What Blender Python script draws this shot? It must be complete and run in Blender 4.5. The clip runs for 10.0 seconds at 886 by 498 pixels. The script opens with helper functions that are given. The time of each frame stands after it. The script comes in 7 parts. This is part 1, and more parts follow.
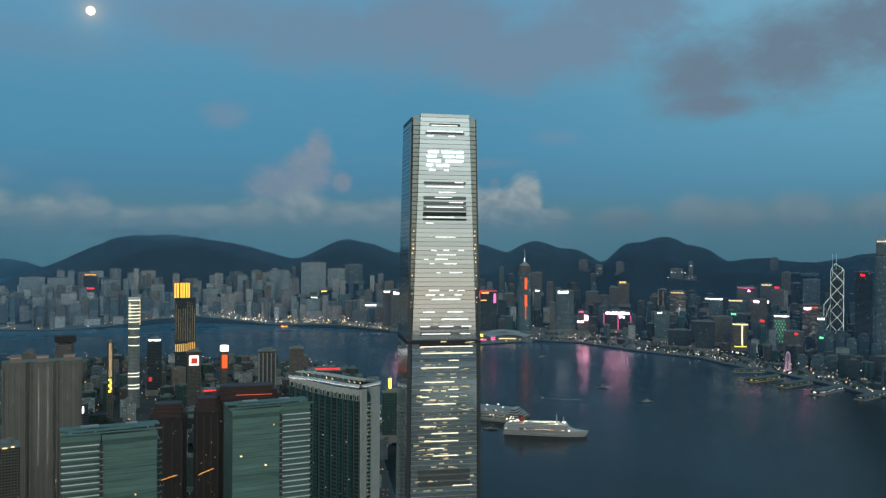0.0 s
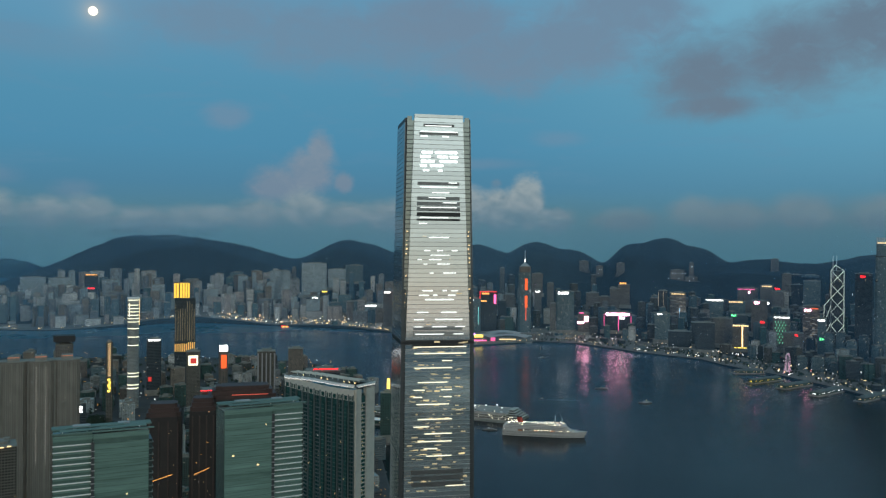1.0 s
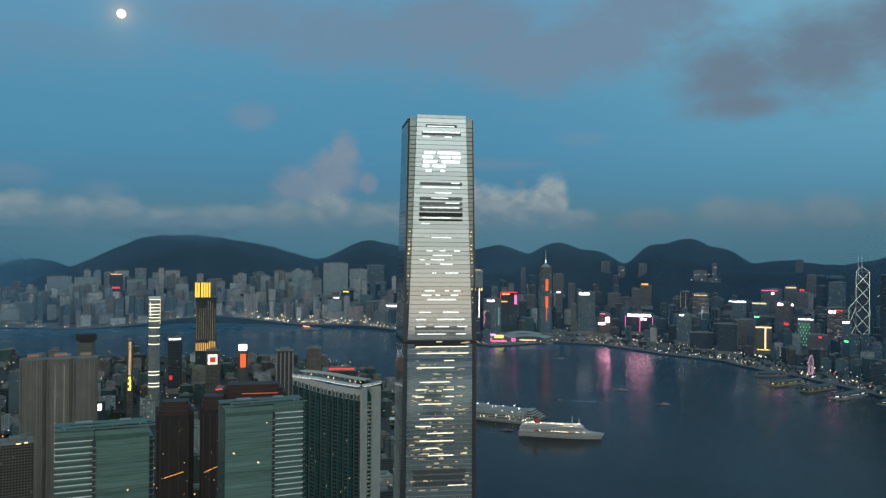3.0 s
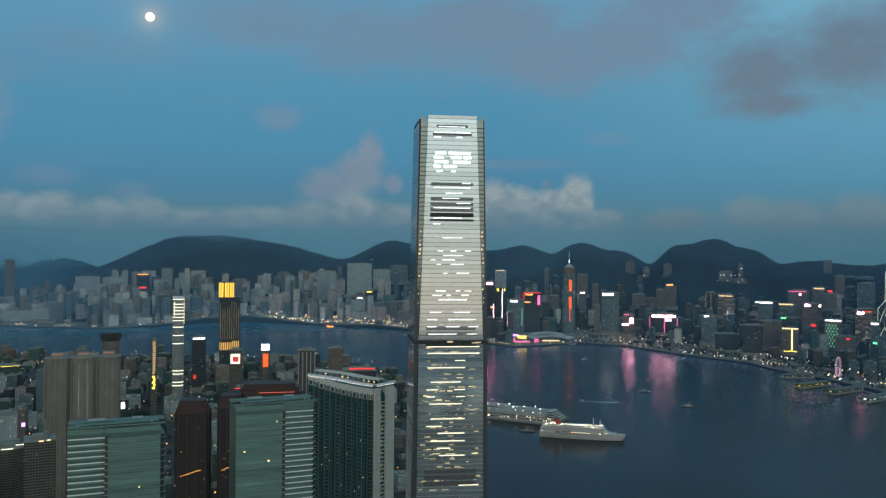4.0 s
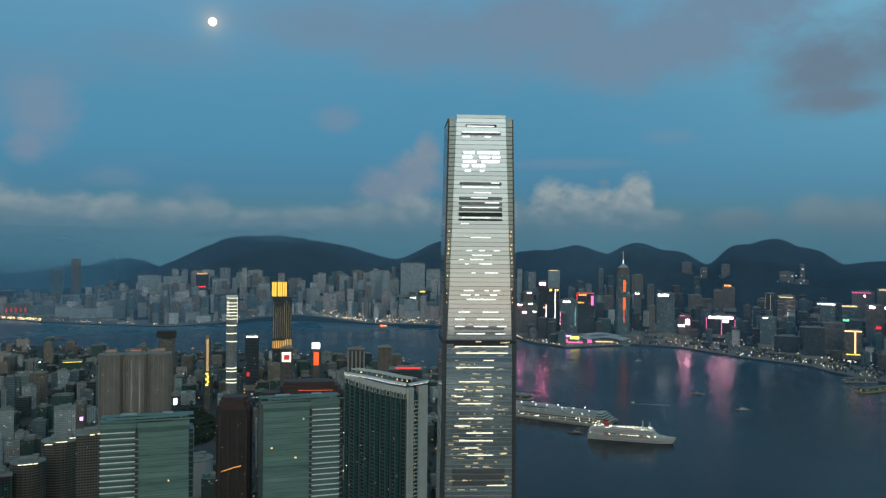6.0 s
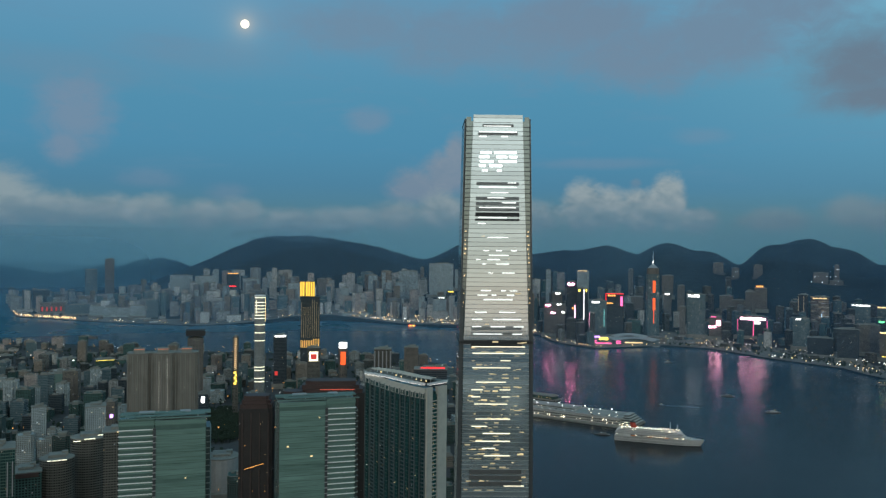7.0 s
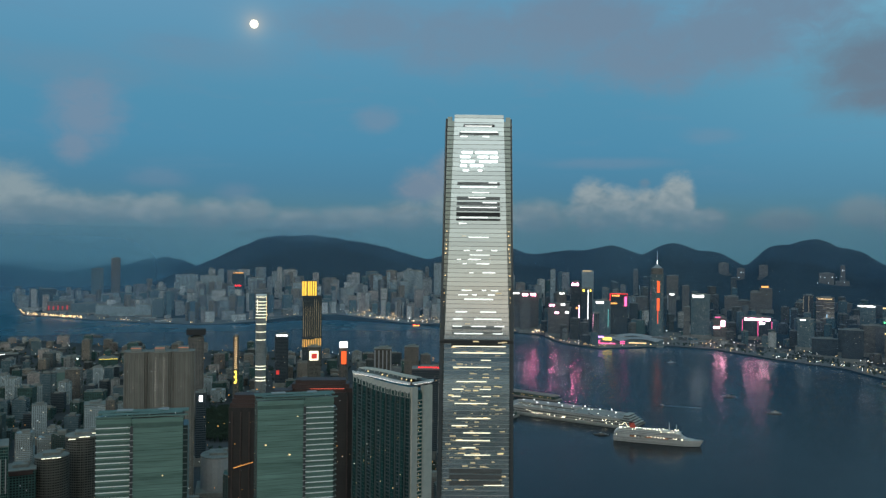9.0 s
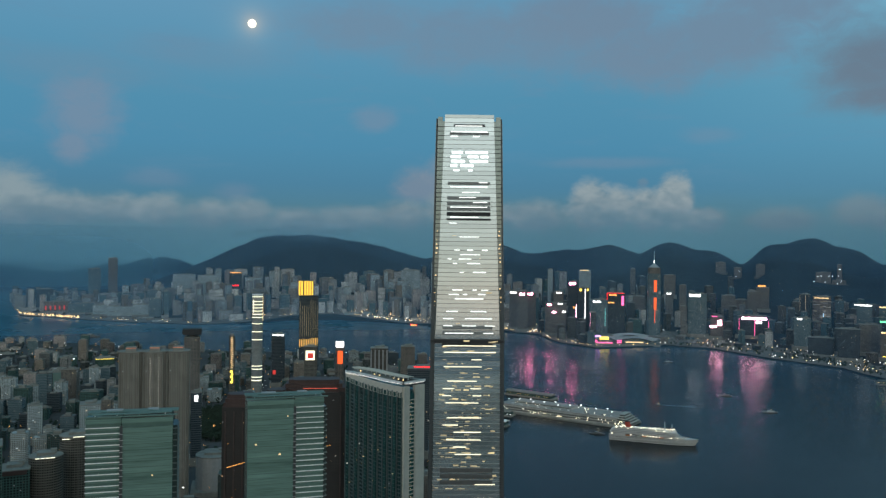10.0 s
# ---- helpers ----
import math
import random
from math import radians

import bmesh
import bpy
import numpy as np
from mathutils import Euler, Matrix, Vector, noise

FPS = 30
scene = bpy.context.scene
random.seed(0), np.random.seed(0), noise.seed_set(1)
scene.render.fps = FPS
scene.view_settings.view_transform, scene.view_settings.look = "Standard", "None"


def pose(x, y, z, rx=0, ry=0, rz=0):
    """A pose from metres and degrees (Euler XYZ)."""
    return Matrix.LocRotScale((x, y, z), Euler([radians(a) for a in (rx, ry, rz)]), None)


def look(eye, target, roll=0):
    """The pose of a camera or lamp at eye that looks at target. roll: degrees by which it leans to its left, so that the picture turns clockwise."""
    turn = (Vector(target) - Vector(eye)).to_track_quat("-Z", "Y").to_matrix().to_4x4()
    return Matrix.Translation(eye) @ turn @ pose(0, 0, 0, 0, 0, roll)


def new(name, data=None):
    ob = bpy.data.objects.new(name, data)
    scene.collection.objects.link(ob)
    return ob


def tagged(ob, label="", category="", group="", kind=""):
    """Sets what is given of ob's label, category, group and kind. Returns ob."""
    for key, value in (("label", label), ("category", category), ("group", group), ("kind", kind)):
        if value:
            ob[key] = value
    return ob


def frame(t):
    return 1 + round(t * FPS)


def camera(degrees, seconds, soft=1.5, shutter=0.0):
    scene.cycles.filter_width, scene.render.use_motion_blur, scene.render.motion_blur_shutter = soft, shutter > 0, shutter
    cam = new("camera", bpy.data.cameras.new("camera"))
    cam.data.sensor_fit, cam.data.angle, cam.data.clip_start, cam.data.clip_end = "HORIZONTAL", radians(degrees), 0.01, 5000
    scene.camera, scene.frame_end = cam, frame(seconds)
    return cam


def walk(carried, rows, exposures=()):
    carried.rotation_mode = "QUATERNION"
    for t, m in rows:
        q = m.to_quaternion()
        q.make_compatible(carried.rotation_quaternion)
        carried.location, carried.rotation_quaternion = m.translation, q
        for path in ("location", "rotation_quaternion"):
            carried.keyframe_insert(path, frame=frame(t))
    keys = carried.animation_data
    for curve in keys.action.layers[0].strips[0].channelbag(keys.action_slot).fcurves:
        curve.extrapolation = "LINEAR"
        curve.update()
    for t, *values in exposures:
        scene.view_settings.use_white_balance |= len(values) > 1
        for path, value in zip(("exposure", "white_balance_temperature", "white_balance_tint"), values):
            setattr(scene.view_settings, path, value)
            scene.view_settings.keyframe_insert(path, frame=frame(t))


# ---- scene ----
cam = camera(56.52, 10.0, soft=1.3)
PATH = [
    (0, pose(-8.92, -605.82, 390.22, 89.949, -0.302, -0.724)),
    (0.5, pose(-6.49, -606.06, 390.09, 89.977, -0.364, -0.780)),
    (1, pose(-3.39, -606.30, 389.99, 89.997, -0.416, -0.615)),
    (1.5, pose(0.21, -606.54, 389.93, 89.998, -0.467, 0.112)),
    (2, pose(3.54, -606.85, 389.91, 89.996, -0.488, 0.510)),
    (3.5, pose(16.52, -607.93, 389.87, 90.026, -0.503, 1.679)),
    (4, pose(21.64, -608.10, 389.84, 90.026, -0.500, 2.801)),
    (4.5, pose(26.39, -608.06, 389.82, 90.013, -0.505, 4.276)),
    (5, pose(31.44, -607.80, 389.80, 90.000, -0.512, 5.384)),
    (5.5, pose(36.70, -607.33, 389.79, 89.992, -0.514, 6.193)),
    (7, pose(50.63, -605.39, 389.76, 89.983, -0.552, 8.842)),
    (7.5, pose(56.03, -604.73, 389.76, 89.974, -0.562, 10.380)),
    (8, pose(60.80, -604.25, 389.79, 89.975, -0.566, 10.438)),
    (8.5, pose(65.38, -603.96, 389.83, 89.973, -0.585, 10.397)),
    (9, pose(69.78, -603.83, 389.90, 89.964, -0.649, 9.419)),
    (9.5, pose(72.98, -603.83, 390.00, 89.963, -0.648, 9.369)),
    (10, pose(75.39, -603.94, 390.13, 89.929, -0.587, 9.307)),
]
walk(cam, PATH)

# ---------------------------------------------------------------- sky and light
world = bpy.data.worlds.new("dusk_sky")
scene.world = world
world.use_nodes = True
WN, WL = world.node_tree.nodes, world.node_tree.links
WN.clear()


def wmath(op, a, b=None, c=None, clamp=False):
    n = WN.new("ShaderNodeMath")
    n.operation, n.use_clamp = op, clamp
    for i, v in enumerate((a, b, c)):
        if v is None:
            continue
        if isinstance(v, (int, float)):
            n.inputs[i].default_value = v
        else:
            WL.new(v, n.inputs[i])
    return n.outputs[0]


def wmix(fac, a, b):
    n = WN.new("ShaderNodeMix")
    n.data_type = "RGBA"
    WL.new(fac, n.inputs[0]) if not isinstance(fac, (int, float)) else None
    for i, v in ((6, a), (7, b)):
        if isinstance(v, tuple):
            n.inputs[i].default_value = (*v, 1)
        else:
            WL.new(v, n.inputs[i])
    return n.outputs[2]


wcoord = WN.new("ShaderNodeTexCoord")
wsep = WN.new("ShaderNodeSeparateXYZ")
WL.new(wcoord.outputs["Generated"], wsep.inputs[0])
wx, wy, wz = wsep.outputs
az = wmath("MULTIPLY", wmath("ARCTAN2", wx, wy), 57.2958)
el = wmath("MULTIPLY", wmath("ARCSINE", wz), 57.2958)
ramp = WN.new("ShaderNodeValToRGB")
for pos, col in ((0.0, (.068, .185, .235)), (.03, (.062, .195, .265)), (.075, (.048, .205, .34)), (.12, (.052, .235, .395)), (.18, (.065, .255, .41)),
                 (.27, (.105, .29, .45)), (1.0, (.12, .26, .33))):
    e = ramp.color_ramp.elements.new(pos) if pos not in (0.0, 1.0) else ramp.color_ramp.elements[0 if pos == 0.0 else -1]
    e.color = (*col, 1)
WL.new(wmath("MAXIMUM", wz, 0.0), ramp.inputs[0])
sky_colour = ramp.outputs[0]
# afterglow of the sunset, behind the camera
west = wmath("MULTIPLY", wmath("POWER", wmath("MAXIMUM", wmath("MULTIPLY", wy, -1.0), 0.0), 1.2),
             wmath("POWER", wmath("SUBTRACT", 1.0, wmath("ABSOLUTE", wz)), 1.3))
bright_side = wmath("MULTIPLY", wmath("MINIMUM", wmath("SMOOTH_MAX", wmath("SUBTRACT", wx, .05), 0.0, .1), .42), wmath("MULTIPLY", wz, 3.2, clamp=True))
sky_colour = wmix(bright_side, sky_colour, (.3, .62, .72))
low = WN.new("ShaderNodeMapRange")
low.interpolation_type = "SMOOTHSTEP"
low.inputs[1].default_value, low.inputs[2].default_value = .5, 19.0
WL.new(el, low.inputs[0])
sky_colour = wmix(west, sky_colour, wmix(low.outputs[0], (.2, .31, .32), (1.4, 1.39, 1.28)))

# clouds: heaps and veils by azimuth and elevation, broken up by noise at several scales
wvec = WN.new("ShaderNodeCombineXYZ")
WL.new(az, wvec.inputs[0])
WL.new(wmath("MULTIPLY", el, 1.5), wvec.inputs[1])
wflat = WN.new("ShaderNodeCombineXYZ")
WL.new(az, wflat.inputs[0])
WL.new(wmath("MULTIPLY", el, 4.0), wflat.inputs[1])


def wnoise(scale, detail, rough=.55, vec=None, warp=0.0):
    n = WN.new("ShaderNodeTexNoise")
    n.inputs["Scale"].default_value, n.inputs["Detail"].default_value, n.inputs["Roughness"].default_value = scale, detail, rough
    n.inputs["Distortion"].default_value = warp
    WL.new((vec or wvec).outputs[0], n.inputs["Vector"])
    return n.outputs["Fac"]


puff, wisp, fray, streak = wnoise(.5, 7, .62, warp=.5), wnoise(.13, 4), wnoise(1.1, 5, .6, warp=.8), wnoise(.16, 5, .6, wflat, .4)


def wstep(v, lo, hi, top=1.0):
    m = WN.new("ShaderNodeMapRange")
    m.interpolation_type = "SMOOTHSTEP"
    WL.new(v, m.inputs[0])
    for k, q in enumerate((lo, hi, 0.0, top)):
        if isinstance(q, (int, float)):
            m.inputs[k + 1].default_value = q
        else:
            WL.new(q, m.inputs[k + 1])
    return m.outputs[0]


def lobe(a, e, w, h):
    da = wmath("POWER", wmath("DIVIDE", wmath("SUBTRACT", az, a), w), 2.0)
    de = wmath("POWER", wmath("DIVIDE", wmath("SUBTRACT", el, e), h), 2.0)
    return wmath("SQRT", wmath("ADD", da, de))


def lobes(many):
    d = lobe(*many[0])
    for m in many[1:]:
        d = wmath("SMOOTH_MIN", d, lobe(*m), .3)
    return d


def veil(colour, dense, soft, rag, *many):
    """A soft grey or rosy veil made of lobes: azimuth, elevation and the half sizes, in degrees."""
    global sky_colour
    d = lobes(many)
    d = wmath("ADD", d, wmath("MULTIPLY", wmath("SUBTRACT", .5, puff), rag * 1.6))
    d = wmath("ADD", d, wmath("MULTIPLY", wmath("SUBTRACT", .5, wisp), rag * 1.4))
    d = wmath("ADD", d, wmath("MULTIPLY", wmath("SUBTRACT", .5, streak), rag * .8))
    body = wstep(d, 1.0 + soft, 1.0 - soft, dense)
    thin = wmath("ADD", .62, wmath("MULTIPLY", puff, .76), clamp=True)
    sky_colour = wmix(wmath("MULTIPLY", body, thin), sky_colour, colour)


def heap(lit, shade, dense, crisp, base, rise, *many):
    """Heaped cloud: crisp billowing tops that catch the light, a dim foot that melts into the haze at elevation base."""
    global sky_colour
    d = lobes(many)
    d = wmath("ADD", d, wmath("MULTIPLY", wmath("SUBTRACT", .5, puff), .8))
    d = wmath("ADD", d, wmath("MULTIPLY", wmath("SUBTRACT", .5, fray), .22))
    body = wstep(d, 1.0 + crisp * 1.2, 1.0 - crisp * 1.8, dense)
    foot = wstep(el, base - .7, base + .9)
    up = wmath("DIVIDE", wmath("SUBTRACT", el, base), rise)
    light = wmath("ADD", wmath("MULTIPLY", up, .75), wmath("MULTIPLY", wmath("SUBTRACT", fray, .5), .8))
    light = wmath("ADD", light, wmath("MULTIPLY", wmath("SUBTRACT", puff, .5), 1.1))
    sky_colour = wmix(wmath("MULTIPLY", body, foot), sky_colour, wmix(wstep(light, .05, .95), shade, lit))


HIGH, PINK, DARK = (.145, .232, .335), (.175, .245, .35), (.125, .185, .26)
# faint level streaks in the clear part
sky_colour = wmix(wmath("MULTIPLY", wstep(streak, .5, .75, .3), wstep(el, 3.0, 7.0)), sky_colour, (.11, .245, .385))
veil(HIGH, .75, .75, .55, (-15.0, 14.9, 5.0, 1.6), (-8.0, 14.3, 5.5, 2.0), (-2.0, 14.2, 5.5, 2.2))
veil(HIGH, .9, .55, .5, (5.2, 13.0, 4.2, 2.3), (9.6, 14.0, 4.0, 2.4), (13.5, 16.0, 4.2, 2.2), (0.5, 15.5, 5.0, 1.6))
veil(DARK, .95, .7, .5, (18.2, 11.6, 3.3, 2.2), (23.5, 12.4, 3.6, 2.6), (28.5, 13.6, 4.2, 2.6), (18.8, 9.5, 3.0, .9))
veil(DARK, .85, .5, .5, (34.0, 13.6, 4.0, 3.0), (39.0, 14.5, 5.0, 3.2))
veil(HIGH, .35, .9, .5, (-34.0, 11.2, 6.0, 1.0), (-26.0, 12.6, 5.0, 1.0))
veil(PINK, .5, .6, .5, (-14.1, 8.8, 1.3, .8))
veil(PINK, .7, .6, .55, (-32.8, 8.4, 2.1, 1.9), (-33.6, 6.3, 1.0, 1.0))
veil(PINK, .28, .7, .5, (-28.6, 4.4, 1.6, .5), (-23.4, 3.6, 1.2, .6))
veil(PINK, .3, .7, .4, (1.8, 5.9, 3.8, .35), (8.5, 7.6, 1.6, .5))
heap((.2, .262, .34), (.15, .23, .325), .9, .28, 3.0, 4.6, (-7.9, 6.6, .95, 1.4), (-8.6, 5.2, 1.8, 1.6), (-10.6, 4.1, 2.1, 1.4), (-6.3, 4.5, .7, .7))
# dull haze bank behind the hills, then the heaps that stand out of it
veil((.086, .205, .258), .8, .7, .25, (-30.0, 1.2, 16.0, 1.5), (0.0, 1.2, 16.0, 1.7), (26.0, 1.2, 14.0, 1.6))
heap((.225, .315, .365), (.105, .205, .27), .95, .3, .9, 2.4, (-37.2, 2.6, 2.6, 2.3), (-41.5, 3.4, 3.5, 3.0), (-34.0, 2.2, 3.2, 1.1), (-30.8, 2.3, 2.0, 1.0))
heap((.205, .295, .345), (.105, .205, .27), .95, .3, .9, 2.0, (-28.2, 2.3, 1.5, 1.1), (-25.2, 2.0, 2.0, 1.0), (-22.6, 2.2, 1.6, 1.1), (-19.0, 1.7, 3.0, .9), (-15.6, 1.9, 2.6, .9))
heap((.21, .295, .345), (.105, .205, .27), .95, .28, .9, 2.6, (-12.0, 2.2, 2.0, 1.1), (-9.0, 2.6, 1.9, 1.3), (-6.2, 2.2, 2.0, .9), (-3.0, 2.2, 2.5, 1.1))
heap((.27, .345, .385), (.105, .205, .27), .98, .2, .9, 3.4, (.9, 2.9, 1.6, 1.9), (2.4, 2.7, 1.5, 1.5), (6.3, 3.2, 1.35, 2.0), (4.6, 2.6, 1.6, 1.6), (8.3, 2.0, 1.5, .9))
heap((.17, .25, .33), (.13, .22, .31), .6, .3, 4.0, 1.5, (4.3, 4.55, .4, .35))
heap((.165, .255, .31), (.105, .19, .25), .8, .3, .9, 2.4, (13.2, 2.0, 2.2, .8), (17.6, 2.6, 1.7, 1.0), (20.0, 2.3, 2.6, 1.1), (24.0, 2.5, 2.2, 1.2))
heap((.16, .25, .3), (.105, .19, .25), .8, .3, .9, 2.4, (29.0, 2.3, 2.6, 1.2), (34.0, 2.6, 3.6, 1.4), (40.0, 2.4, 4.0, 1.4))

# the full moon with its aureole in the moist air
MOON = Vector((-.36985, .89305, .2540)).normalized()
wdot = WN.new("ShaderNodeVectorMath")
wdot.operation = "DOT_PRODUCT"
WL.new(wcoord.outputs["Generated"], wdot.inputs[0])
wdot.inputs[1].default_value = MOON
moon_off = wmath("MULTIPLY", wmath("ARCCOSINE", wmath("MINIMUM", wdot.outputs["Value"], 1.0)), 57.2958)
aureole = wmath("ADD", wmath("MULTIPLY", wmath("EXPONENT", wmath("MULTIPLY", moon_off, -2.2)), .6), wmath("MULTIPLY", wmath("EXPONENT", wmath("MULTIPLY", moon_off, -.7)), .05))
sky_colour = wmix(aureole, sky_colour, (.72, .6, .45))
maria = wmath("ADD", 1.0, wmath("MULTIPLY", wnoise(6.0, 2), .6))
disc = wmath("MULTIPLY", wstep(moon_off, .31, .2, 2.2), maria)
moonlight = WN.new("ShaderNodeMix")
moonlight.data_type, moonlight.blend_type, moonlight.inputs[0].default_value = "RGBA", "ADD", 1.0
wtint = WN.new("ShaderNodeMix")
wtint.data_type, wtint.blend_type, wtint.inputs[0].default_value = "RGBA", "MULTIPLY", 1.0
wtint.inputs[6].default_value = (1, .87, .6, 1)
WL.new(disc, wtint.inputs[7])
WL.new(sky_colour, moonlight.inputs[6]), WL.new(wtint.outputs[2], moonlight.inputs[7])
sky_colour = moonlight.outputs[2]

nishita = WN.new("ShaderNodeTexSky")
nishita.sky_type, nishita.sun_disc = "NISHITA", False
nishita.sun_elevation, nishita.sun_rotation = radians(1.0), radians(162)
dusk = WN.new("ShaderNodeMix")
dusk.data_type, dusk.blend_type, dusk.inputs[0].default_value = "RGBA", "ADD", .015
WL.new(sky_colour, dusk.inputs[6]), WL.new(nishita.outputs[0], dusk.inputs[7])
wback = WN.new("ShaderNodeBackground")
wback.inputs[1].default_value = 1.0
WL.new(dusk.outputs[2], wback.inputs[0])
wout = WN.new("ShaderNodeOutputWorld")
WL.new(wback.outputs[0], wout.inputs[0])

sun = new("sun", bpy.data.lights.new("sun", "SUN"))
sun.data.energy, sun.data.angle, sun.data.color = .65, radians(100), (1, .9, .68)
sun.matrix_world = look((330, -1000, 260), (0, 0, 0))


# ---------------------------------------------------------------- materials
def material(name, colour=(.5, .5, .5), rough=.6, metal=0.0, vary=.0, scale=.2, bump=0.0, spec=.5):
    """A surface with grain at two scales. vary: how far the colour strays; scale: spots per metre."""
    m = bpy.data.materials.new(name)
    m.use_nodes = True
    N, L = m.node_tree.nodes, m.node_tree.links
    b = N["Principled BSDF"]
    b.inputs["Base Color"].default_value = (*colour, 1)
    b.inputs["Roughness"].default_value, b.inputs["Metallic"].default_value = rough, metal
    b.inputs["Specular IOR Level"].default_value = spec
    if vary:
        co = N.new("ShaderNodeTexCoord")
        n1, n2 = N.new("ShaderNodeTexNoise"), N.new("ShaderNodeTexNoise")
        n1.inputs["Scale"].default_value, n2.inputs["Scale"].default_value = scale, scale * 9
        n1.inputs["Detail"].default_value = n2.inputs["Detail"].default_value = 5
        for n in (n1, n2):
            L.new(co.outputs["Object"], n.inputs["Vector"])
        add = N.new("ShaderNodeMath")
        add.operation = "ADD"
        L.new(n1.outputs["Fac"], add.inputs[0]), L.new(n2.outputs["Fac"], add.inputs[1])
        mr = N.new("ShaderNodeMapRange")
        mr.inputs[1].default_value, mr.inputs[2].default_value, mr.inputs[3].default_value, mr.inputs[4].default_value = .6, 1.4, 1 - vary, 1 + vary
        L.new(add.outputs[0], mr.inputs[0])
        mul = N.new("ShaderNodeMix")
        mul.data_type, mul.blend_type, mul.inputs[0].default_value = "RGBA", "MULTIPLY", 1
        mul.inputs[6].default_value = (*colour, 1)
        L.new(mr.outputs[0], mul.inputs[7]), L.new(mul.outputs[2], b.inputs["Base Color"])
        if bump:
            bp = N.new("ShaderNodeBump")
            bp.inputs["Strength"].default_value, bp.inputs["Distance"].default_value = bump, 1.0
            L.new(add.outputs[0], bp.inputs["Height"]), L.new(bp.outputs[0], b.inputs["Normal"])
    return m


def glow(name, colour, strength):
    m = bpy.data.materials.new(name)
    m.use_nodes = True
    b = m.node_tree.nodes["Principled BSDF"]
    b.inputs["Base Color"].default_value = (*[c * .5 for c in colour], 1)
    b.inputs["Emission Color"].default_value, b.inputs["Emission Strength"].default_value = (*colour, 1), strength
    if strength < 2.5:
        m.cycles.emission_sampling = "NONE"
    return m


def facade(name, walls, glass, storey, bay, open_x, open_z, lit, lit_strength, glass_rough=.15, lamp=1.0, tints=((1, .72, .38), (1, .9, .72), (.85, .95, 1))):
    """Walls with rows of windows, some of them lit. walls: colours among which each building takes its own; open_x, open_z: the part of a bay and storey that is glass."""
    m = bpy.data.materials.new(name)
    m.use_nodes = True
    N, L = m.node_tree.nodes, m.node_tree.links
    b = N["Principled BSDF"]

    def link(v, s):
        if isinstance(v, (int, float)):
            s.default_value = v
        else:
            L.new(v, s)

    def calc(op, a, c=None, clamp=False):
        n = N.new("ShaderNodeMath")
        n.operation, n.use_clamp = op, clamp
        link(a, n.inputs[0])
        if c is not None:
            link(c, n.inputs[1])
        return n.outputs[0]

    co = N.new("ShaderNodeTexCoord")
    p, q = N.new("ShaderNodeSeparateXYZ"), N.new("ShaderNodeSeparateXYZ")
    L.new(co.outputs["UV"], p.inputs[0]), L.new(co.outputs["Normal"], q.inputs[0])
    nz = calc("ABSOLUTE", q.outputs[2])
    cu, cv = calc("DIVIDE", calc("ADD", p.outputs[0], 700.0), bay), calc("DIVIDE", p.outputs[1], storey)
    fu, fv = calc("FRACT", cu), calc("FRACT", cv)
    window = calc("MULTIPLY", calc("LESS_THAN", fu, open_x), calc("LESS_THAN", fv, open_z))
    window = calc("MULTIPLY", window, calc("LESS_THAN", nz, .5))
    info = N.new("ShaderNodeNewGeometry")
    cell = N.new("ShaderNodeCombineXYZ")
    L.new(calc("FLOOR", cu), cell.inputs[0])
    L.new(calc("FLOOR", cv), cell.inputs[1]), L.new(calc("MULTIPLY", info.outputs["Random Per Island"], 999.0), cell.inputs[2])
    white = N.new("ShaderNodeTexWhiteNoise")
    L.new(cell.outputs[0], white.inputs["Vector"])
    pane = calc("MULTIPLY", calc("LESS_THAN", fu, open_x * lamp), calc("LESS_THAN", calc("ABSOLUTE", calc("SUBTRACT", fv, open_z * .5)), open_z * lamp * .5))
    shine = calc("MULTIPLY", calc("LESS_THAN", white.outputs["Value"], lit), calc("MULTIPLY", window, pane))
    ramp = N.new("ShaderNodeValToRGB")
    ramp.color_ramp.interpolation = "CONSTANT"
    while len(ramp.color_ramp.elements) < len(walls):
        ramp.color_ramp.elements.new(.5)
    for i, c in enumerate(walls):
        ramp.color_ramp.elements[i].position, ramp.color_ramp.elements[i].color = i / len(walls), (*c, 1)
    L.new(info.outputs["Random Per Island"], ramp.inputs[0])
    stain = N.new("ShaderNodeTexNoise")
    stain.inputs["Scale"].default_value, stain.inputs["Detail"].default_value = .06, 6
    L.new(co.outputs["Object"], stain.inputs["Vector"])
    worn = N.new("ShaderNodeMix")
    worn.data_type, worn.blend_type, worn.inputs[0].default_value = "RGBA", "MULTIPLY", 1
    dirt = N.new("ShaderNodeMapRange")
    dirt.inputs[1].default_value, dirt.inputs[2].default_value, dirt.inputs[3].default_value, dirt.inputs[4].default_value = .3, .7, .7, 1.12
    L.new(stain.outputs["Fac"], dirt.inputs[0])
    L.new(ramp.outputs[0], worn.inputs[6]), L.new(dirt.outputs[0], worn.inputs[7])
    mix = N.new("ShaderNodeMix")
    mix.data_type = "RGBA"
    L.new(window, mix.inputs[0]), L.new(worn.outputs[2], mix.inputs[6])
    mix.inputs[7].default_value = (*glass, 1)
    L.new(mix.outputs[2], b.inputs["Base Color"])
    L.new(calc("SUBTRACT", .75, calc("MULTIPLY", window, .75 - glass_rough)), b.inputs["Roughness"])
    tint = N.new("ShaderNodeValToRGB")
    tint.color_ramp.interpolation = "CONSTANT"
    while len(tint.color_ramp.elements) < len(tints):
        tint.color_ramp.elements.new(.5)
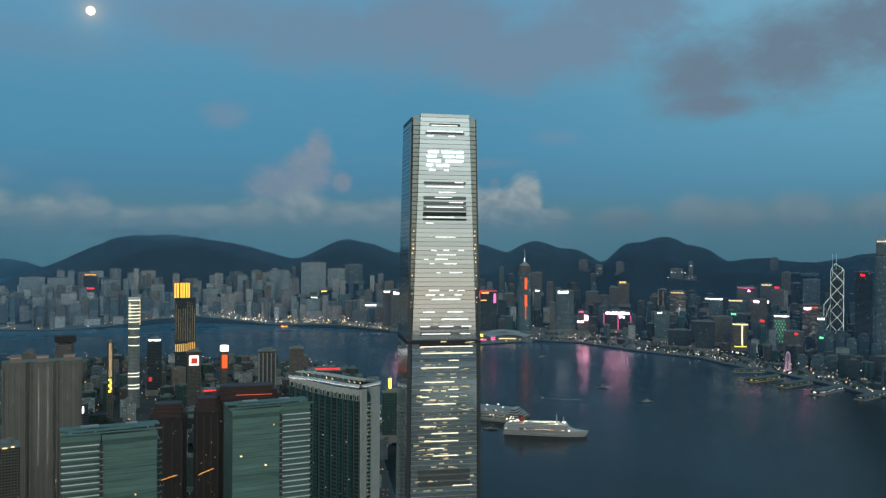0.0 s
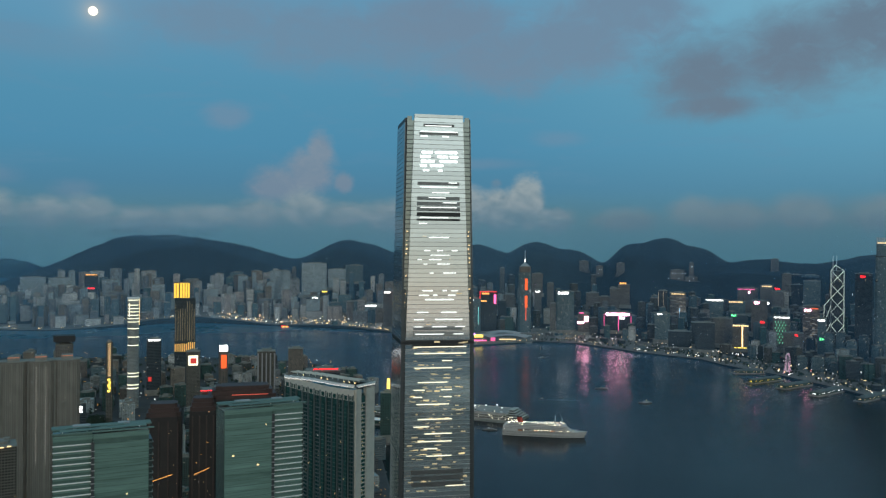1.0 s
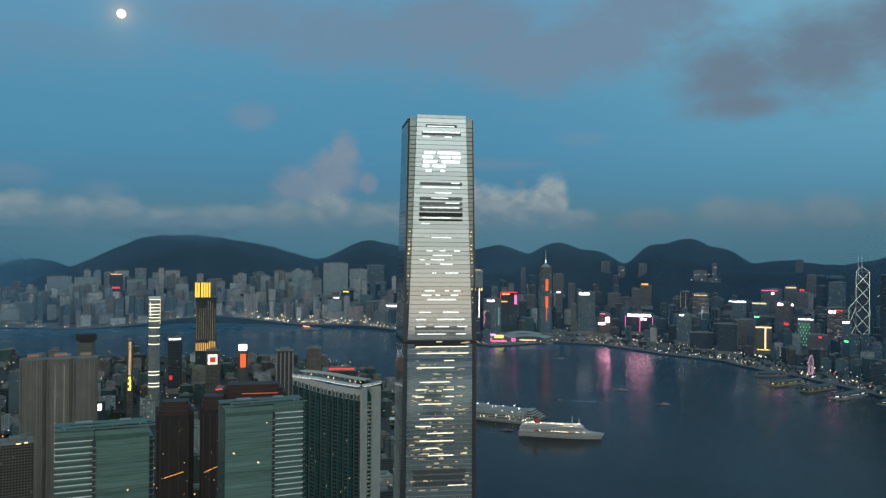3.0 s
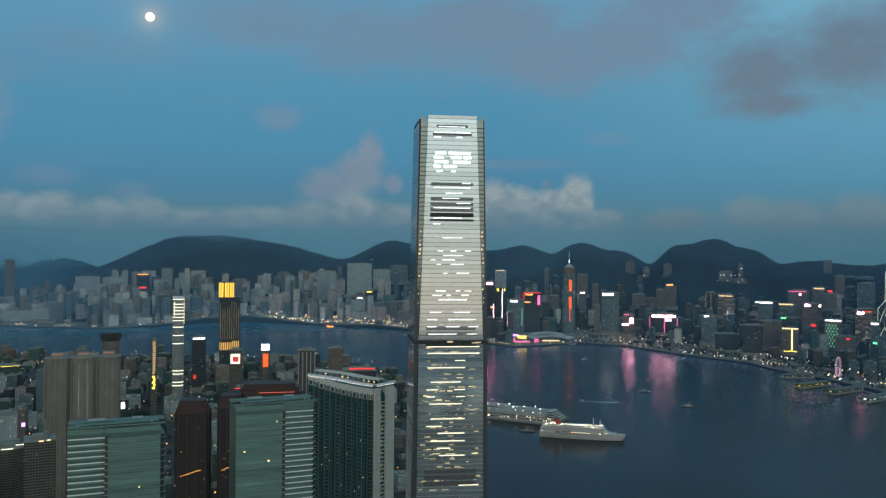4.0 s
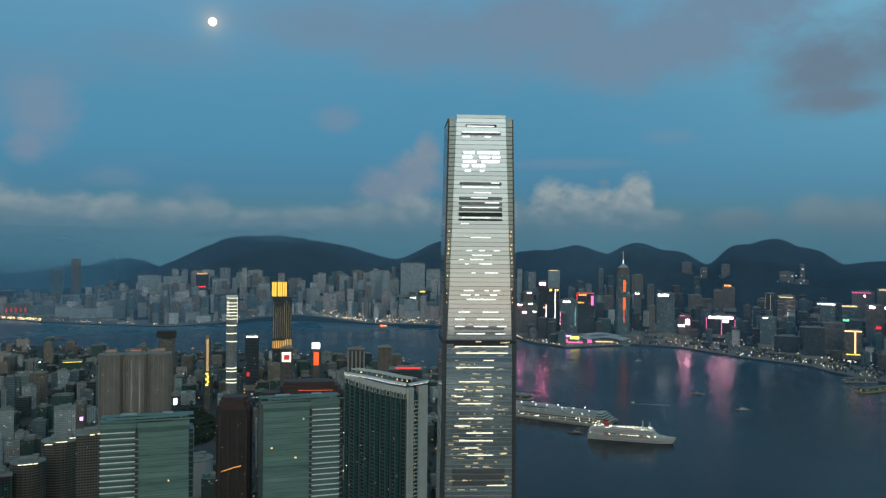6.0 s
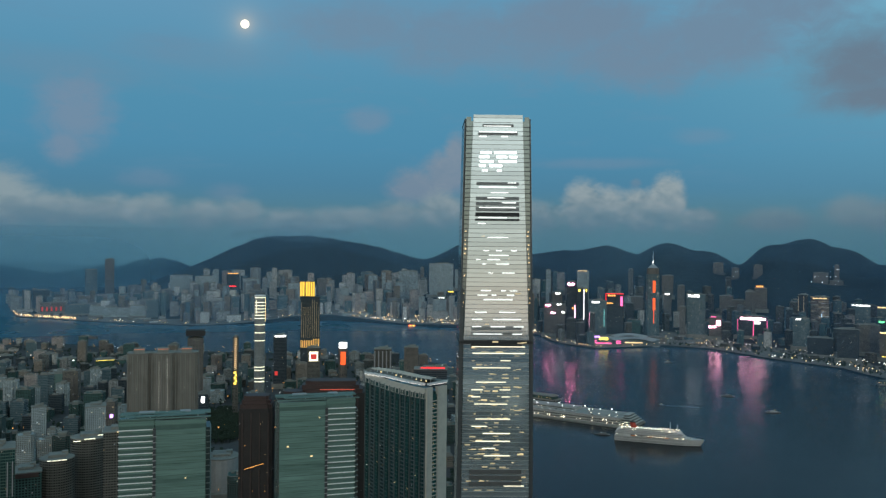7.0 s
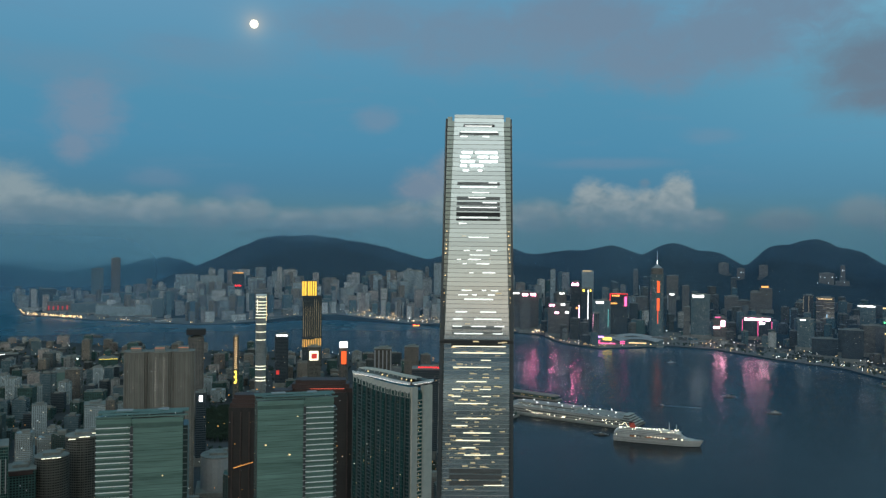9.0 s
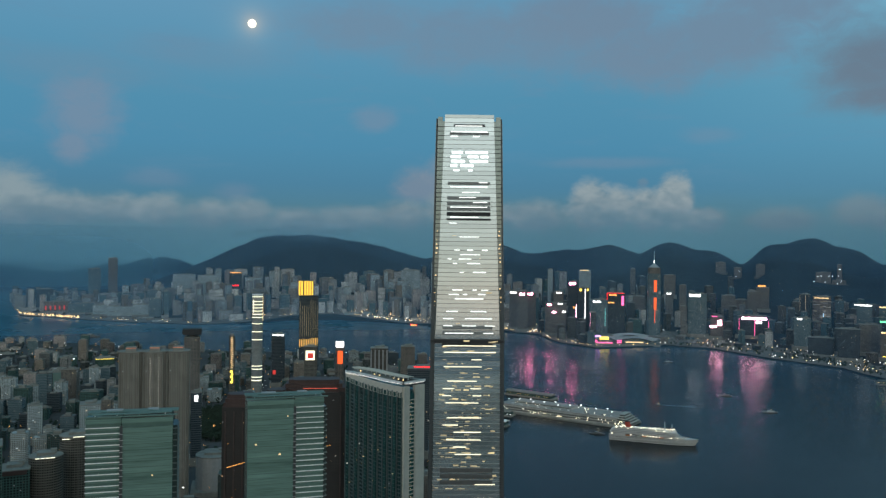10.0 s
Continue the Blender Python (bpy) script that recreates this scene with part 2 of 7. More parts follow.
    for i, c in enumerate(tints):
        tint.color_ramp.elements[i].position, tint.color_ramp.elements[i].color = i / len(tints), (*c, 1)
    sepc = N.new("ShaderNodeSeparateColor")
    L.new(white.outputs["Color"], sepc.inputs[0]), L.new(sepc.outputs[1], tint.inputs[0])
    L.new(tint.outputs[0], b.inputs["Emission Color"])
    m.cycles.emission_sampling = "NONE"
    L.new(calc("MULTIPLY", shine, calc("MULTIPLY", calc("ADD", sepc.outputs[2], .15), lit_strength)), b.inputs["Emission Strength"])
    return m


PALE = facade("pale_apartment_facade", ((.44, .44, .43), (.66, .66, .64), (.3, .32, .33), (.52, .5, .46), (.36, .42, .43), (.18, .19, .2), (.42, .36, .33), (.6, .58, .54)), (.07, .085, .09), 3.0, 3.3, .5, .5, .02, 1.3)
BROWN = facade("brown_apartment_facade", ((.2, .165, .13), (.25, .21, .17), (.17, .15, .13), (.27, .23, .19)), (.04, .045, .05), 3.0, 3.0, .5, .5, .018, 1.2)
OFFICE = facade("dark_office_facade", ((.07, .078, .085), (.11, .11, .11), (.06, .075, .085), (.14, .13, .12)), (.025, .04, .05), 3.9, 3.0, .85, .6, .02, .7, .08, lamp=.7)
GLASSY = facade("blue_glass_facade", ((.14, .22, .24), (.11, .17, .22), (.18, .22, .23), (.09, .15, .15)), (.06, .11, .13), 3.9, 1.8, .86, .75, .02, .8, .08)
WARM = facade("lit_office_facade", ((.2, .17, .14), (.16, .14, .13)), (.05, .05, .05), 3.6, 8.0, .94, .4, .3, .5, .2)
GREYFLAT = facade("grey_tower_facade", ((.2, .21, .21), (.13, .14, .145), (.28, .28, .27), (.17, .155, .14), (.34, .34, .33), (.1, .11, .12)), (.05, .06, .065), 3.1, 3.2, .5, .5, .015, 1.0, lamp=.7)
DARKBROWN = facade("dark_brown_flats_facade", ((.036, .03, .027), (.04, .034, .031)), (.03, .027, .026), 3.2, 3.0, .55, .5, .03, 1.2, .7, lamp=.5, tints=((1, .5, .25), (1, .72, .4), (.9, .9, .85)))
BEIGE = facade("grey_beige_flats_facade", ((.21, .195, .165), (.225, .21, .18)), (.12, .112, .1), 3.0, 2.6, .45, .5, .014, .9, lamp=.6)
OLD = facade("weathered_block_facade", ((.22, .23, .22), (.13, .14, .14), (.42, .42, .41), (.08, .09, .09), (.18, .16, .15), (.04, .1, .09), (.28, .28, .27), (.06, .14, .13), (.05, .06, .06), (.3, .33, .33)), (.025, .03, .03), 3.1, 3.3, .6, .55, .016, 1.0, lamp=.6)
DUSKY = facade("dark_concrete_flats_facade", ((.1, .1, .09), (.12, .115, .1)), (.02, .022, .022), 3.1, 3.0, .6, .5, .02, 1.0, lamp=.5)
BAYGLASS = facade("dark_teal_bay_facade", ((.075, .125, .12), (.085, .14, .13), (.07, .12, .12)), (.018, .055, .055), 3.3, 2.9, .8, .86, .03, .9, .1, lamp=.3)
NETTED = facade("green_glass_flats_facade", ((.06, .13, .115), (.07, .14, .12)), (.015, .04, .04), 3.3, 2.2, .8, .7, .02, 1.0, .1, lamp=.35)
CONCRETE = material("roof_concrete", (.2, .2, .18), .85, vary=.35, scale=.08)
DARKROOF = material("dark_roof_felt", (.09, .09, .09), .9, vary=.3, scale=.1)
ASPHALT = material("asphalt", (.05, .05, .052), .9, vary=.4, scale=.01)
PAVED = material("promenade_paving", (.14, .132, .122), .85, vary=.5, scale=.015)
WHITE = material("white_paint", (.8, .8, .78), .45, vary=.08, scale=.3)
# warm tint of this base colour stands for city light on the end wall
PIER = material("pale_warm_tinted_render", (.66, .6, .51), .7, vary=.15, scale=.2)
GREY = material("grey_panel", (.3, .31, .31), .5, vary=.15, scale=.2)
STEEL = material("painted_steel", (.35, .36, .37), .4, .6, vary=.1, scale=.5)
BLACK = material("black_louvre", (.02, .022, .024), .6, vary=.2, scale=.5)
DARKWOOD = material("dark_brown_cladding", (.06, .04, .035), .6, vary=.25, scale=.1)
RUST = material("red_brown_cladding", (.06, .034, .03), .6, vary=.25, scale=.1)
TEAL = material("teal_roof_sheet", (.12, .19, .17), .85, vary=.2, scale=.1)
# forest base colour shifted to blue, so it carries part of the haze
WOODS = material("hazed_forest_hillside", (.011, .023, .031), .95, vary=.5, scale=.012, bump=.6)
LEAF = material("tree_leaves", (.02, .036, .02), .9, vary=.5, scale=.3)

LED = glow("white_led", (.95, 1.0, .96), 1.7)
LED2 = glow("bright_white_led", (.97, 1.0, .98), 2.2)
G_GOLD = glow("golden_light", (1, .62, .08), 1.15)
G_BAND = glow("warm_white_band_light", (1, .93, .68), 1.7)
G_WHITE = glow("white_sign_light", (1, .97, .95), 4)
G_STREET = glow("cool_street_lamp", (1, .94, .85), 2.4)
G_PINKW = glow("pinkish_white_sign_light", (1, .4, .55), 17)
G_SODIUM = glow("warm_quay_light", (1, .66, .3), 2.6)
G_STRIP = glow("dim_frame_light", (1, .75, .45), .5)
G_REDDIM = glow("dim_red_panel", (.8, .06, .05), .6)
G_ROSE = glow("rose_sign_light", (1, .24, .42), 50)
G_PINK = glow("pink_neon", (1, .12, .34), 2.2)
G_RED = glow("red_neon", (1, .015, .02), 3)
G_AMBER = glow("amber_light", (1, .42, .1), 2.0)
G_ORANGE = glow("orange_neon", (1, .13, .03), 1.1)
G_YELLOW = glow("yellow_light", (1, .72, .1), 2.6)
G_WARM = glow("warm_window_light", (1, .68, .33), 1.6)
G_GREEN = glow("green_neon", (.15, 1, .35), 2.5)
G_CYAN = glow("cyan_screen", (.3, .95, .9), 1.4)
G_BLUE = glow("pale_blue_screen", (.55, .8, 1), .7)
G_MINT = glow("mint_green_light", (.3, 1, .55), .9)
G_VIOLET = glow("violet_light", (.65, .3, 1), 3)


# ---------------------------------------------------------------- building helpers
EYE = Vector((35, -606, 390))    # middle of the camera's path
NEAR, SPAN = 3900.0, 940.0


def shrink(r):
    """Beyond 3.9 km distance is drawn in, so that the far hills stay inside the camera's reach."""
    return 1.0 if r <= NEAR else (NEAR + SPAN * (1 - math.exp(-(r - NEAR) / SPAN))) / r


def far(v):
    v = Vector(v)
    return EYE + (v - EYE) * shrink(math.hypot(v.x - EYE.x, v.y - EYE.y))


def mesh_ob(name, verts, faces, mat, parent=None, label="", smooth=False):
    me = bpy.data.meshes.new(name)
    me.from_pydata([tuple(v) for v in verts], [], faces)
    me.materials.append(mat)
    if smooth:
        me.shade_smooth()
    if mat.name.endswith("facade"):
        wall_uv(me)
    ob = new(name, me)
    if parent:
        ob.parent = parent
    if label:
        ob["label"] = label
    return ob


def wall_uv(me):
    """Metres along each wall and up it, for the rows of windows."""
    uv = me.uv_layers.new(name="metres")
    for f in me.polygons:
        n = f.normal
        if abs(n.z) > .7:
            continue
        l = math.hypot(n.x, n.y)
        tx, ty = -n.y / l, n.x / l
        for k in f.loop_indices:
            c = me.vertices[me.loops[k].vertex_index].co
            uv.data[k].uv = (c.x * tx + c.y * ty, c.z)


def part(name, bm, mat, parent, label="", smooth=False):
    me = bpy.data.meshes.new(name)
    bm.to_mesh(me)
    bm.free()
    me.materials.append(mat)
    if smooth:
        me.shade_smooth()
    ob = new(name, me)
    ob.parent = parent
    if label:
        ob["label"] = label
    return ob


def thing(name, x, y, z=4.0, rz=0.0, label="", category="", group="", kind=""):
    k = shrink(math.hypot(x - EYE.x, y - EYE.y))
    ob = new(name)
    ob.matrix_world = Matrix.Translation(EYE + (Vector((x, y, z)) - EYE) * k) @ pose(0, 0, 0, 0, 0, rz) @ Matrix.Scale(k, 4)
    return tagged(ob, label, category, group, kind)


def box(w, d, h, x=0, y=0, z=0, vf=None):
    """Corners and faces of a box that stands on z; w, d, h along x, y, z."""
    vs = [(x + sx * w / 2, y + sy * d / 2, z + sz * h) for sz in (0, 1) for sx, sy in ((-1, -1), (1, -1), (1, 1), (-1, 1))]
    fs = [(3, 2, 1, 0), (4, 5, 6, 7), (0, 1, 5, 4), (1, 2, 6, 5), (2, 3, 7, 6), (3, 0, 4, 7)]
    return join(vf, (vs, fs)) if vf else (vs, fs)


def prism(poly, z0, z1, top=1.0, shift=(0, 0)):
    """A plan drawn upwards; top: the size of the upper end against the lower."""
    n = len(poly)
    vs = [(x, y, z0) for x, y in poly] + [(x * top + shift[0], y * top + shift[1], z1) for x, y in poly]
    fs = [tuple(reversed(range(n))), tuple(range(n, 2 * n))] + [(i, (i + 1) % n, n + (i + 1) % n, n + i) for i in range(n)]
    return vs, fs


def join(*many):
    vs, fs = [], []
    for v, f in many:
        o = len(vs)
        vs += v
        fs += [tuple(i + o for i in q) for q in f]
    return vs, fs


def ring(n, rx, ry=None, x=0, y=0, a0=0.0):
    return [(x + rx * math.cos(a0 + 2 * math.pi * i / n), y + (ry or rx) * math.sin(a0 + 2 * math.pi * i / n)) for i in range(n)]


def plan(kind, w, d):
    """Plans of towers: a plain block, a cross, a block with notched corners, a rounded one."""
    a, b = w / 2, d / 2
    if kind == "cross":
        p, q = a * .45, b * .45
        return [(-p, -b), (p, -b), (p, -q), (a, -q), (a, q), (p, q), (p, b), (-p, b), (-p, q), (-a, q), (-a, -q), (-p, -q)]
    if kind == "notch":
        p, q = a * .78, b * .78
        return [(-p, -b), (p, -b), (p, -q), (a, -q), (a, q), (p, q), (p, b), (-p, b), (-p, q), (-a, q), (-a, -q), (-p, -q)]
    if kind == "round":
        return ring(20, a, b)
    return [(-a, -b), (a, -b), (a, b), (-a, b)]


# ---------------------------------------------------------------- lie of the land
def spline(table, a):
    xs, ys = [p[0] for p in table], [p[1] for p in table]
    return float(np.interp(a, xs, ys))


# hills: azimuth from the camera, distance, height, half widths across and in depth
HILLS = [(-21.2, 6500, 421, 430, 900), (-18.6, 6500, 422, 430, 900), (-16.2, 6400, 427, 380, 900), (-24.3, 6600, 218, 420, 800), (-13.4, 6200, 360, 350, 800),
         (-10.8, 6200, 283, 400, 800), (-7.4, 5800, 390, 260, 750), (-6.0, 5800, 372, 240, 750), (-4.2, 5800, 360, 280, 750), (-1.0, 5700, 384, 280, 700)]
HILLS += [(2.6, 5500, 424, 280, 700), (6.4, 5300, 442, 200, 700), (9.2, 5300, 394, 230, 700), (12.9, 5100, 425, 160, 650), (15.2, 5100, 458, 200, 650),
          (17.6, 5100, 390, 210, 650), (20.6, 4700, 336, 280, 560), (24.0, 4500, 328, 380, 520), (28.0, 4300, 350, 260, 480), (31.0, 4300, 450, 200, 480),
          (34.0, 4300, 455, 260, 480), (38.0, 4400, 500, 400, 500)]
PEAKS = [(EYE.x + r * math.sin(radians(a)), EYE.y + r * math.cos(radians(a)), a, r, h, w, d) for a, r, h, w, d in HILLS]


def hill(x, y):
    a, r = math.atan2(x - EYE.x, y - EYE.y), math.hypot(x - EYE.x, y - EYE.y)
    s = 0.0
    for _, _, pa, pr, h, w, d in PEAKS:
        u, v = (a - radians(pa)) * pr / w, (r - pr) / d
        q = u * u + v * v
        if q < 16:
            s += (h * math.exp(-q / 2)) ** 4
    s = s ** .25
    return max(4.0, s * (1 + .06 * noise.fractal((x / 420, y / 420, .3), .9, 2.1, 5)) - 8)


# shores: azimuth from the camera and distance
ISLAND = [(-36.4, 5600), (-36.2, 5280), (-36.0, 4960), (-33.6, 4720), (-32.0, 4560), (-29.0, 4360), (-25.5, 4190), (-22.0, 4240), (-19.0, 4400), (-16.4, 4420),
          (-14.2, 4330), (-10.2, 4120), (-6.8, 3990), (-3.0, 3800), (-1.9, 3760), (-1.2, 3560), (-.4, 3440), (2.0, 3300), (6.5, 3470), (9.4, 3440), (11.0, 3340), (13.2, 3210),
          (15.0, 3140), (17.4, 3060), (18.6, 2950), (20.2, 2850), (22.0, 2770), (27.0, 2480), (32.0, 2350), (42.0, 2300)]
KOWLOON = [(-180, 1830), (-115, 1830), (-90, 2600), (-75, 4700), (-60, 4300), (-45, 3900), (-38.3, 3690), (-34.9, 3640), (-31.8, 3440), (-29.8, 3260), (-24.2, 3140), (-12.5, 2925), (-9, 2790),
           (-6.0, 2500), (-5.1, 2330), (-4.75, 1300), (0, 1250), (4, 1200), (10, 800), (20, 690), (60, 640), (100, 800), (120, 1830), (180, 1830)]


def polar(a, r, z=0.0):
    return (EYE.x + r * math.sin(radians(a)), EYE.y + r * math.cos(radians(a)), z)


def where(x, y):
    return math.degrees(math.atan2(x - EYE.x, y - EYE.y)), math.hypot(x - EYE.x, y - EYE.y)


def sheet(name, columns, rows, point, mat, label, category, kind="structure", close=False):
    vs, fs, n = [], [], len(rows)
    for a in columns:
        vs += [far(point(a, t)) for t in rows]
    m = len(columns)
    for i in range(m if close else m - 1):
        for j in range(n - 1):
            k = (i + 1) % m
            fs.append((i * n + j, k * n + j, k * n + j + 1, i * n + j + 1))
    return tagged(mesh_ob(name, vs, [f[::-1] for f in fs], mat, smooth=True), label, category, kind=kind)


def water_material(name, base, skylit, rough, river=1.0):
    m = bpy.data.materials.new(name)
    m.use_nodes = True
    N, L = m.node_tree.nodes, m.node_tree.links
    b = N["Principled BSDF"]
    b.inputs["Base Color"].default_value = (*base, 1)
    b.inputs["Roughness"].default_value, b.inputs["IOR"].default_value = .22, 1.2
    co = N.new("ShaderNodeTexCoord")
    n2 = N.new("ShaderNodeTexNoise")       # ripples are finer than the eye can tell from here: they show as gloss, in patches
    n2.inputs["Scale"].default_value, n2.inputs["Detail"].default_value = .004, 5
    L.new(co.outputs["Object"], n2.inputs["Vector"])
    # dark near the piers, paler farther out: mirrored sky painted into the base colour
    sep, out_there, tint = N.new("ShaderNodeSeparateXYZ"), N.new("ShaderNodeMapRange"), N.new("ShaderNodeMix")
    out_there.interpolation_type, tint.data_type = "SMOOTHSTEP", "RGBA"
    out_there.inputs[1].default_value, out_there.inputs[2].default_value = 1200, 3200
    tint.inputs[6].default_value, tint.inputs[7].default_value = (*base, 1), (*skylit, 1)
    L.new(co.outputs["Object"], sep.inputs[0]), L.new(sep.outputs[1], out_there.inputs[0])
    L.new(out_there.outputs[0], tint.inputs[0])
    # river's brown silt on the unseen western water, added to warm the tower's reflection
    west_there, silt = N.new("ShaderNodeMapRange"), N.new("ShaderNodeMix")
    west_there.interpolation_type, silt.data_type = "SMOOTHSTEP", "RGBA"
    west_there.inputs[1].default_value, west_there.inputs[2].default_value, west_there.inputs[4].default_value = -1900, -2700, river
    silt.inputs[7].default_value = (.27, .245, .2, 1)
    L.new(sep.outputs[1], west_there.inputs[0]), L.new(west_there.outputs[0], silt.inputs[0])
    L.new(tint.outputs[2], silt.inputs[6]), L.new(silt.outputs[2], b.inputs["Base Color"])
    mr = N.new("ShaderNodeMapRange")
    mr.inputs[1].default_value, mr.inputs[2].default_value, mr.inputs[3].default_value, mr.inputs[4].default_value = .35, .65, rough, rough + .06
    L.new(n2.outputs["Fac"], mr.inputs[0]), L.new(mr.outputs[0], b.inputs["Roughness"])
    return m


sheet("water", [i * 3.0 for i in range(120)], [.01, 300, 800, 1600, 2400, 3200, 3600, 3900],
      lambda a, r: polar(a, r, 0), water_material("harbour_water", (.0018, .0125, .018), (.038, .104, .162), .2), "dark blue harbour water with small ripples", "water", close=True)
# far water's base colour is lifted to carry haze and mirrored sky
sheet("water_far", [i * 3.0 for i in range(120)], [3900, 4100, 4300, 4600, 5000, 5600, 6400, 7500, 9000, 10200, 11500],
      lambda a, r: polar(a, r, 0), water_material("distant_water", (.03, .11, .17), (.034, .125, .19), .25, .15), "distant water of the harbour mouth, coloured pale for the haze", "water", close=True)
# the island: quay, flat strip and wooded hills in one sheet
sheet("ground_island", [-36.4 + i * .2 for i in range(393)], [-6, 0, 15, 60, 140, 240, 360, 500, 650, 800, 950, 1100, 1300, 1500, 1700, 1900, 2100, 2300, 2500, 2700, 2900, 3200, 3600, 4200],
      lambda a, t: polar(a, spline(ISLAND, a) + max(t, 0), -6 if t < 0 else hill(*polar(a, spline(ISLAND, a) + t)[:2])), WOODS,
      "wooded hills above the far shore, coloured bluish for haze", "hills")
sheet("ground_mainland", [-180 + i * 1.5 for i in range(240)] , [-6, 0, .05, .1, .2, .3, .4, .5, .6, .7, .8, .9, .97, .99999],
      lambda a, t: polar(a, spline(KOWLOON, a) * (1 - max(t, 0)), -6 if t < 0 else 4), ASPHALT, "dark city ground with roads between the blocks", "ground", close=True)
for a, r, h, w in ((-37.0, 9500, 190, 420), (-40.8, 9000, 240, 560), (-46.0, 8800, 290, 900), (-27.8, 10500, 262, 420), (-30.6, 11000, 150, 500), (-52, 8800, 320, 900), (-43.5, 6600, 60, 170)):
    sheet("ground_far_hill", [a - 8 + i * .4 for i in range(41)], [-3, -2.5, -2, -1.5, -1, -.5, 0, .5, 1, 2],
          lambda b, t: polar(b, r + t * 350, h * math.exp(-((b - a) * r * .01745 / w) ** 2 / 2 - t * t / 2) * (1 + .12 * noise.fractal((b * 1.3, t, a), 1, 2, 4)) - 14), WOODS,
          "distant dark hill across the harbour mouth", "hill")


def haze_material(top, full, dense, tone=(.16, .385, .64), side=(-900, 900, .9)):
    """Evening haze as an added sheet: mostly clear, scattering a little sky light, thinning out upwards."""
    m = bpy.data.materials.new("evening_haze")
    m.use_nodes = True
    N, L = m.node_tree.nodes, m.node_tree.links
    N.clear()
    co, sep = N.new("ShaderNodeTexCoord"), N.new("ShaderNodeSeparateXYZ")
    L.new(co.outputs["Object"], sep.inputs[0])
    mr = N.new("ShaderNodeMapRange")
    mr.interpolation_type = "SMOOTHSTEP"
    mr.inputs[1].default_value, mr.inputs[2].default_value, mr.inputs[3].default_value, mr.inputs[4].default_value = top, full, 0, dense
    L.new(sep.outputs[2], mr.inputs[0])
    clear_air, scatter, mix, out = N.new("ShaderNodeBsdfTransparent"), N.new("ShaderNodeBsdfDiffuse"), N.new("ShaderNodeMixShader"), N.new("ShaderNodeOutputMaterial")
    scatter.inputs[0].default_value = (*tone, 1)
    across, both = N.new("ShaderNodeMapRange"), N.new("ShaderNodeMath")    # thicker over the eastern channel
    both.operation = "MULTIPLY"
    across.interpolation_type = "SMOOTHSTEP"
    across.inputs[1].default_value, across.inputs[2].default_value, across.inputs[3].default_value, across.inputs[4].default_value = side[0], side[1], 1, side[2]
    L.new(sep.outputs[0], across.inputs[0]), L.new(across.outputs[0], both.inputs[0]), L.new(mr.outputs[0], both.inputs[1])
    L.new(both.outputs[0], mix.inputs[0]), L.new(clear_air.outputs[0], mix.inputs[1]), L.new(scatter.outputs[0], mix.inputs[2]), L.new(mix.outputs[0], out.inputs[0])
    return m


# see-through tinted sheets stand in for the hazy air at set distances
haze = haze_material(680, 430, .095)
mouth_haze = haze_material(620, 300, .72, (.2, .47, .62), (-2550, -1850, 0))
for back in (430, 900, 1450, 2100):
    sheet("backdrop_haze", [-64 + i * 1.0 for i in range(110)], [0, 150, 300, 450, 560, 690], lambda a, z: polar(a, min(spline(ISLAND, a), 5300) + back, z), haze, "tinted sheet standing for blue evening haze before the far hills", "haze")
sheet("backdrop_haze", [-64 + i * 1.0 for i in range(43)], [0, 140, 280, 420, 560], lambda a, z: polar(a, 8000, z), mouth_haze, "tinted sheet standing for pale haze over the harbour mouth", "haze")
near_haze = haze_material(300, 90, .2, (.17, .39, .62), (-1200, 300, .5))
sheet("backdrop_haze", [-64 + i * 1.0 for i in range(104)], [0, 75, 150, 225, 300], lambda a, z: polar(a, min(spline(ISLAND, a), 5300) - 160, z), near_haze, "tinted sheet standing for pale blue haze over the harbour", "haze")


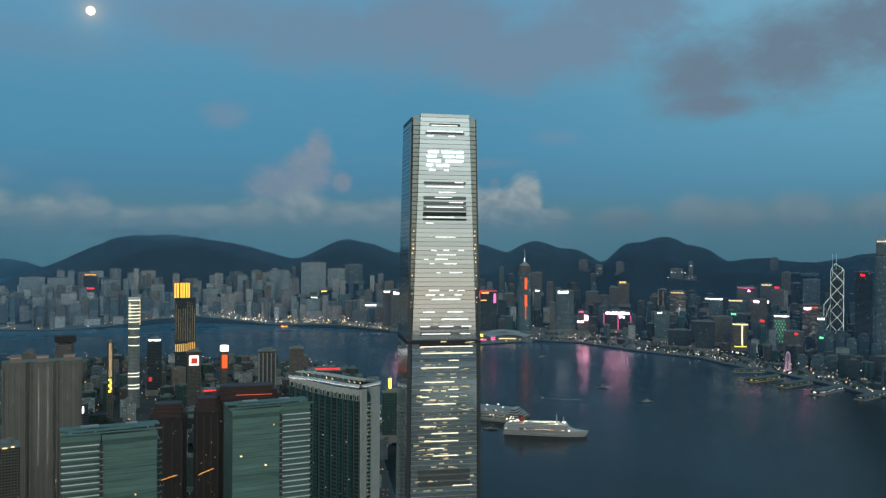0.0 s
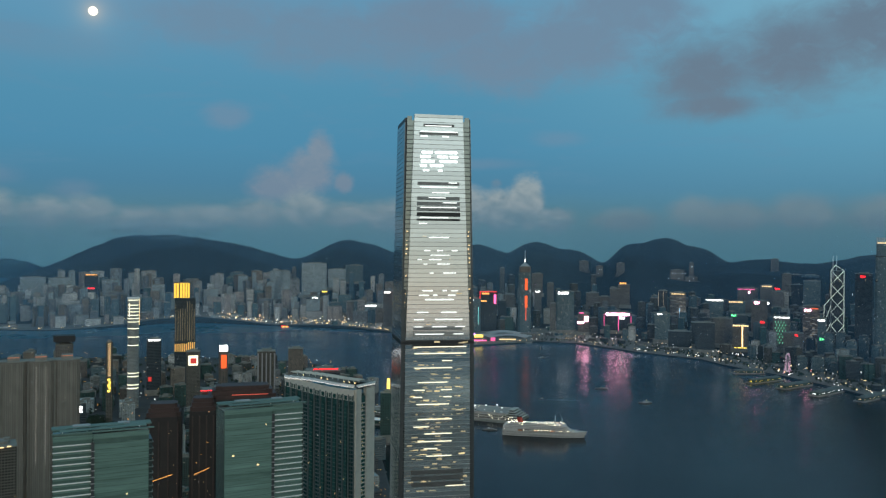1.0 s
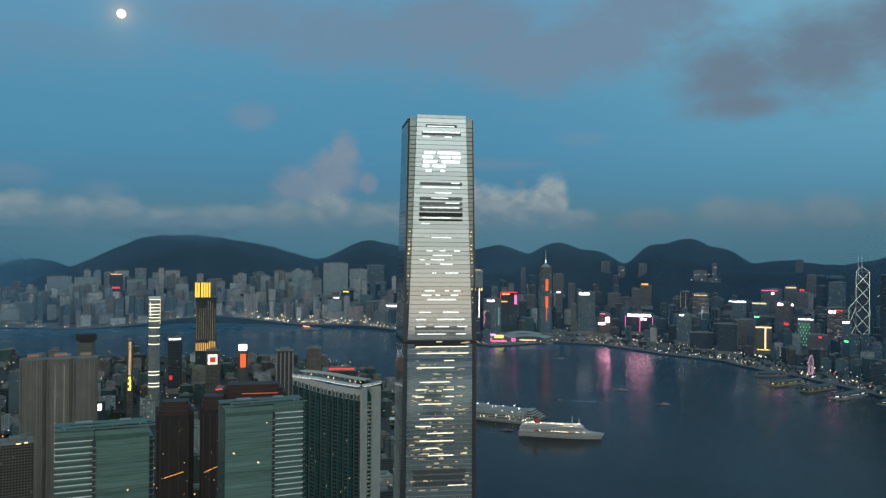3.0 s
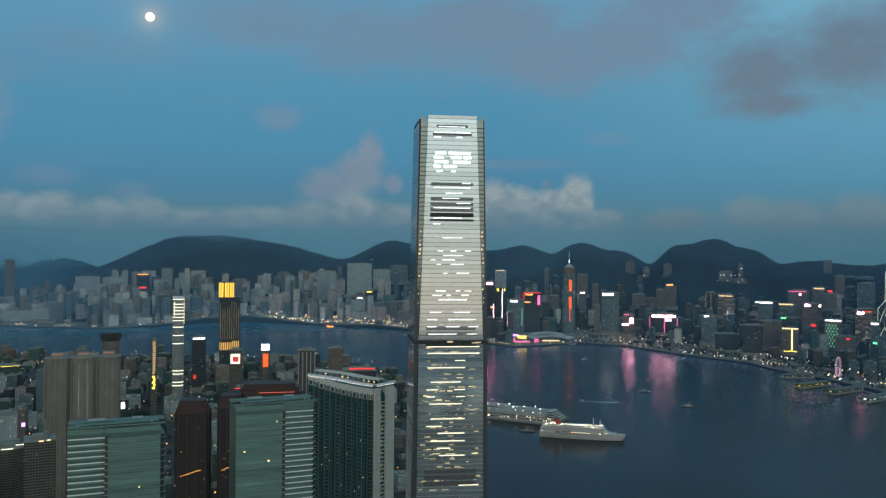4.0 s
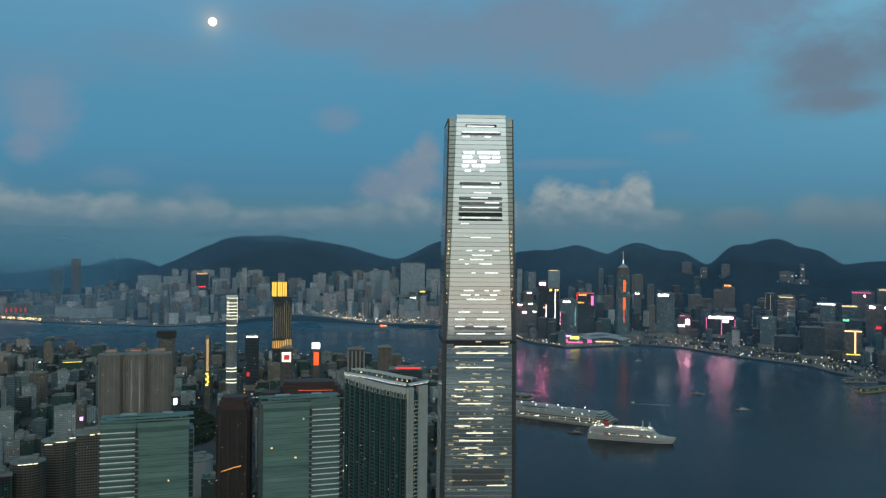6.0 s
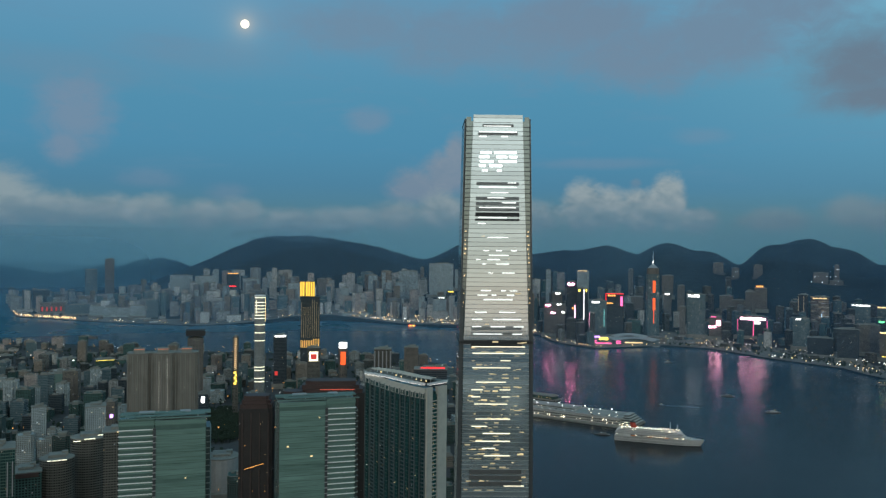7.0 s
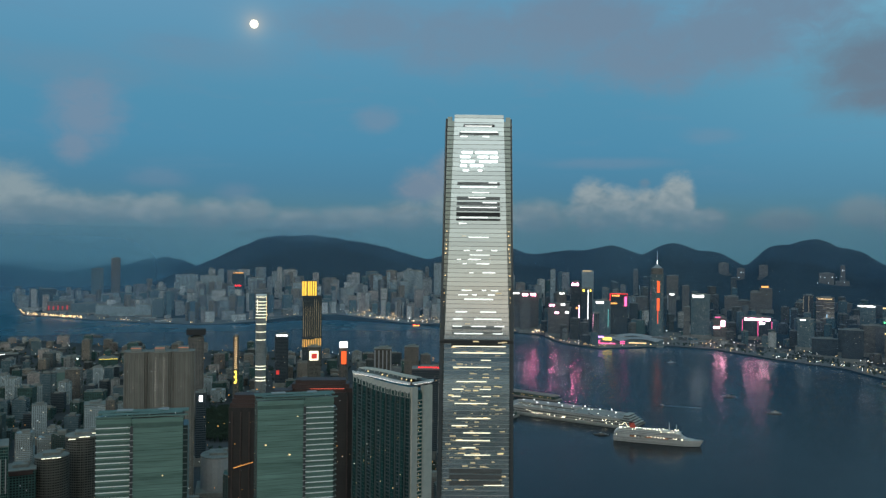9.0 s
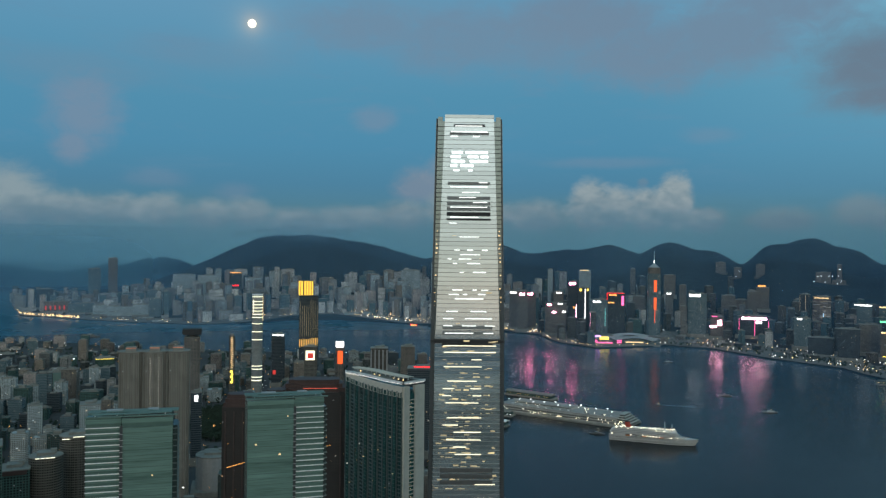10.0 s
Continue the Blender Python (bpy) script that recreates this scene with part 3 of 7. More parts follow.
def cloud_cap(a, r, z, w, h, dense):
    """A rag of cloud lying on a summit: thick in the middle, frayed and clear at its edge."""
    m = bpy.data.materials.new("summit_cloud")
    m.use_nodes = True
    N, L = m.node_tree.nodes, m.node_tree.links
    N.clear()
    co, ln, no, ad, mr = N.new("ShaderNodeTexCoord"), N.new("ShaderNodeVectorMath"), N.new("ShaderNodeTexNoise"), N.new("ShaderNodeMath"), N.new("ShaderNodeMapRange")
    ln.operation, ad.operation = "LENGTH", "ADD"
    no.inputs["Scale"].default_value, no.inputs["Detail"].default_value = 2.4, 6
    mr.interpolation_type = "SMOOTHSTEP"
    mr.inputs[1].default_value, mr.inputs[2].default_value, mr.inputs[3].default_value, mr.inputs[4].default_value = 1.35, .75, 0, dense
    L.new(co.outputs["Object"], ln.inputs[0]), L.new(co.outputs["Object"], no.inputs["Vector"])
    L.new(ln.outputs["Value"], ad.inputs[0]), L.new(no.outputs["Fac"], ad.inputs[1]), L.new(ad.outputs[0], mr.inputs[0])
    clear_air, scatter, mix, out = N.new("ShaderNodeBsdfTransparent"), N.new("ShaderNodeBsdfDiffuse"), N.new("ShaderNodeMixShader"), N.new("ShaderNodeOutputMaterial")
    scatter.inputs[0].default_value = (.22, .4, .55, 1)
    L.new(mr.outputs[0], mix.inputs[0]), L.new(clear_air.outputs[0], mix.inputs[1]), L.new(scatter.outputs[0], mix.inputs[2]), L.new(mix.outputs[0], out.inputs[0])
    vs = [(-1 + i / 6, 0, -1 + j / 3) for j in range(7) for i in range(13)]
    ob = mesh_ob("backdrop_cloud", vs, [(j * 13 + i, j * 13 + i + 1, j * 13 + i + 14, j * 13 + i + 13) for j in range(6) for i in range(12)], m)
    x, y, _ = polar(a, r)
    k = shrink(r)
    ob.matrix_world = Matrix.Translation(EYE + (Vector((x, y, z)) - EYE) * k) @ pose(0, 0, 0, 0, 0, -a) @ Matrix.Diagonal((w * k, k, h * k, 1))
    tagged(ob, "soft grey cloud lying on a summit", "cloud", kind="structure")


cloud_cap(-18.6, 5900, 480, 640, 85, .3)
# paved strip along the far quay
sheet("pavement_quay", [-36.3 + i * .25 for i in range(313)], [0, 20, 60, 120, 200, 300], lambda a, t: polar(a, spline(ISLAND, a) + .5 + t, hill(*polar(a, spline(ISLAND, a) + .5 + t)[:2]) + .8), PAVED,
      "grey paved promenade and roads along the far shore", "pavement")

# ---------------------------------------------------------------- the tall tower
def tower_width(z):
    return 47.2 + (484 - z) * 5.0 / 158 if z > 326 else 52.2 + (326 - z) * 5.0 / 326


def bay_width(z):
    return 34 + (484 - z) * 11.0 / 158 if z > 326 else 45.5 + (326 - z) * 4.0 / 326


def curtain_glass(name, base, rough, metal, band=0.0, blotch=.12):
    m = material(name, base, rough, metal, vary=blotch, scale=.05)
    N, L = m.node_tree.nodes, m.node_tree.links
    b = N["Principled BSDF"]
    info = N.new("ShaderNodeObjectInfo")
    mr = N.new("ShaderNodeMapRange")
    mr.inputs[3].default_value, mr.inputs[4].default_value = rough * .7, rough * 1.5
    L.new(info.outputs["Random"], mr.inputs[0]), L.new(mr.outputs[0], b.inputs["Roughness"])
    tone = N.new("ShaderNodeMapRange")
    tone.inputs[3].default_value, tone.inputs[4].default_value = 1 - band, 1 + band
    L.new(info.outputs["Random"], tone.inputs[0])
    own = N.new("ShaderNodeMix")
    own.data_type, own.blend_type, own.inputs[0].default_value = "RGBA", "MULTIPLY", 1
    L.new(b.inputs["Base Color"].links[0].from_socket, own.inputs[6]), L.new(tone.outputs[0], own.inputs[7])
    L.new(own.outputs[2], b.inputs["Base Color"])
    return m


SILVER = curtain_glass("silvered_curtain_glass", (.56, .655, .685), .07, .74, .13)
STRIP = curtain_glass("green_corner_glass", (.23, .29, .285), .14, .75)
# darker copy of the front glass: shade of side and back put into colour
SIDESHADE = curtain_glass("shaded_side_glass", (.2, .24, .26), .14, .7)
SILL = material("pale_metal_sill", (.34, .36, .35), .45, .2, vary=.12, scale=.3)
LOUVRE = material("grey_plant_louvre", (.1, .105, .105), .6, vary=.2, scale=.4)
SEAM = material("dark_joint_metal", (.07, .08, .085), .5, .5, vary=.2, scale=.4)


def loft(levels, section):
    vs, fs, n = [], [], 0
    for z in levels:
        s = section(z)
        n = len(s)
        vs += [(x, y, z) for x, y in s]
    for i in range(len(levels) - 1):
        fs += [(i * n + j, i * n + (j + 1) % n, (i + 1) * n + (j + 1) % n, (i + 1) * n + j) for j in range(n)]
    fs += [tuple(reversed(range(n))), tuple(range((len(levels) - 1) * n, len(levels) * n))]
    return vs, fs


LEDW = glow("warm_white_led", (1, .9, .65), 1.5)
G_DIM2 = glow("faint_warm_glow", (1, .8, .48), .3)
G_DIM = glow("dim_warm_glow", (1, .78, .42), .75)


def tall_tower():
    t = thing("skyscraper", -4.8, -7, 4, 10, "very tall silver glass skyscraper with rows of white light bars", "skyscraper")
    top, storey = 480.0, 3.1
    levels = [0, 60, 120, 180, 240, 322, 322.01, 360, 400, 440, 475.5]

    def core(z):
        a = tower_width(z) / 2 - 1.7
        return [(-a, -a), (a, -a), (a, a), (-a, a)]
    mesh_ob("core", *loft(levels, core), STRIP, t, "pale green glass at the recessed corners")
    mesh_ob("roof", *join(box(30, 30, 2, z=475), box(12, 10, 4, -4, 3, 475)), CONCRETE, t)
    for side in range(4):
        turn = pose(0, 0, 0, 0, 0, 90 * side)

        def bay(z):
            a, p = tower_width(z) / 2 - .5, bay_width(z) / 2 + (2.5 if side % 2 else 0)
            pts = [(-p, -a), (p, -a), (p, -a + 2.4), (-p, -a + 2.4)]
            return pts
        b = mesh_ob("bay", *loft([0, 120, 240, 322, 322.01, 360, 400, 440, 479.5 if side in (0, 2) else 477.5], bay), SEAM, t, "dark joints behind the glass panels")
        b.matrix_basis = turn
    # panels, one a storey, each leaning out a little at its foot
    slab = bpy.data.meshes.new("glass_panel")
    slab.from_pydata([(-.5, -.2, 0), (.5, -.2, 0), (.5, -.08, 2.86), (-.5, -.08, 2.86), (-.5, .3, 0), (.5, .3, 0), (.5, .3, 2.86), (-.5, .3, 2.86)], [],
                     [(0, 1, 2, 3), (5, 4, 7, 6), (4, 5, 1, 0), (3, 2, 6, 7), (4, 0, 3, 7), (1, 5, 6, 2)])
    slab.materials.append(SILVER)
    low_slab = bpy.data.meshes.new("glass_panel")      # lower storeys show a pale sill under each pane
    corners, sides = join(([tuple(v.co) for v in slab.vertices], [tuple(f.vertices) for f in slab.polygons]), box(1, .5, .22, 0, -.12, 2.88))
    low_slab.from_pydata(corners, [], sides)
    low_slab.materials.append(SILVER), low_slab.materials.append(SILL)
    for f in low_slab.polygons:
        f.material_index = 1 if f.index > 5 else 0
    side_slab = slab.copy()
    side_slab.materials[0] = SIDESHADE
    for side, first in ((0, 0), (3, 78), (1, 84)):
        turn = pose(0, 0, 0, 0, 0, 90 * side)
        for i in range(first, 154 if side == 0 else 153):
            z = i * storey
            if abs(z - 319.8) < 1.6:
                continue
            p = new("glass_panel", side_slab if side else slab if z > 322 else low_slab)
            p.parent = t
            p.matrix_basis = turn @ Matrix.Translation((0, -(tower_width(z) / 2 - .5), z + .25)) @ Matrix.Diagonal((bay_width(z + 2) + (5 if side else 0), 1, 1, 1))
        if first:
            vs, fs = [], []
            p = mesh_ob("glass_cladding", *join(*[box(bay_width(i * storey), .5, 2.7, y=-(tower_width(i * storey) / 2 - .4), z=i * storey + .25) for i in range(first)]), SIDESHADE, t)
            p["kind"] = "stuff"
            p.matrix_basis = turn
    p = mesh_ob("glass_cladding", *join(*[box(bay_width(i * storey), .5, 2.7, y=-(tower_width(i * storey) / 2 - .4), z=i * storey + .25) for i in range(153)]), SIDESHADE, t)
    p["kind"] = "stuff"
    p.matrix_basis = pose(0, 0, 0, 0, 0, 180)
    # corner strips: a floor line a storey
    for sx in (-1, 1):
        for side in (0, 1, 3):
            e = mesh_ob("floor_lining", *join(*[box(1.6 + (tower_width(i * storey) - bay_width(i * storey)) / 2 - 1.7, .25, .5, sx * (bay_width(i * storey) / 2 + (tower_width(i * storey) - bay_width(i * storey)) / 4 - 1.2),
                                                   -(tower_width(i * storey) / 2 - 1.7) - .05, i * storey) for i in range(64, 153)]), SEAM, t, "thin dark floor lines")
            e["kind"] = "stuff"
            e.matrix_basis = pose(0, 0, 0, 0, 0, 90 * side)
    # fins at the four corners of the crown
    for sx in (-1, 1):
        for sy in (-1, 1):
            mesh_ob("crown_fin", *box(3.4, .5, 4.5, sx * 20.4, sy * 21.4, 474), STRIP, t)
    mesh_ob("parapet", *box(34.4, .7, 2.2, 0, -23.2, 477.6), SILVER, t, "plain silver band along the top edge")
    # plant floors: dark louvres in the middle of the bay
    for z, h, dark in ((471.5, 1.6, 1), (465.6, 1.8, 0), (430.4, 2.2, 0), (420.0, 2.4, 0), (416.2, 2.4, 0), (412.5, 2.6, 0), (408.6, 2.8, 1), (405.6, 1.4, 1),
                       (329.5, 2.6, 0), (326.2, 1.8, 0), (317.4, 2.6, 1), (229.6, 3.0, 2), (225.4, 3.0, 2), (221.2, 3.0, 2)):
        w = bay_width(z) * (.62 if z > 470 else .78)
        y = -(tower_width(z) / 2 - .5)
        lv = mesh_ob("louvre", *box(w, .5, h, 0, y - .28, z), (GREY, BLACK, LOUVRE)[dark], t, "dark plant-floor louvre")
        for k in range(3):
            mesh_ob("slat", *box(w, .16, .14, 0, y - .6, z + (k + .5) * h / 3), SEAM, lv)
    mesh_ob("refuge_recess", *join(*[box(tower_width(321) - .6, .8, 1.9, 0, s * (tower_width(321) / 2 - .5), 320) for s in (-1, 1)],
                                   *[box(.8, tower_width(321) - .6, 1.9, s * (tower_width(321) / 2 - .5), 0, 320) for s in (-1, 1)]), BLACK, t, "dark belt round the tower")
    # light bars of the facade display, and lit rooms: height, then the two ends of each bar
    rnd = random.Random(11)
    shown = ((471.6, .5, (-10, 9)), (467.4, .7, (-13, 13)), (464.2, .7, (-13, -8), (2.5, 7)),
             (452.6, 1.5, (-12, -4.5), (-2.5, 13)), (449.5, 1.5, (-13, -6), (-1, 6.5), (8, 13.5)), (446.4, 1.5, (-12.5, -3), (.5, 13)), (443.3, 1.5, (-13, -8.5), (-6, 3)), (440.2, 1.0, (-11, -7), (-.5, 2.5)),
             (431.9, .5, (7, 13)), (428.9, .5, (-13, 13)), (425.0, .5, (-4.5, 7.5)), (421.4, .5, (-7, 5)), (418.0, .5, (3, 13)), (414.6, .5, (-13, 13)), (407.6, .5, (-13, 6.7)), (403.4, .5, (-13.5, -8)),
             (341.6, .5, (-15, -7), (2, 13)), (336.6, .5, (-17, -10), (-2, 17)), (331.6, .5, (-17, -10.5), (-4, 6), (12, 19)), (326.5, .5, (-16, 4), (11, 18)), (317.6, .6, (-17, 20)), (313, .6, (-16.5, 20)),
             (308, .5, (3, 10)), (303, .5, (-16.5, 10)), (293, .5, (-14, 7)), (287.7, .5, (-17, -9), (2.5, 10)), (282.8, .5, (-17, -11), (4, 10)), (277.8, .5, (-15, 8)), (267.4, .5, (-14, 10)),
             (262.3, .5, (-17, -6)), (257.3, .6, (-9, 10)), (252, .5, (-14, 10)), (247, .5, (-9.5, 0)), (241.9, .5, (-8, 10)), (221, .5, (6, 20)), (211, .5, (6, 20)))
    for z, h, *bars in shown:
        for x0, x1 in bars:
            mesh_ob("light_bar", *box(x1 - x0, .25, h, (x0 + x1) / 2, -(tower_width(z) / 2 - .5) - .75, z), LED2 if h > .9 else LED if z > 325 else LEDW, t, "white light bar")
    for i in range(112, 129):
        z = i * storey
        p, y = bay_width(z), -(tower_width(z) / 2 - .5) - .42
        if rnd.random() < (.3 if z < 322 else .4):
            continue
        first = rnd.uniform(-.36, -.1) * p
        for w in rnd.choice(((14,), (20,), (5, 4), (7, 3, 5), (3, 9), (4, 4, 4), (26,))):
            if first + w < .38 * p:
                mesh_ob("light_bar", *box(w, .25, rnd.choice((.4, .5, .6)), first + w / 2, y, z + .1), LED if z > 330 else LEDW, t, "white light bar")
            first += w + rnd.uniform(2, 9)
    for i in range(70, 130):
        z = i * storey
        for sx in (-1, 1):
            if rnd.random() < (.55 if 325 < z < 400 else .3):
                x = sx * (bay_width(z) / 2 + 1.0 + rnd.random())
                mesh_ob("lit_window", *box(rnd.uniform(.4, .9), .3, rnd.uniform(.5, 1.1), x, -(tower_width(z) / 2 - 1.7) - .1, z + 1), G_WARM, t)
        # dim warm glow on lower panes: lit rooms plus mirrored city lights, painted on
        for _ in range(rnd.choice((2, 3, 4, 6, 8) if z < 290 else (1, 2, 3, 5)) if z < 322 else rnd.choice((0, 0, 0, 1))):
            w = rnd.uniform(.8, 5)
            mesh_ob("lit_window", *box(w, .2, rnd.choice((.3, .4, .5, .9)), rnd.uniform(-.44, .44) * bay_width(z), -(tower_width(z) / 2 - .5) - .36, z + rnd.uniform(.6, 1.6)), rnd.choice((G_DIM, G_DIM2, G_DIM2, G_DIM2)), t)
    for sx in (-1, 1):
        mesh_ob("beacon", *box(.7, .7, .7, sx * 25.3, -25.2, 321), G_RED, t, "small red warning light")
    return t


tall_tower()


# ---------------------------------------------------------------- the pair of glass apartment towers
APT = curtain_glass("sea_green_curtain_glass", (.2, .325, .28), .16, .35, .06, .42)
AN, AL = APT.node_tree.nodes, APT.node_tree.links      # reflections painted into the base colour as level streaks of noise
for n in [n for n in AN if n.bl_idname == "ShaderNodeTexNoise"]:
    mp = AN.new("ShaderNodeMapping")
    mp.inputs["Scale"].default_value = (.12, .12, 3.0)
    AL.new(n.inputs["Vector"].links[0].from_socket, mp.inputs[0]), AL.new(mp.outputs[0], n.inputs["Vector"])
TEALPIER = material("grey_green_pier", (.17, .21, .2), .6, vary=.15, scale=.2)
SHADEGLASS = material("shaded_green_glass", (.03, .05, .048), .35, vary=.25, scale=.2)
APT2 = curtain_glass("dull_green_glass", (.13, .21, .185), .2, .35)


def glass_apartments(x, y, rz, w1, w2, striped_first, top):
    """Two wings side by side with a slot between them; one has bright balcony edges, the other is smooth glass."""
    t = thing("apartment_tower", x, y, 4, rz, "sea-green glass apartment tower with pale balcony edges", "tower", "glass apartment towers")
    h, storey = top - 4, 3.4
    u = 0.0
    for k, w in enumerate((w1, w2)):
        striped = (k == 0) == striped_first
        d = 24
        cx = u + w / 2
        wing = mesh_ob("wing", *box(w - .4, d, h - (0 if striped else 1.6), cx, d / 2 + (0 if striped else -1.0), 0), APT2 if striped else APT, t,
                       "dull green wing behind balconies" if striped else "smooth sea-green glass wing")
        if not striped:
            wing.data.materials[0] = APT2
            mesh_ob("roof_deck", *box(w - .6, d - .4, .3, cx, d / 2 - 1.0, h - 1.6), CONCRETE, wing, "dark flat roof deck")
            mesh_ob("parapet", *box(w - .4, .5, 2.9, cx, -1.1, h - 3.4), APT, wing)
        n = int((h - 175) / storey)
        if striped:
            for i in range(n + 1):
                z = h - 6 - i * storey
                mesh_ob("balcony_edge", *box(w, 1.2, .42, cx, -.4, z), WHITE, wing, "pale balcony edge")
                mesh_ob("spandrel", *box(w - .6, .5, 1.0, cx, -.1, z - 1.2), APT, wing)
            mesh_ob("frieze", *box(w, .6, 2.6, cx, -.2, h - 3.4), APT, wing)
        else:
            rnd = random.Random(int(x))
            for i in range(n):
                z = h - 8 - i * storey
                mesh_ob("glass_band", *box(w - .8, .3, 3.12, cx, -1.15 + rnd.uniform(-.06, .06), z - 1), APT, wing)
                if rnd.random() < .14:
                    mesh_ob("lit_window", *box(rnd.uniform(.6, 1.3), .15, .8, cx + rnd.uniform(-.4, .4) * w, -1.35, z), G_WARM, wing)
        u += w
    w = w1 + w2
    slot = w1
    mesh_ob("slot", *box(1.6, 1.4, h - 5, slot, -.9, 0), SEAM, t, "dark slot between the wings")
    for i in range(20):
        mesh_ob("slot_grille", *box(2.0, .4, .5, slot, -1.8, h - 10 - i * 3.5), STEEL, t)
    # end walls with stepped floor slabs, their shade put into the glass colour
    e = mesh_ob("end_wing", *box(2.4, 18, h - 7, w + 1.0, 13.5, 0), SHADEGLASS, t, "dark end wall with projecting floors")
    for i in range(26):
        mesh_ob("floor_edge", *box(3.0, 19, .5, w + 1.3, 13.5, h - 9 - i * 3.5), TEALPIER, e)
    roof = mesh_ob("roof_canopy", *join(box(w * .66, 5, .35, w * .40, 3, h + 1.3), box(w * .6, 4, .35, w * .45, 11, h + 1.3), box(w * .5, 9, .35, w * .73, 8, h + .9), box(w + 3, 1.6, .7, w / 2 + 1, .2, h + .1), box(w + 3, 9, .7, w / 2 + 1, 16, h + .1)), TEAL, t, "flat sea-green roof canopy")
    for fx in (.1, .35, .6, .9):
        mesh_ob("canopy_post", *box(.4, .4, 1.3, w * fx, 3, h), WHITE, roof)
    mesh_ob("roof_plant", *join(box(9, 5, 2.0, w * .3, 14, h), box(6, 5, 1.8, w * .75, 15, h)), GREY, t)
    return t


glass_apartments(-205.5, -166, 25, 19.7, 29, True, 289)
glass_apartments(-127.5, -116, 26, 29.5, 18.6, False, 294)


# ---------------------------------------------------------------- curved residential slab with a bright roof edge
G_STAIR = glow("stair_window_light", (1, .93, .8), 1.5)
G_ROOF = glow("soft_roof_light", (1, .95, .85), 1.2)




# grey-green pier colour again, darkened so the shade lies in the colour
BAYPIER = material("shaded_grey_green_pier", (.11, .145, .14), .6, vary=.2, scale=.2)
BAYPANE = material("dark_teal_bay_glass", (.04, .115, .105), .14, .2, vary=.4, scale=.12)


def curved_slab():
    t = thing("apartment_slab", -129.5, 136, 4, 0, "curved slab of flats with white piers and dark glass bays", "apartment block")
    H, storey = 272.0, 3.3
    # line of the facade, from the far end to the near corner
    n, pts = 13, []
    for i in range(n):
        s = i / (n - 1)
        pts.append(Vector((-8 + 70 * s + 4 * math.sin(math.pi * s), 8 - 76 * s - 12 * math.sin(math.pi * s), 0)))
    top = [H + 4.5 * math.sin(math.pi * min(.55, .05 + i / (n - 1) * .9)) for i in range(n)]
    rnd = random.Random(5)
    for i in range(n - 1):
        a, b = pts[i], pts[i + 1]
        d = (b - a).normalized()
        o = Vector((-d.y, d.x, 0))   # away from the facade
        run = (b - a).length
        poly = [a, b, b + o * 22, a + o * 22]
        m = (a + b) / 2
        ang = math.degrees(math.atan2(d.y, d.x))

        def put(name, vf, mat, off=0.0, up=0.0, along=0.0, label="", parent=t):
            ob = mesh_ob(name, *vf, mat, parent, label)
            ob.matrix_basis = Matrix.Translation(m + d * along - o * off + Vector((0, 0, up))) @ pose(0, 0, 0, 0, 0, ang)
            return ob
        if i % 2:
            mesh_ob("bay_block", *prism([(p.x, p.y) for p in poly], 0, H - 6), BAYGLASS, t, "grey-green bay of stacked balconies")
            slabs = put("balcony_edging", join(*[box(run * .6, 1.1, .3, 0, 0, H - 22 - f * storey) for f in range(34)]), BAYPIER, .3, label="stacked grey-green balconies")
            slabs["kind"] = "stuff"
        else:
            mesh_ob("bay_block", *prism([(p.x, p.y) for p in poly], 0, H - 6), BAYPANE, t, "dark green glass bay")
            put("bay_window", box(run * .5, 1.6, H - 16), BAYPANE, .6, label="projecting dark glass bay")
            lines = put("floor_edging", join(*[box(run * .52, .3, .25, 0, 0, H - 18 - f * storey) for f in range(36)]), TEAL, 1.4)
            lines["kind"] = "stuff"
        for sx in (-.46, .46):
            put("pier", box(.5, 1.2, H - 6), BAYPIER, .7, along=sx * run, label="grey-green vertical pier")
        cap = put("frieze", box(run + .3, 1.3, 9), PIER, .3, H - 11, label="pale band below the roof")
        for sx in ((-.2, .2) if i % 2 else (0,)):
            mesh_ob("roof_window", *box(run * (.2 if i % 2 else .46), .3, 3.6, sx * run, -.75, .4), BAYPANE, cap, "dark window under the roof")
        put("roof_edge", box(run + .6, 17, .7), CONCRETE, -8, top[i] - 3, label="grey roof deck")
        put("fascia", box(run + .7, .8, 1.7), WHITE, 1.0, top[i] - 3.6, label="bright curved roof fascia")
        put("roof_light", box(run, .25, .3), G_ROOF, 1.6, top[i] - 4.1, label="soft light under the roof edge")
        up = put("pergola", join(*[box(run * .16, 8, .4, (k - 1.5) * run * .25, 0, 0) for k in range(4)], box(run, .5, .5, 0, -3.8, -.4), box(run, .5, .5, 0, 3.8, -.4)), PIER, -9, top[i] + .6, label="white roof pergola")
        mesh_ob("pergola_post", *box(.5, .5, 3.2, 0, 0, -3.2), WHITE, up)
        for _ in range(1):
            put("lit_window", box(rnd.choice((.5, .6, 1.2)), .3, .6), rnd.choice((G_WARM, G_STAIR, G_DIM)), 1.55, H - rnd.uniform(20, 110), rnd.uniform(-.3, .3) * run)
    # end wall: two pale piers with a dark column of landings between
    d = (pts[-1] - pts[-2]).normalized()
    o = Vector((-d.y, d.x, 0))
    ang = math.degrees(math.atan2(o.y, o.x))
    base = pts[-1]
    for s, w in ((3.2, 6.4), (18.4, 11.2)):
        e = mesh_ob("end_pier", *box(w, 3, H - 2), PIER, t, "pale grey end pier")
        e.matrix_basis = Matrix.Translation(base + o * s + d * .5) @ pose(0, 0, 0, 0, 0, ang)
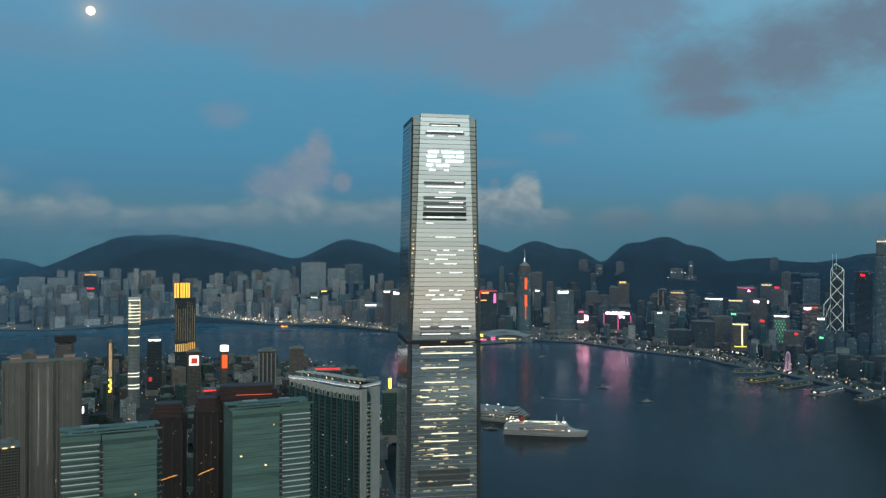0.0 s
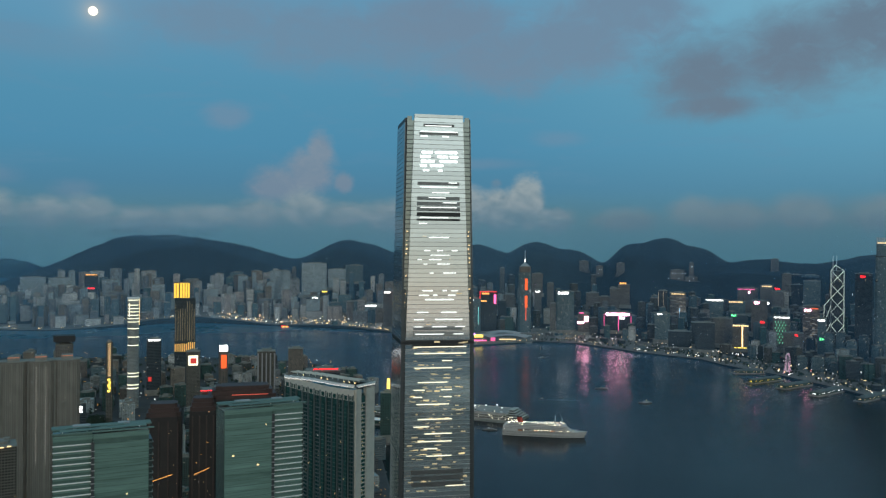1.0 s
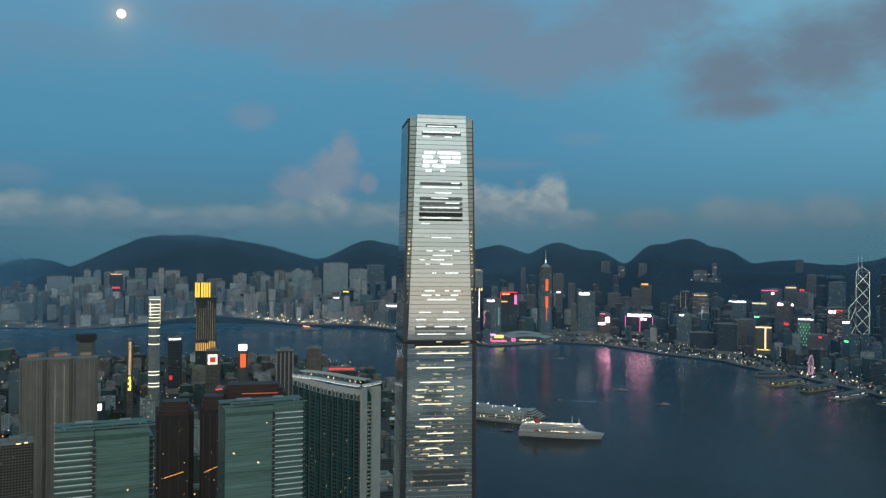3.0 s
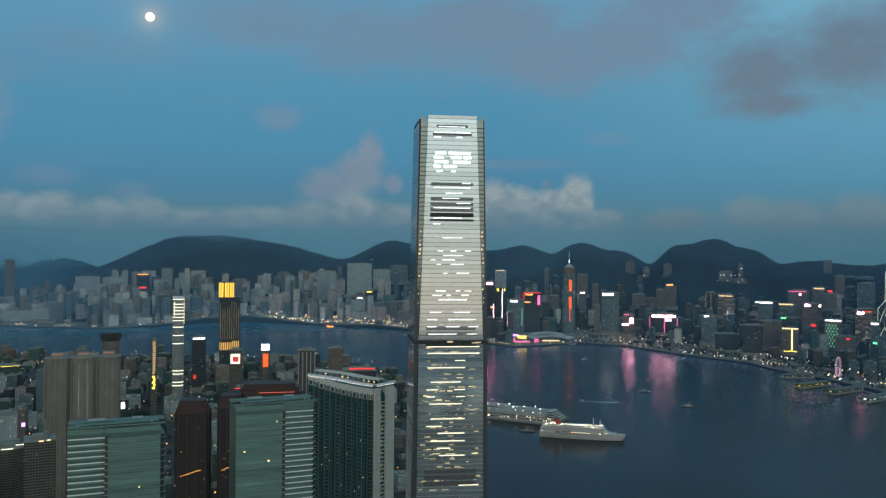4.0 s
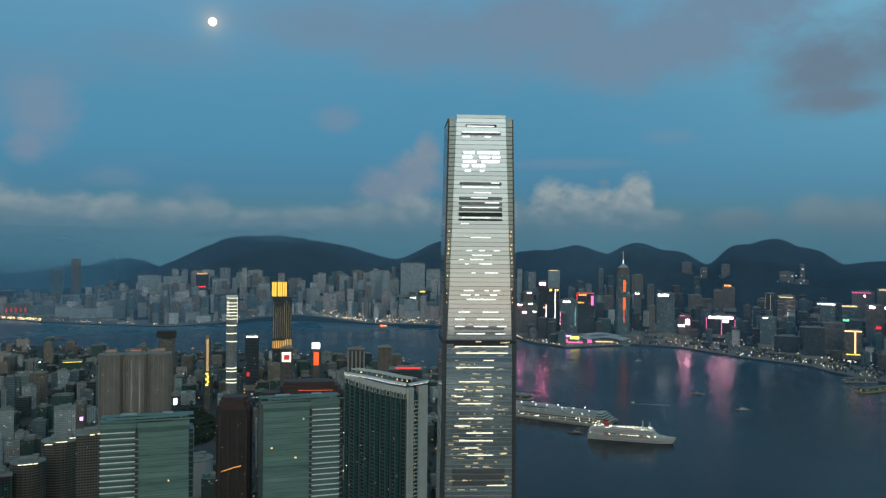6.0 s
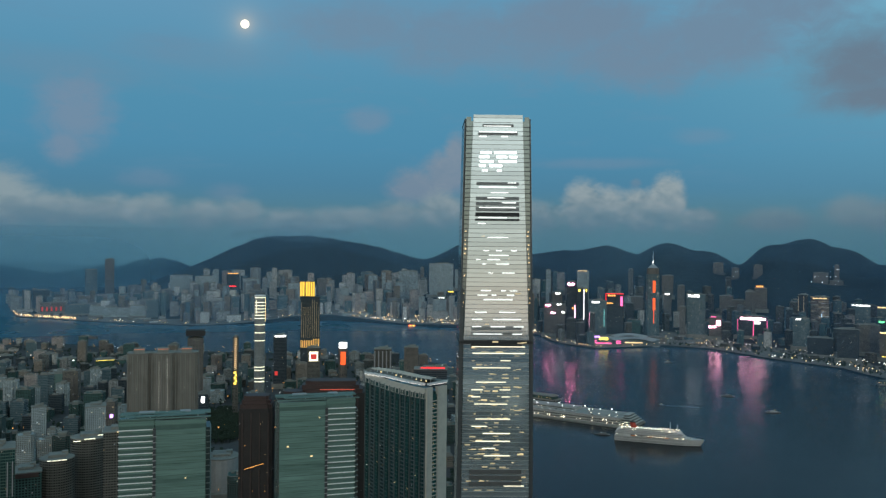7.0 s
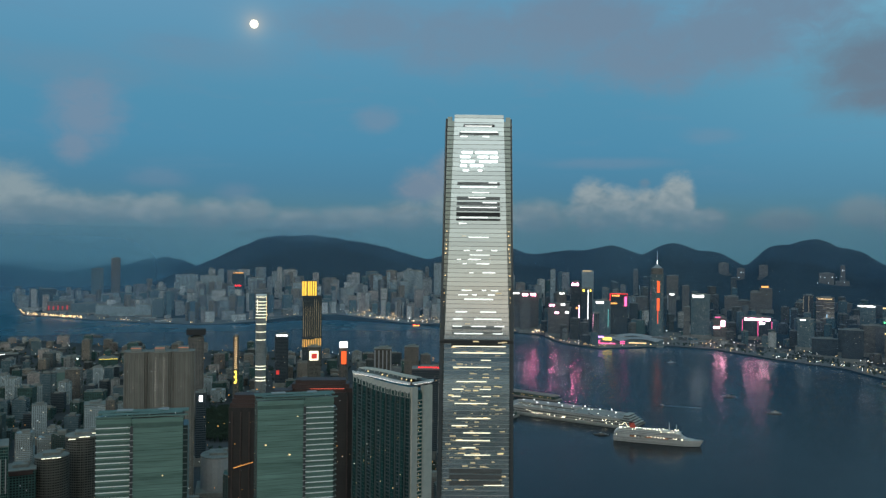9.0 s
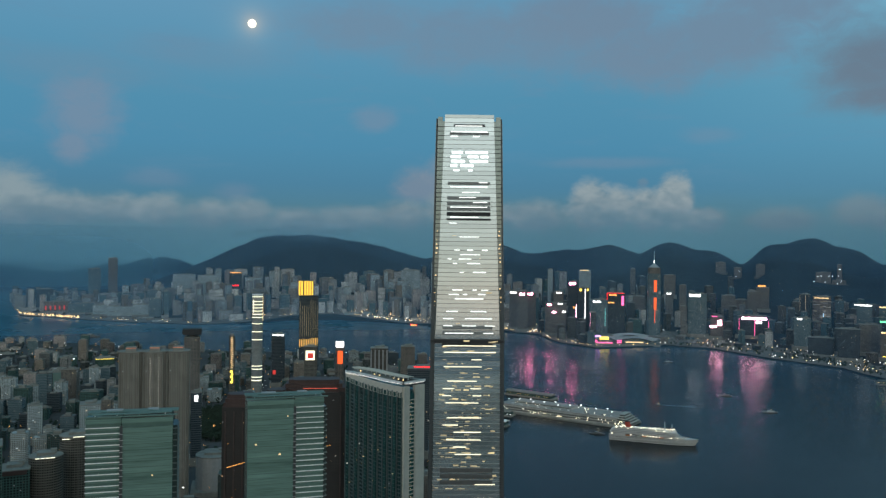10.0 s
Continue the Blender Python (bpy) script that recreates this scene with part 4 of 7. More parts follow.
    for name, vf, mat, up in (("roof_edge", box(25, 12, .7, 12, 4, 0), CONCRETE, top[-2] - 3), ("fascia", box(25, .8, 1.7, 12, -2.2, 0), WHITE, top[-2] - 3.6), ("roof_light", box(22, .25, .3, 12, -2.8, 0), G_ROOF, top[-2] - 4.1)):
        e = mesh_ob(name, *vf, mat, t)
        e.matrix_basis = Matrix.Translation(base + Vector((0, 0, up))) @ pose(0, 0, 0, 0, 0, ang)
    win = mesh_ob("stair_glass", *box(6.4, 1, H - 8), BAYPANE, t, "dark stair glazing")
    win.matrix_basis = Matrix.Translation(base + o * 9.6 + d * .5) @ pose(0, 0, 0, 0, 0, ang)
    for f in range(40):
        z = H - 14 - f * 3.3
        mesh_ob("landing", *box(6.2, .6, .7, 0, -.7, z), PIER, win)
        if f % 3:
            mesh_ob("landing_lamp", *box(.5, .3, .5, -1.4 + f % 2 * .5, -1.0, z + 1.4), G_WARM, win)
    for k in (0, 3, 4, 7, 8, 9):
        p = pts[min(12, 3 + k)] + Vector((0, 1.5, 0))
        mesh_ob("roof_lamp", *box(.8, .8, .8, p.x, p.y, top[min(12, 3 + k)] - 1.2), G_WARM if k % 3 else G_SODIUM, t, "warm roof lamp")
    return t


curved_slab()


# ---------------------------------------------------------------- brown gateway towers behind the glass pair
G_REDLINE = glow("soft_red_line_light", (1, .16, .1), .6)


def brown_towers():
    for x, y, w, d, top, rz in ((-263, 193, 33, 30, 236, 14), (-228, 202, 25, 28, 240, 14), (-196, 228, 70, 34, 248, 14), (-138, 262, 42, 34, 246, 14)):
        t = thing("apartment_tower", x, y, 4, rz, "dark brown residential tower with a stepped red-brown crown", "tower", "brown gateway towers")
        mesh_ob("wall", *prism(plan("notch", w, d), 0, top - 12), DARKBROWN, t)
        for k in range(3):
            mesh_ob("crown", *prism(plan("notch", w * (.94 - .1 * k), d * (.92 - .14 * k)), top - 12 + 4 * k, top - 8 + 4 * k), RUST, t, "red-brown stepped crown")
        for fx in (-.38, -.12, .14, .4):
            mesh_ob("rib", *box(1.4, 1.0, top - 16, fx * w, -d / 2 - .4, 0), DARKWOOD, t)
        for k in range(13):
            mesh_ob("light_strip", *box(w * (.022 + k % 3 * .008), .4, .4, -w * .3 + k * w * .046, -d / 2 - 1.0, top - 72 + k * .45), G_AMBER, t, "amber light strip")
        if x > -200:
            mesh_ob("roof_light", *box(w * .5, .4, .6, w * .1, -d * .46 - .4, top - 8.2), G_REDLINE, t, "red light line along the crown")
        rnd = random.Random(int(x))
        for _ in range(12):
            mesh_ob("lit_window", *box(rnd.uniform(.3, .7), .4, .5, rnd.uniform(-.45, .45) * w, -d / 2 - .25, top - rnd.uniform(20, 120)), rnd.choice((G_AMBER, G_WARM, G_STRIP)), t)


brown_towers()


# ---------------------------------------------------------------- ribbed apartment blocks
G_GLIM = glow("dim_red_roof_light", (1, .35, .2), .4)


RIB = material("grey_brown_render", (.22, .21, .185), .8, vary=.25, scale=.1)


def ribbed_block(x, y, w, d, top, rz, lights):
    t = thing("apartment_tower", x, y, 4, rz, "tall grey-brown apartment tower with ribbed walls", "tower", "ribbed apartment towers")
    h = top - 4
    mesh_ob("wall", *prism(plan("notch", w, d), 0, h - 6), BEIGE, t)
    n = int(w / 3.4)
    for i in range(n + 1):
        if i % 2 == 0:
            mesh_ob("rib", *box(1.2, 1.4, h - 8, -w * .47 + i * w * .94 / n, -d / 2 - .2, 0), RIB, t)
    mesh_ob("parapet", *prism(plan("notch", w + 1, d + 1), h - 6, h - 4.5), CONCRETE, t)
    plant = mesh_ob("roof_plant", *join(box(w * .45, d * .5, 6, 0, 0, h - 4.5)), CONCRETE, t)
    mesh_ob("roof_light", *box(w * .44, .4, .8, 0, -d * .25 - .3, h - .2), G_GLIM, plant, "dim orange roof light")
    if lights:
        for sx in (-.16, .2):
            for i in range(34):
                mesh_ob("stair_light", *box(.55, .3, .6, sx * w, -d / 2 - 1.0, h - 14 - i * 4), G_STAIR, t)
    return t


ribbed_block(-583, 538.5, 33, 30, 236, 24, False)
ribbed_block(-551.5, 551, 33, 32, 236, 24, True)
ribbed_block(-521, 565, 33, 30, 236, 24, False)


# ---------------------------------------------------------------- city towers
TAKEN = []      # round spots kept clear of the filling blocks: x, y, radius


def landmark(name, x, y, w, d, top, mat, kind, label, category):
    a, r = where(x, y)
    if mat is PALE and x > 150 and y > 1900:
        mat = GREYFLAT
    base = hill(x, y) if y > 1900 and r > spline(ISLAND, a) - 300 and -36.4 < a < 42 else 4.0
    t = thing(name, x, y, base - 1, -a, label, category)
    h = max(top - base + 1, 14)
    mesh_ob("wall", *prism(plan(kind, w, d), 0, h - 4), mat, t)
    t["depth"] = d if kind != "round" else d
    mesh_ob("parapet", *prism(plan(kind, w * 1.02, d * 1.02), h - 4, h - 2.6), CONCRETE, t)
    mesh_ob("roof_plant", *join(box(w * .5, d * .5, 3.2, 0, d * .1, h - 2.6), box(w * .18, d * .2, 5, w * .22, d * .2, h - 2.6)), CONCRETE, t)
    if h > 60:
        mesh_ob("podium", *box(w * 1.25, d * 1.2, min(16, h * .15), 0, 0, 0), CONCRETE, t)
    TAKEN.append((x, y, max(w, d) * .75))
    t["base"] = base
    return t


def sign(t, mat, w, h, x, z, label):
    """A lit sign: long ones are rows of separate characters, too far off to read."""
    t["signs"] = t.get("signs", 0) + 1
    y = -t["depth"] / 2 * 1.03 - 1.0 - .25 * t["signs"]
    z = z - t["base"]
    if mat in (STEEL, RUST):
        return mesh_ob("panel", *box(w, 1.0, h, x, y, z - h / 2), mat, t, label)
    if min(w, h) > 6:
        w, h = w * .85, h * .62
    elif h < 4 or w < 4:
        w, h = (w, h * .6) if h < w else (w * .6, h)
    n = max(1, min(8, round(w / (h * 1.1)))) if h > 4 else 1
    if h < 4 and w > 14 and mat is not G_RED:
        n = int(w / 5)
    return mesh_ob("light_panel", *join(*[box(w / n * (.78 + .1 * (k % 2) if n > 1 else 1), 1.0, h * (1 - .18 * (k % 3 == 1)), x - w / 2 + (k + .5) * w / n, y, z - h / 2) for k in range(n)]), mat, t, label)


def hillside(name, x, y, z0, w, h, label, lamps):
    """A block of flats high on a wooded slope, set where the line of sight to its foot meets the hill."""
    a, r = where(x, y)
    slope = (z0 - EYE.z) / r
    r = 3300.0
    while r < 5600 and hill(*polar(a, r)[:2]) < EYE.z + slope * r:
        r += 15
    x, y, _ = polar(a, r)
    w, h = w * r, h * r
    t = thing(name, x, y, EYE.z + slope * r - 12, -a, label, "apartment block")
    mesh_ob("wall", *prism(plan("notch", w, 18), 0, h + 12), GREYFLAT, t)
    mesh_ob("parapet", *prism(plan("notch", w + .6, 18.6), h + 12, h + 13.2), CONCRETE, t)
    mesh_ob("roof_plant", *box(w * .4, 7, 4, 0, 0, h + 12), CONCRETE, t)
    mesh_ob("podium", *box(w * 1.4, 24, 13, 0, 0, 0), DARKROOF, t)
    for k in range(lamps):
        mesh_ob("lamp", *box(3, 1, 2, (k - lamps / 2 + .5) * w * .25, -10, 14 + h * (.6 if k % 3 else .1)), G_WHITE, t, "white lamp")

L = landmark("office_tower", -148, 3307, 58, 40, 188, GREYFLAT, "block", "dark office tower under a pinkish-white rooftop sign", "tower")
sign(L, G_ROSE, 38.5, 16.5, -1.3, 179.6, "lit white sign")
L = landmark("office_tower", -10, 3196, 43.6, 35, 201, GREYFLAT, "block", "grey office tower with a white rooftop sign", "tower")
sign(L, G_WHITE, 26.7, 10.7, 2.2, 192.8, "lit white sign")
L = landmark("office_tower", -19, 3092, 93.5, 40, 154, GREYFLAT, "block", "broad dark office block with four lit signs", "tower")
sign(L, G_ROSE, 22.5, 10.4, -29.4, 145.6, "pink lit sign")
sign(L, G_WHITE, 22.5, 10.4, 18.2, 149.6, "lit white sign")
sign(L, G_PINKW, 20.8, 12.1, -7.8, 112.9, "lit white sign")
sign(L, G_WHITE, 17.3, 12.1, 36.4, 116.0, "lit white sign")
L = landmark("office_tower", 54, 3157, 41.3, 33, 250, OFFICE, "block", "slim tower with a red-edged white rooftop sign", "tower")
sign(L, G_ROSE, 33.4, 15.8, -2.2, 237.2, "lit white sign")
sign(L, G_AMBER, 17.6, 12.3, 9.2, 130.2, "amber lit sign")
sign(L, G_PINKW, 2.2, 96.6, 16.2, 95.2, "lit corner edge")
L = landmark("office_tower", 102, 3145, 51.5, 40, 222, OFFICE, "block", "dark twin-topped tower with a bright vertical slot", "tower")
sign(L, G_YELLOW, 10.5, 15.7, -12.7, 210.5, "yellow crown light")
sign(L, G_YELLOW, 7.0, 15.7, 17.9, 210.8, "yellow crown light")
sign(L, G_WHITE, 3.5, 165.9, 7.4, 132.1, "bright vertical slot")
L = landmark("office_tower", 167, 3076, 78.6, 40, 174, GLASSY, "block", "dark blue glass tower with a white rooftop sign", "tower")
sign(L, G_WHITE, 39.3, 12.0, -7.7, 163.8, "lit white sign")
sign(L, G_CYAN, 2.1, 76.9, 29.0, 95.9, "lit edge line")
L = landmark("office_tower", 242, 3090, 75.2, 40, 204, OFFICE, "block", "black tower framed with red light and amber signs", "tower")
sign(L, G_RED, 75.2, 2.6, 0.0, 201.4, "red light frame")
sign(L, G_RED, 2.6, 66.6, -37.6, 168.6, "red light frame")
sign(L, G_PINK, 12.0, 66.6, 29.0, 169.2, "pink light panel")
sign(L, G_AMBER, 39.3, 11.1, -13.7, 193.6, "amber lit sign with unreadable characters")
sign(L, G_AMBER, 32.5, 8.5, -20.5, 160.2, "amber lit sign")
L = landmark("office_tower", 495, 3340, 32.5, 26, 200, PALE, "block", "pale tower with a white sign", "tower")
sign(L, G_WHITE, 25.2, 10.8, -0.9, 190.7, "lit white sign")
L = landmark("apartment_tower", -63, 3644, 24.9, 20, 291, PALE, "block", "slim pale apartment tower on the slope", "tower")
L = landmark("apartment_tower", 113, 3727, 60.5, 40, 286, PALE, "block", "pale hillside slab with a lit top", "tower")
sign(L, G_WARM, 54.5, 6.1, -2.0, 283.7, "lit roof band")
L = landmark("apartment_tower", 362, 3824, 25.5, 20, 295, PALE, "block", "slim grey tower on the slope", "tower")
L = landmark("apartment_tower", 530, 3651, 56.4, 40, 270, PALE, "block", "stepped pale hillside slab among the city blocks", "tower")
L = landmark("office_tower", 359, 3365, 54.8, 40, 177, BROWN, "block", "brown office tower behind the convention hall", "tower")
L = landmark("office_tower", 581, 3050, 77.0, 40, 209, GLASSY, "block", "dark blue tower under a long white sign", "tower")
sign(L, G_WHITE, 54.6, 16.6, -9.5, 200.2, "lit white sign")
L = landmark("apartment_tower", 521, 3019, 25.5, 20, 158, PALE, "block", "slim pale tower beside a dark one", "tower")
L = landmark("apartment_tower", 557, 3351, 32.3, 26, 233, PALE, "block", "grey tower block among the city blocks", "tower")
L = landmark("office_tower", 656, 3013, 50.6, 40, 117, BROWN, "block", "low tower with a pink-edged crown", "tower")
sign(L, G_PINK, 24.5, 6.5, -8.2, 115.7, "pink neon edge")
sign(L, G_PINKW, 32.6, 13.1, -13.1, 73.2, "pinkish lit sign")
sign(L, G_PINKW, 17.9, 35.9, 12.2, 89.8, "pale pink lit panel")
L = landmark("office_tower", 801, 2989, 119.0, 30, 123, OFFICE, "block", "broad block outlined in pink with a long white sign", "tower")
sign(L, G_PINKW, 117.4, 16.1, 0.0, 112.4, "lit white sign")
sign(L, G_PINK, 2.4, 80.4, -57.9, 70.9, "pink neon edge")
sign(L, G_PINK, 3.2, 80.4, 56.3, 63.9, "pink neon edge")
sign(L, G_PINK, 3.2, 88.4, 3.2, 63.4, "pink neon edge")
sign(L, G_WHITE, 28.9, 17.7, 18.5, 97.3, "lit white sign")
L = landmark("apartment_tower", 867, 3357, 44.3, 35, 209, PALE, "block", "pale stepped residential tower among the city blocks", "tower")
L = landmark("apartment_tower", 914, 3366, 55.0, 40, 227, PALE, "block", "tall pale residential tower with an amber crown", "tower")
sign(L, G_AMBER, 37.2, 12.4, -4.4, 232.3, "amber lit crown")
L = landmark("apartment_tower", 767, 3390, 61.1, 40, 187, PALE, "block", "pale apartment slab among the city blocks", "tower")
L = landmark("apartment_tower", 825, 3400, 58.4, 40, 168, BROWN, "block", "brown apartment slab among the city blocks", "tower")
L = landmark("office_tower", 933, 2759, 59.6, 40, 138, GLASSY, "block", "glass office block with a white corner sign", "tower")
sign(L, G_WHITE, 22.3, 8.9, -10.4, 132.4, "lit white sign")
L = landmark("office_tower", 1024, 3081, 40.8, 33, 214, OFFICE, "block", "dark tower with a lit frame", "tower")
sign(L, G_STRIP, 1.6, 65.3, -18.8, 174.7, "dim lit frame")
sign(L, G_STRIP, 1.6, 65.3, 2.4, 175.0, "dim lit frame")
L = landmark("office_tower", 1080, 3041, 70.7, 40, 208, WARM, "round", "round-topped tower with a lit crown", "tower")
sign(L, G_WARM, 62.7, 6.4, -0.8, 199.6, "lit crown band")
sign(L, G_BLUE, 4.0, 76.4, 7.2, 98.4, "pale vertical screen")
L = landmark("apartment_tower", 1221, 3270, 68.1, 40, 172, PALE, "round", "pale curved apartment tower among the city blocks", "tower")
L = landmark("office_tower", 1264, 3176, 36.4, 29, 172, GLASSY, "block", "glass tower with green and white lights", "tower")
sign(L, G_WHITE, 33.1, 6.6, 0.0, 165.8, "lit white sign")
L = landmark("office_tower", 961, 2612, 86.5, 40, 79, OFFICE, "block", "low dark waterfront block among the city blocks", "tower")
L = landmark("office_tower", 1052, 2629, 75.9, 40, 112, OFFICE, "block", "squat dark office block among the city blocks", "tower")
hillside("apartment_block", 799, 3801, 279, 0.01097, 0.01166, "pale apartment block high on the wooded slope", 0)
hillside("apartment_block", 887, 3817, 252, 0.00823, 0.01166, "pale apartment block on the slope with white lamps", 3)
hillside("apartment_block", 1003, 3838, 259, 0.00960, 0.01371, "pale apartment block high on the wooded slope", 0)
hillside("apartment_block", 1326, 3897, 227, 0.01509, 0.01234, "pale apartment block on the slope with white lamps", 6)
hillside("apartment_block", 1409, 3913, 257, 0.00480, 0.01440, "pale apartment block on the slope with white lamps", 3)
hillside("apartment_block", 1408, 3912, 222, 0.01371, 0.00480, "pale apartment block on the slope with white lamps", 2)
hillside("apartment_block", 1729, 3572, 289, 0.00823, 0.01371, "pale apartment block high on the wooded slope", 0)
L = landmark("office_tower", 1361, 2962, 83.6, 30, 233, PALE, "block", "broad pinkish slab with a pink roof line", "tower")
sign(L, G_PINK, 70.0, 3.9, -6.8, 226.0, "pink roof line")
sign(L, G_PINKW, 7.8, 11.7, 5.8, 213.5, "lit white sign")
L = landmark("office_tower", 1425, 2915, 50.8, 40, 247, PALE, "block", "pale tower with a white crown", "tower")
sign(L, G_WARM, 46.0, 7.7, 0.5, 241.6, "lit crown")
sign(L, G_WHITE, 9.6, 15.3, 5.3, 168.9, "lit white sign")
L = landmark("apartment_tower", 1578, 3072, 39.0, 31, 293, PALE, "block", "tall slim pale tower among the city blocks", "tower")
sign(L, G_RED, 24.0, 12.0, -38.5, 223.6, "red lit sign")
L = landmark("office_tower", 1453, 2866, 47.2, 38, 225, PALE, "block", "grey tower with a red sign", "tower")
L = landmark("office_tower", 1311, 2709, 61.4, 40, 193, BROWN, "block", "red-lit brown tower with a white sign", "tower")
sign(L, G_PINKW, 23.5, 14.4, -9.9, 184.0, "lit white sign")
sign(L, G_RED, 19.8, 12.6, 12.6, 106.6, "red lit sign")
sign(L, G_RED, 10.8, 9.0, -16.2, 91.9, "red lit sign")
L = landmark("office_tower", 1193, 2603, 60.3, 40, 144, OFFICE, "block", "black tower with a green sign", "tower")
sign(L, G_GREEN, 22.7, 10.5, -22.3, 140.5, "green lit sign")
L = landmark("office_tower", 1158, 2501, 57.6, 40, 113, BROWN, "block", "gold-outlined hotel block among the city blocks", "tower")
sign(L, G_SODIUM, 55.9, 4.5, 0.0, 110.5, "gold light outline")
sign(L, G_SODIUM, 4.5, 76.2, 6.8, 69.1, "gold light strip")
sign(L, G_YELLOW, 52.5, 9.9, 0.8, 25.9, "gold lit base")
L = landmark("office_tower", 1296, 2458, 60.0, 40, 151, PALE, "block", "white tower with a pattern of green lights", "tower")
sign(L, G_WHITE, 61.6, 7.5, 0.0, 145.6, "white roof line")
sign(L, G_MINT, 3.7, 5.8, -21.7, 128.0, "green light")
sign(L, G_MINT, 3.7, 5.8, -16.7, 117.2, "green light")
sign(L, G_MINT, 3.7, 5.8, -21.7, 106.3, "green light")
sign(L, G_MINT, 3.7, 5.8, -16.7, 95.5, "green light")
sign(L, G_MINT, 3.7, 5.8, -21.7, 84.7, "green light")
sign(L, G_MINT, 3.7, 5.8, -16.7, 73.9, "green light")
sign(L, G_MINT, 3.7, 5.8, -21.7, 63.0, "green light")
sign(L, G_MINT, 3.7, 5.8, -16.7, 52.2, "green light")
sign(L, G_MINT, 3.7, 5.8, -11.7, 128.1, "green light")
sign(L, G_MINT, 3.7, 5.8, -6.7, 117.3, "green light")
sign(L, G_MINT, 3.7, 5.8, -11.7, 106.4, "green light")
sign(L, G_MINT, 3.7, 5.8, -6.7, 95.6, "green light")
sign(L, G_MINT, 3.7, 5.8, -11.7, 84.8, "green light")
sign(L, G_MINT, 3.7, 5.8, -6.7, 74.0, "green light")
sign(L, G_MINT, 3.7, 5.8, -11.7, 63.1, "green light")
sign(L, G_MINT, 3.7, 5.8, -6.7, 52.3, "green light")
sign(L, G_MINT, 3.7, 5.8, -1.7, 128.1, "green light")
sign(L, G_MINT, 3.7, 5.8, 3.3, 117.4, "green light")
sign(L, G_MINT, 3.7, 5.8, -1.7, 106.5, "green light")
sign(L, G_MINT, 3.7, 5.8, 3.3, 95.7, "green light")
sign(L, G_MINT, 3.7, 5.8, -1.7, 84.8, "green light")
sign(L, G_MINT, 3.7, 5.8, 3.3, 74.1, "green light")
sign(L, G_MINT, 3.7, 5.8, -1.7, 63.2, "green light")
sign(L, G_MINT, 3.7, 5.8, 3.3, 52.4, "green light")
sign(L, G_MINT, 3.7, 5.8, 8.3, 128.2, "green light")
sign(L, G_MINT, 3.7, 5.8, 13.3, 117.4, "green light")
sign(L, G_MINT, 3.7, 5.8, 8.3, 106.6, "green light")
sign(L, G_MINT, 3.7, 5.8, 13.3, 95.8, "green light")
sign(L, G_MINT, 3.7, 5.8, 8.3, 84.9, "green light")
sign(L, G_MINT, 3.7, 5.8, 13.3, 74.1, "green light")
sign(L, G_MINT, 3.7, 5.8, 8.3, 63.3, "green light")
sign(L, G_MINT, 3.7, 5.8, 13.3, 52.5, "green light")
L = landmark("office_tower", 1275, 2307, 64.9, 40, 105, PALE, "block", "grey block with a red sign", "tower")
sign(L, G_RED, 12.7, 9.5, 8.7, 95.8, "red lit sign")
L = landmark("office_tower", 1386, 2412, 57.3, 40, 194, WARM, "block", "warmly lit office tower with an orange-white sign", "tower")
sign(L, G_PINKW, 27.8, 13.1, -12.3, 176.8, "lit white sign")
sign(L, G_ORANGE, 27.8, 6.6, 12.3, 182.7, "orange crown")
L = landmark("office_tower", 1379, 2312, 29.3, 23, 154, GLASSY, "block", "green glass tower with a white sign", "tower")
sign(L, G_WHITE, 26.9, 9.5, -2.8, 147.2, "lit white sign")
sign(L, G_GREEN, 15.8, 11.1, -1.2, 80.8, "green lit panel")
L = landmark("office_tower", 1170, 2802, 53.9, 40, 190, GLASSY, "block", "grey glass tower with a lit roof edge", "tower")
sign(L, G_WHITE, 50.2, 5.6, 0.0, 187.3, "white roof line")
L = landmark("office_tower", 1276, 2857, 65.1, 40, 180, GLASSY, "block", "glass tower with a lit roof edge", "tower")
sign(L, G_WARM, 54.7, 5.7, -5.2, 177.5, "white roof line")
L = landmark("office_tower", 1126, 2600, 71.7, 40, 132, PALE, "block", "grey office block among the city blocks", "tower")
L = landmark("office_tower", 1022, 2495, 69.4, 40, 123, OFFICE, "block", "black office block among the city blocks", "tower")
L = landmark("apartment_tower", 1733, 3180, 74.0, 40, 255, GLASSY, "block", "dark slab on the slope", "tower")
L = landmark("apartment_tower", 1686, 3228, 50.0, 40, 234, OFFICE, "block", "dark hillside tower among the city blocks", "tower")
L = landmark("apartment_tower", 1810, 3785, 38.2, 20, 339, PALE, "block", "pale tower high on the ridge", "tower")
L = landmark("office_tower", 1482, 2226, 53.9, 40, 319, OFFICE, "block", "dark tower with a red sign", "tower")
sign(L, G_RED, 18.7, 11.5, -3.2, 306.6, "red lit sign")
L = landmark("apartment_tower", 1601, 2874, 66.2, 40, 269, GLASSY, "block", "dark grey slab on the slope", "tower")
L = landmark("apartment_tower", 1558, 2925, 42.1, 34, 251, OFFICE, "block", "dark tower on the slope", "tower")
L = landmark("apartment_tower", -2298, 4123, 132.5, 40, 216, PALE, "block", "pale slab on a low hill on the far shore", "tower")
L = landmark("apartment_tower", -2123, 4071, 113.4, 40, 215, PALE, "block", "pale slab on a low hill on the far shore", "tower")
L = landmark("apartment_tower", -2075, 4121, 34.0, 27, 253, PALE, "block", "slim pale tower on the far shore", "tower")
L = landmark("apartment_tower", -1922, 4019, 70.1, 40, 235, OFFICE, "block", "dark tower with red lights on the far shore", "tower")
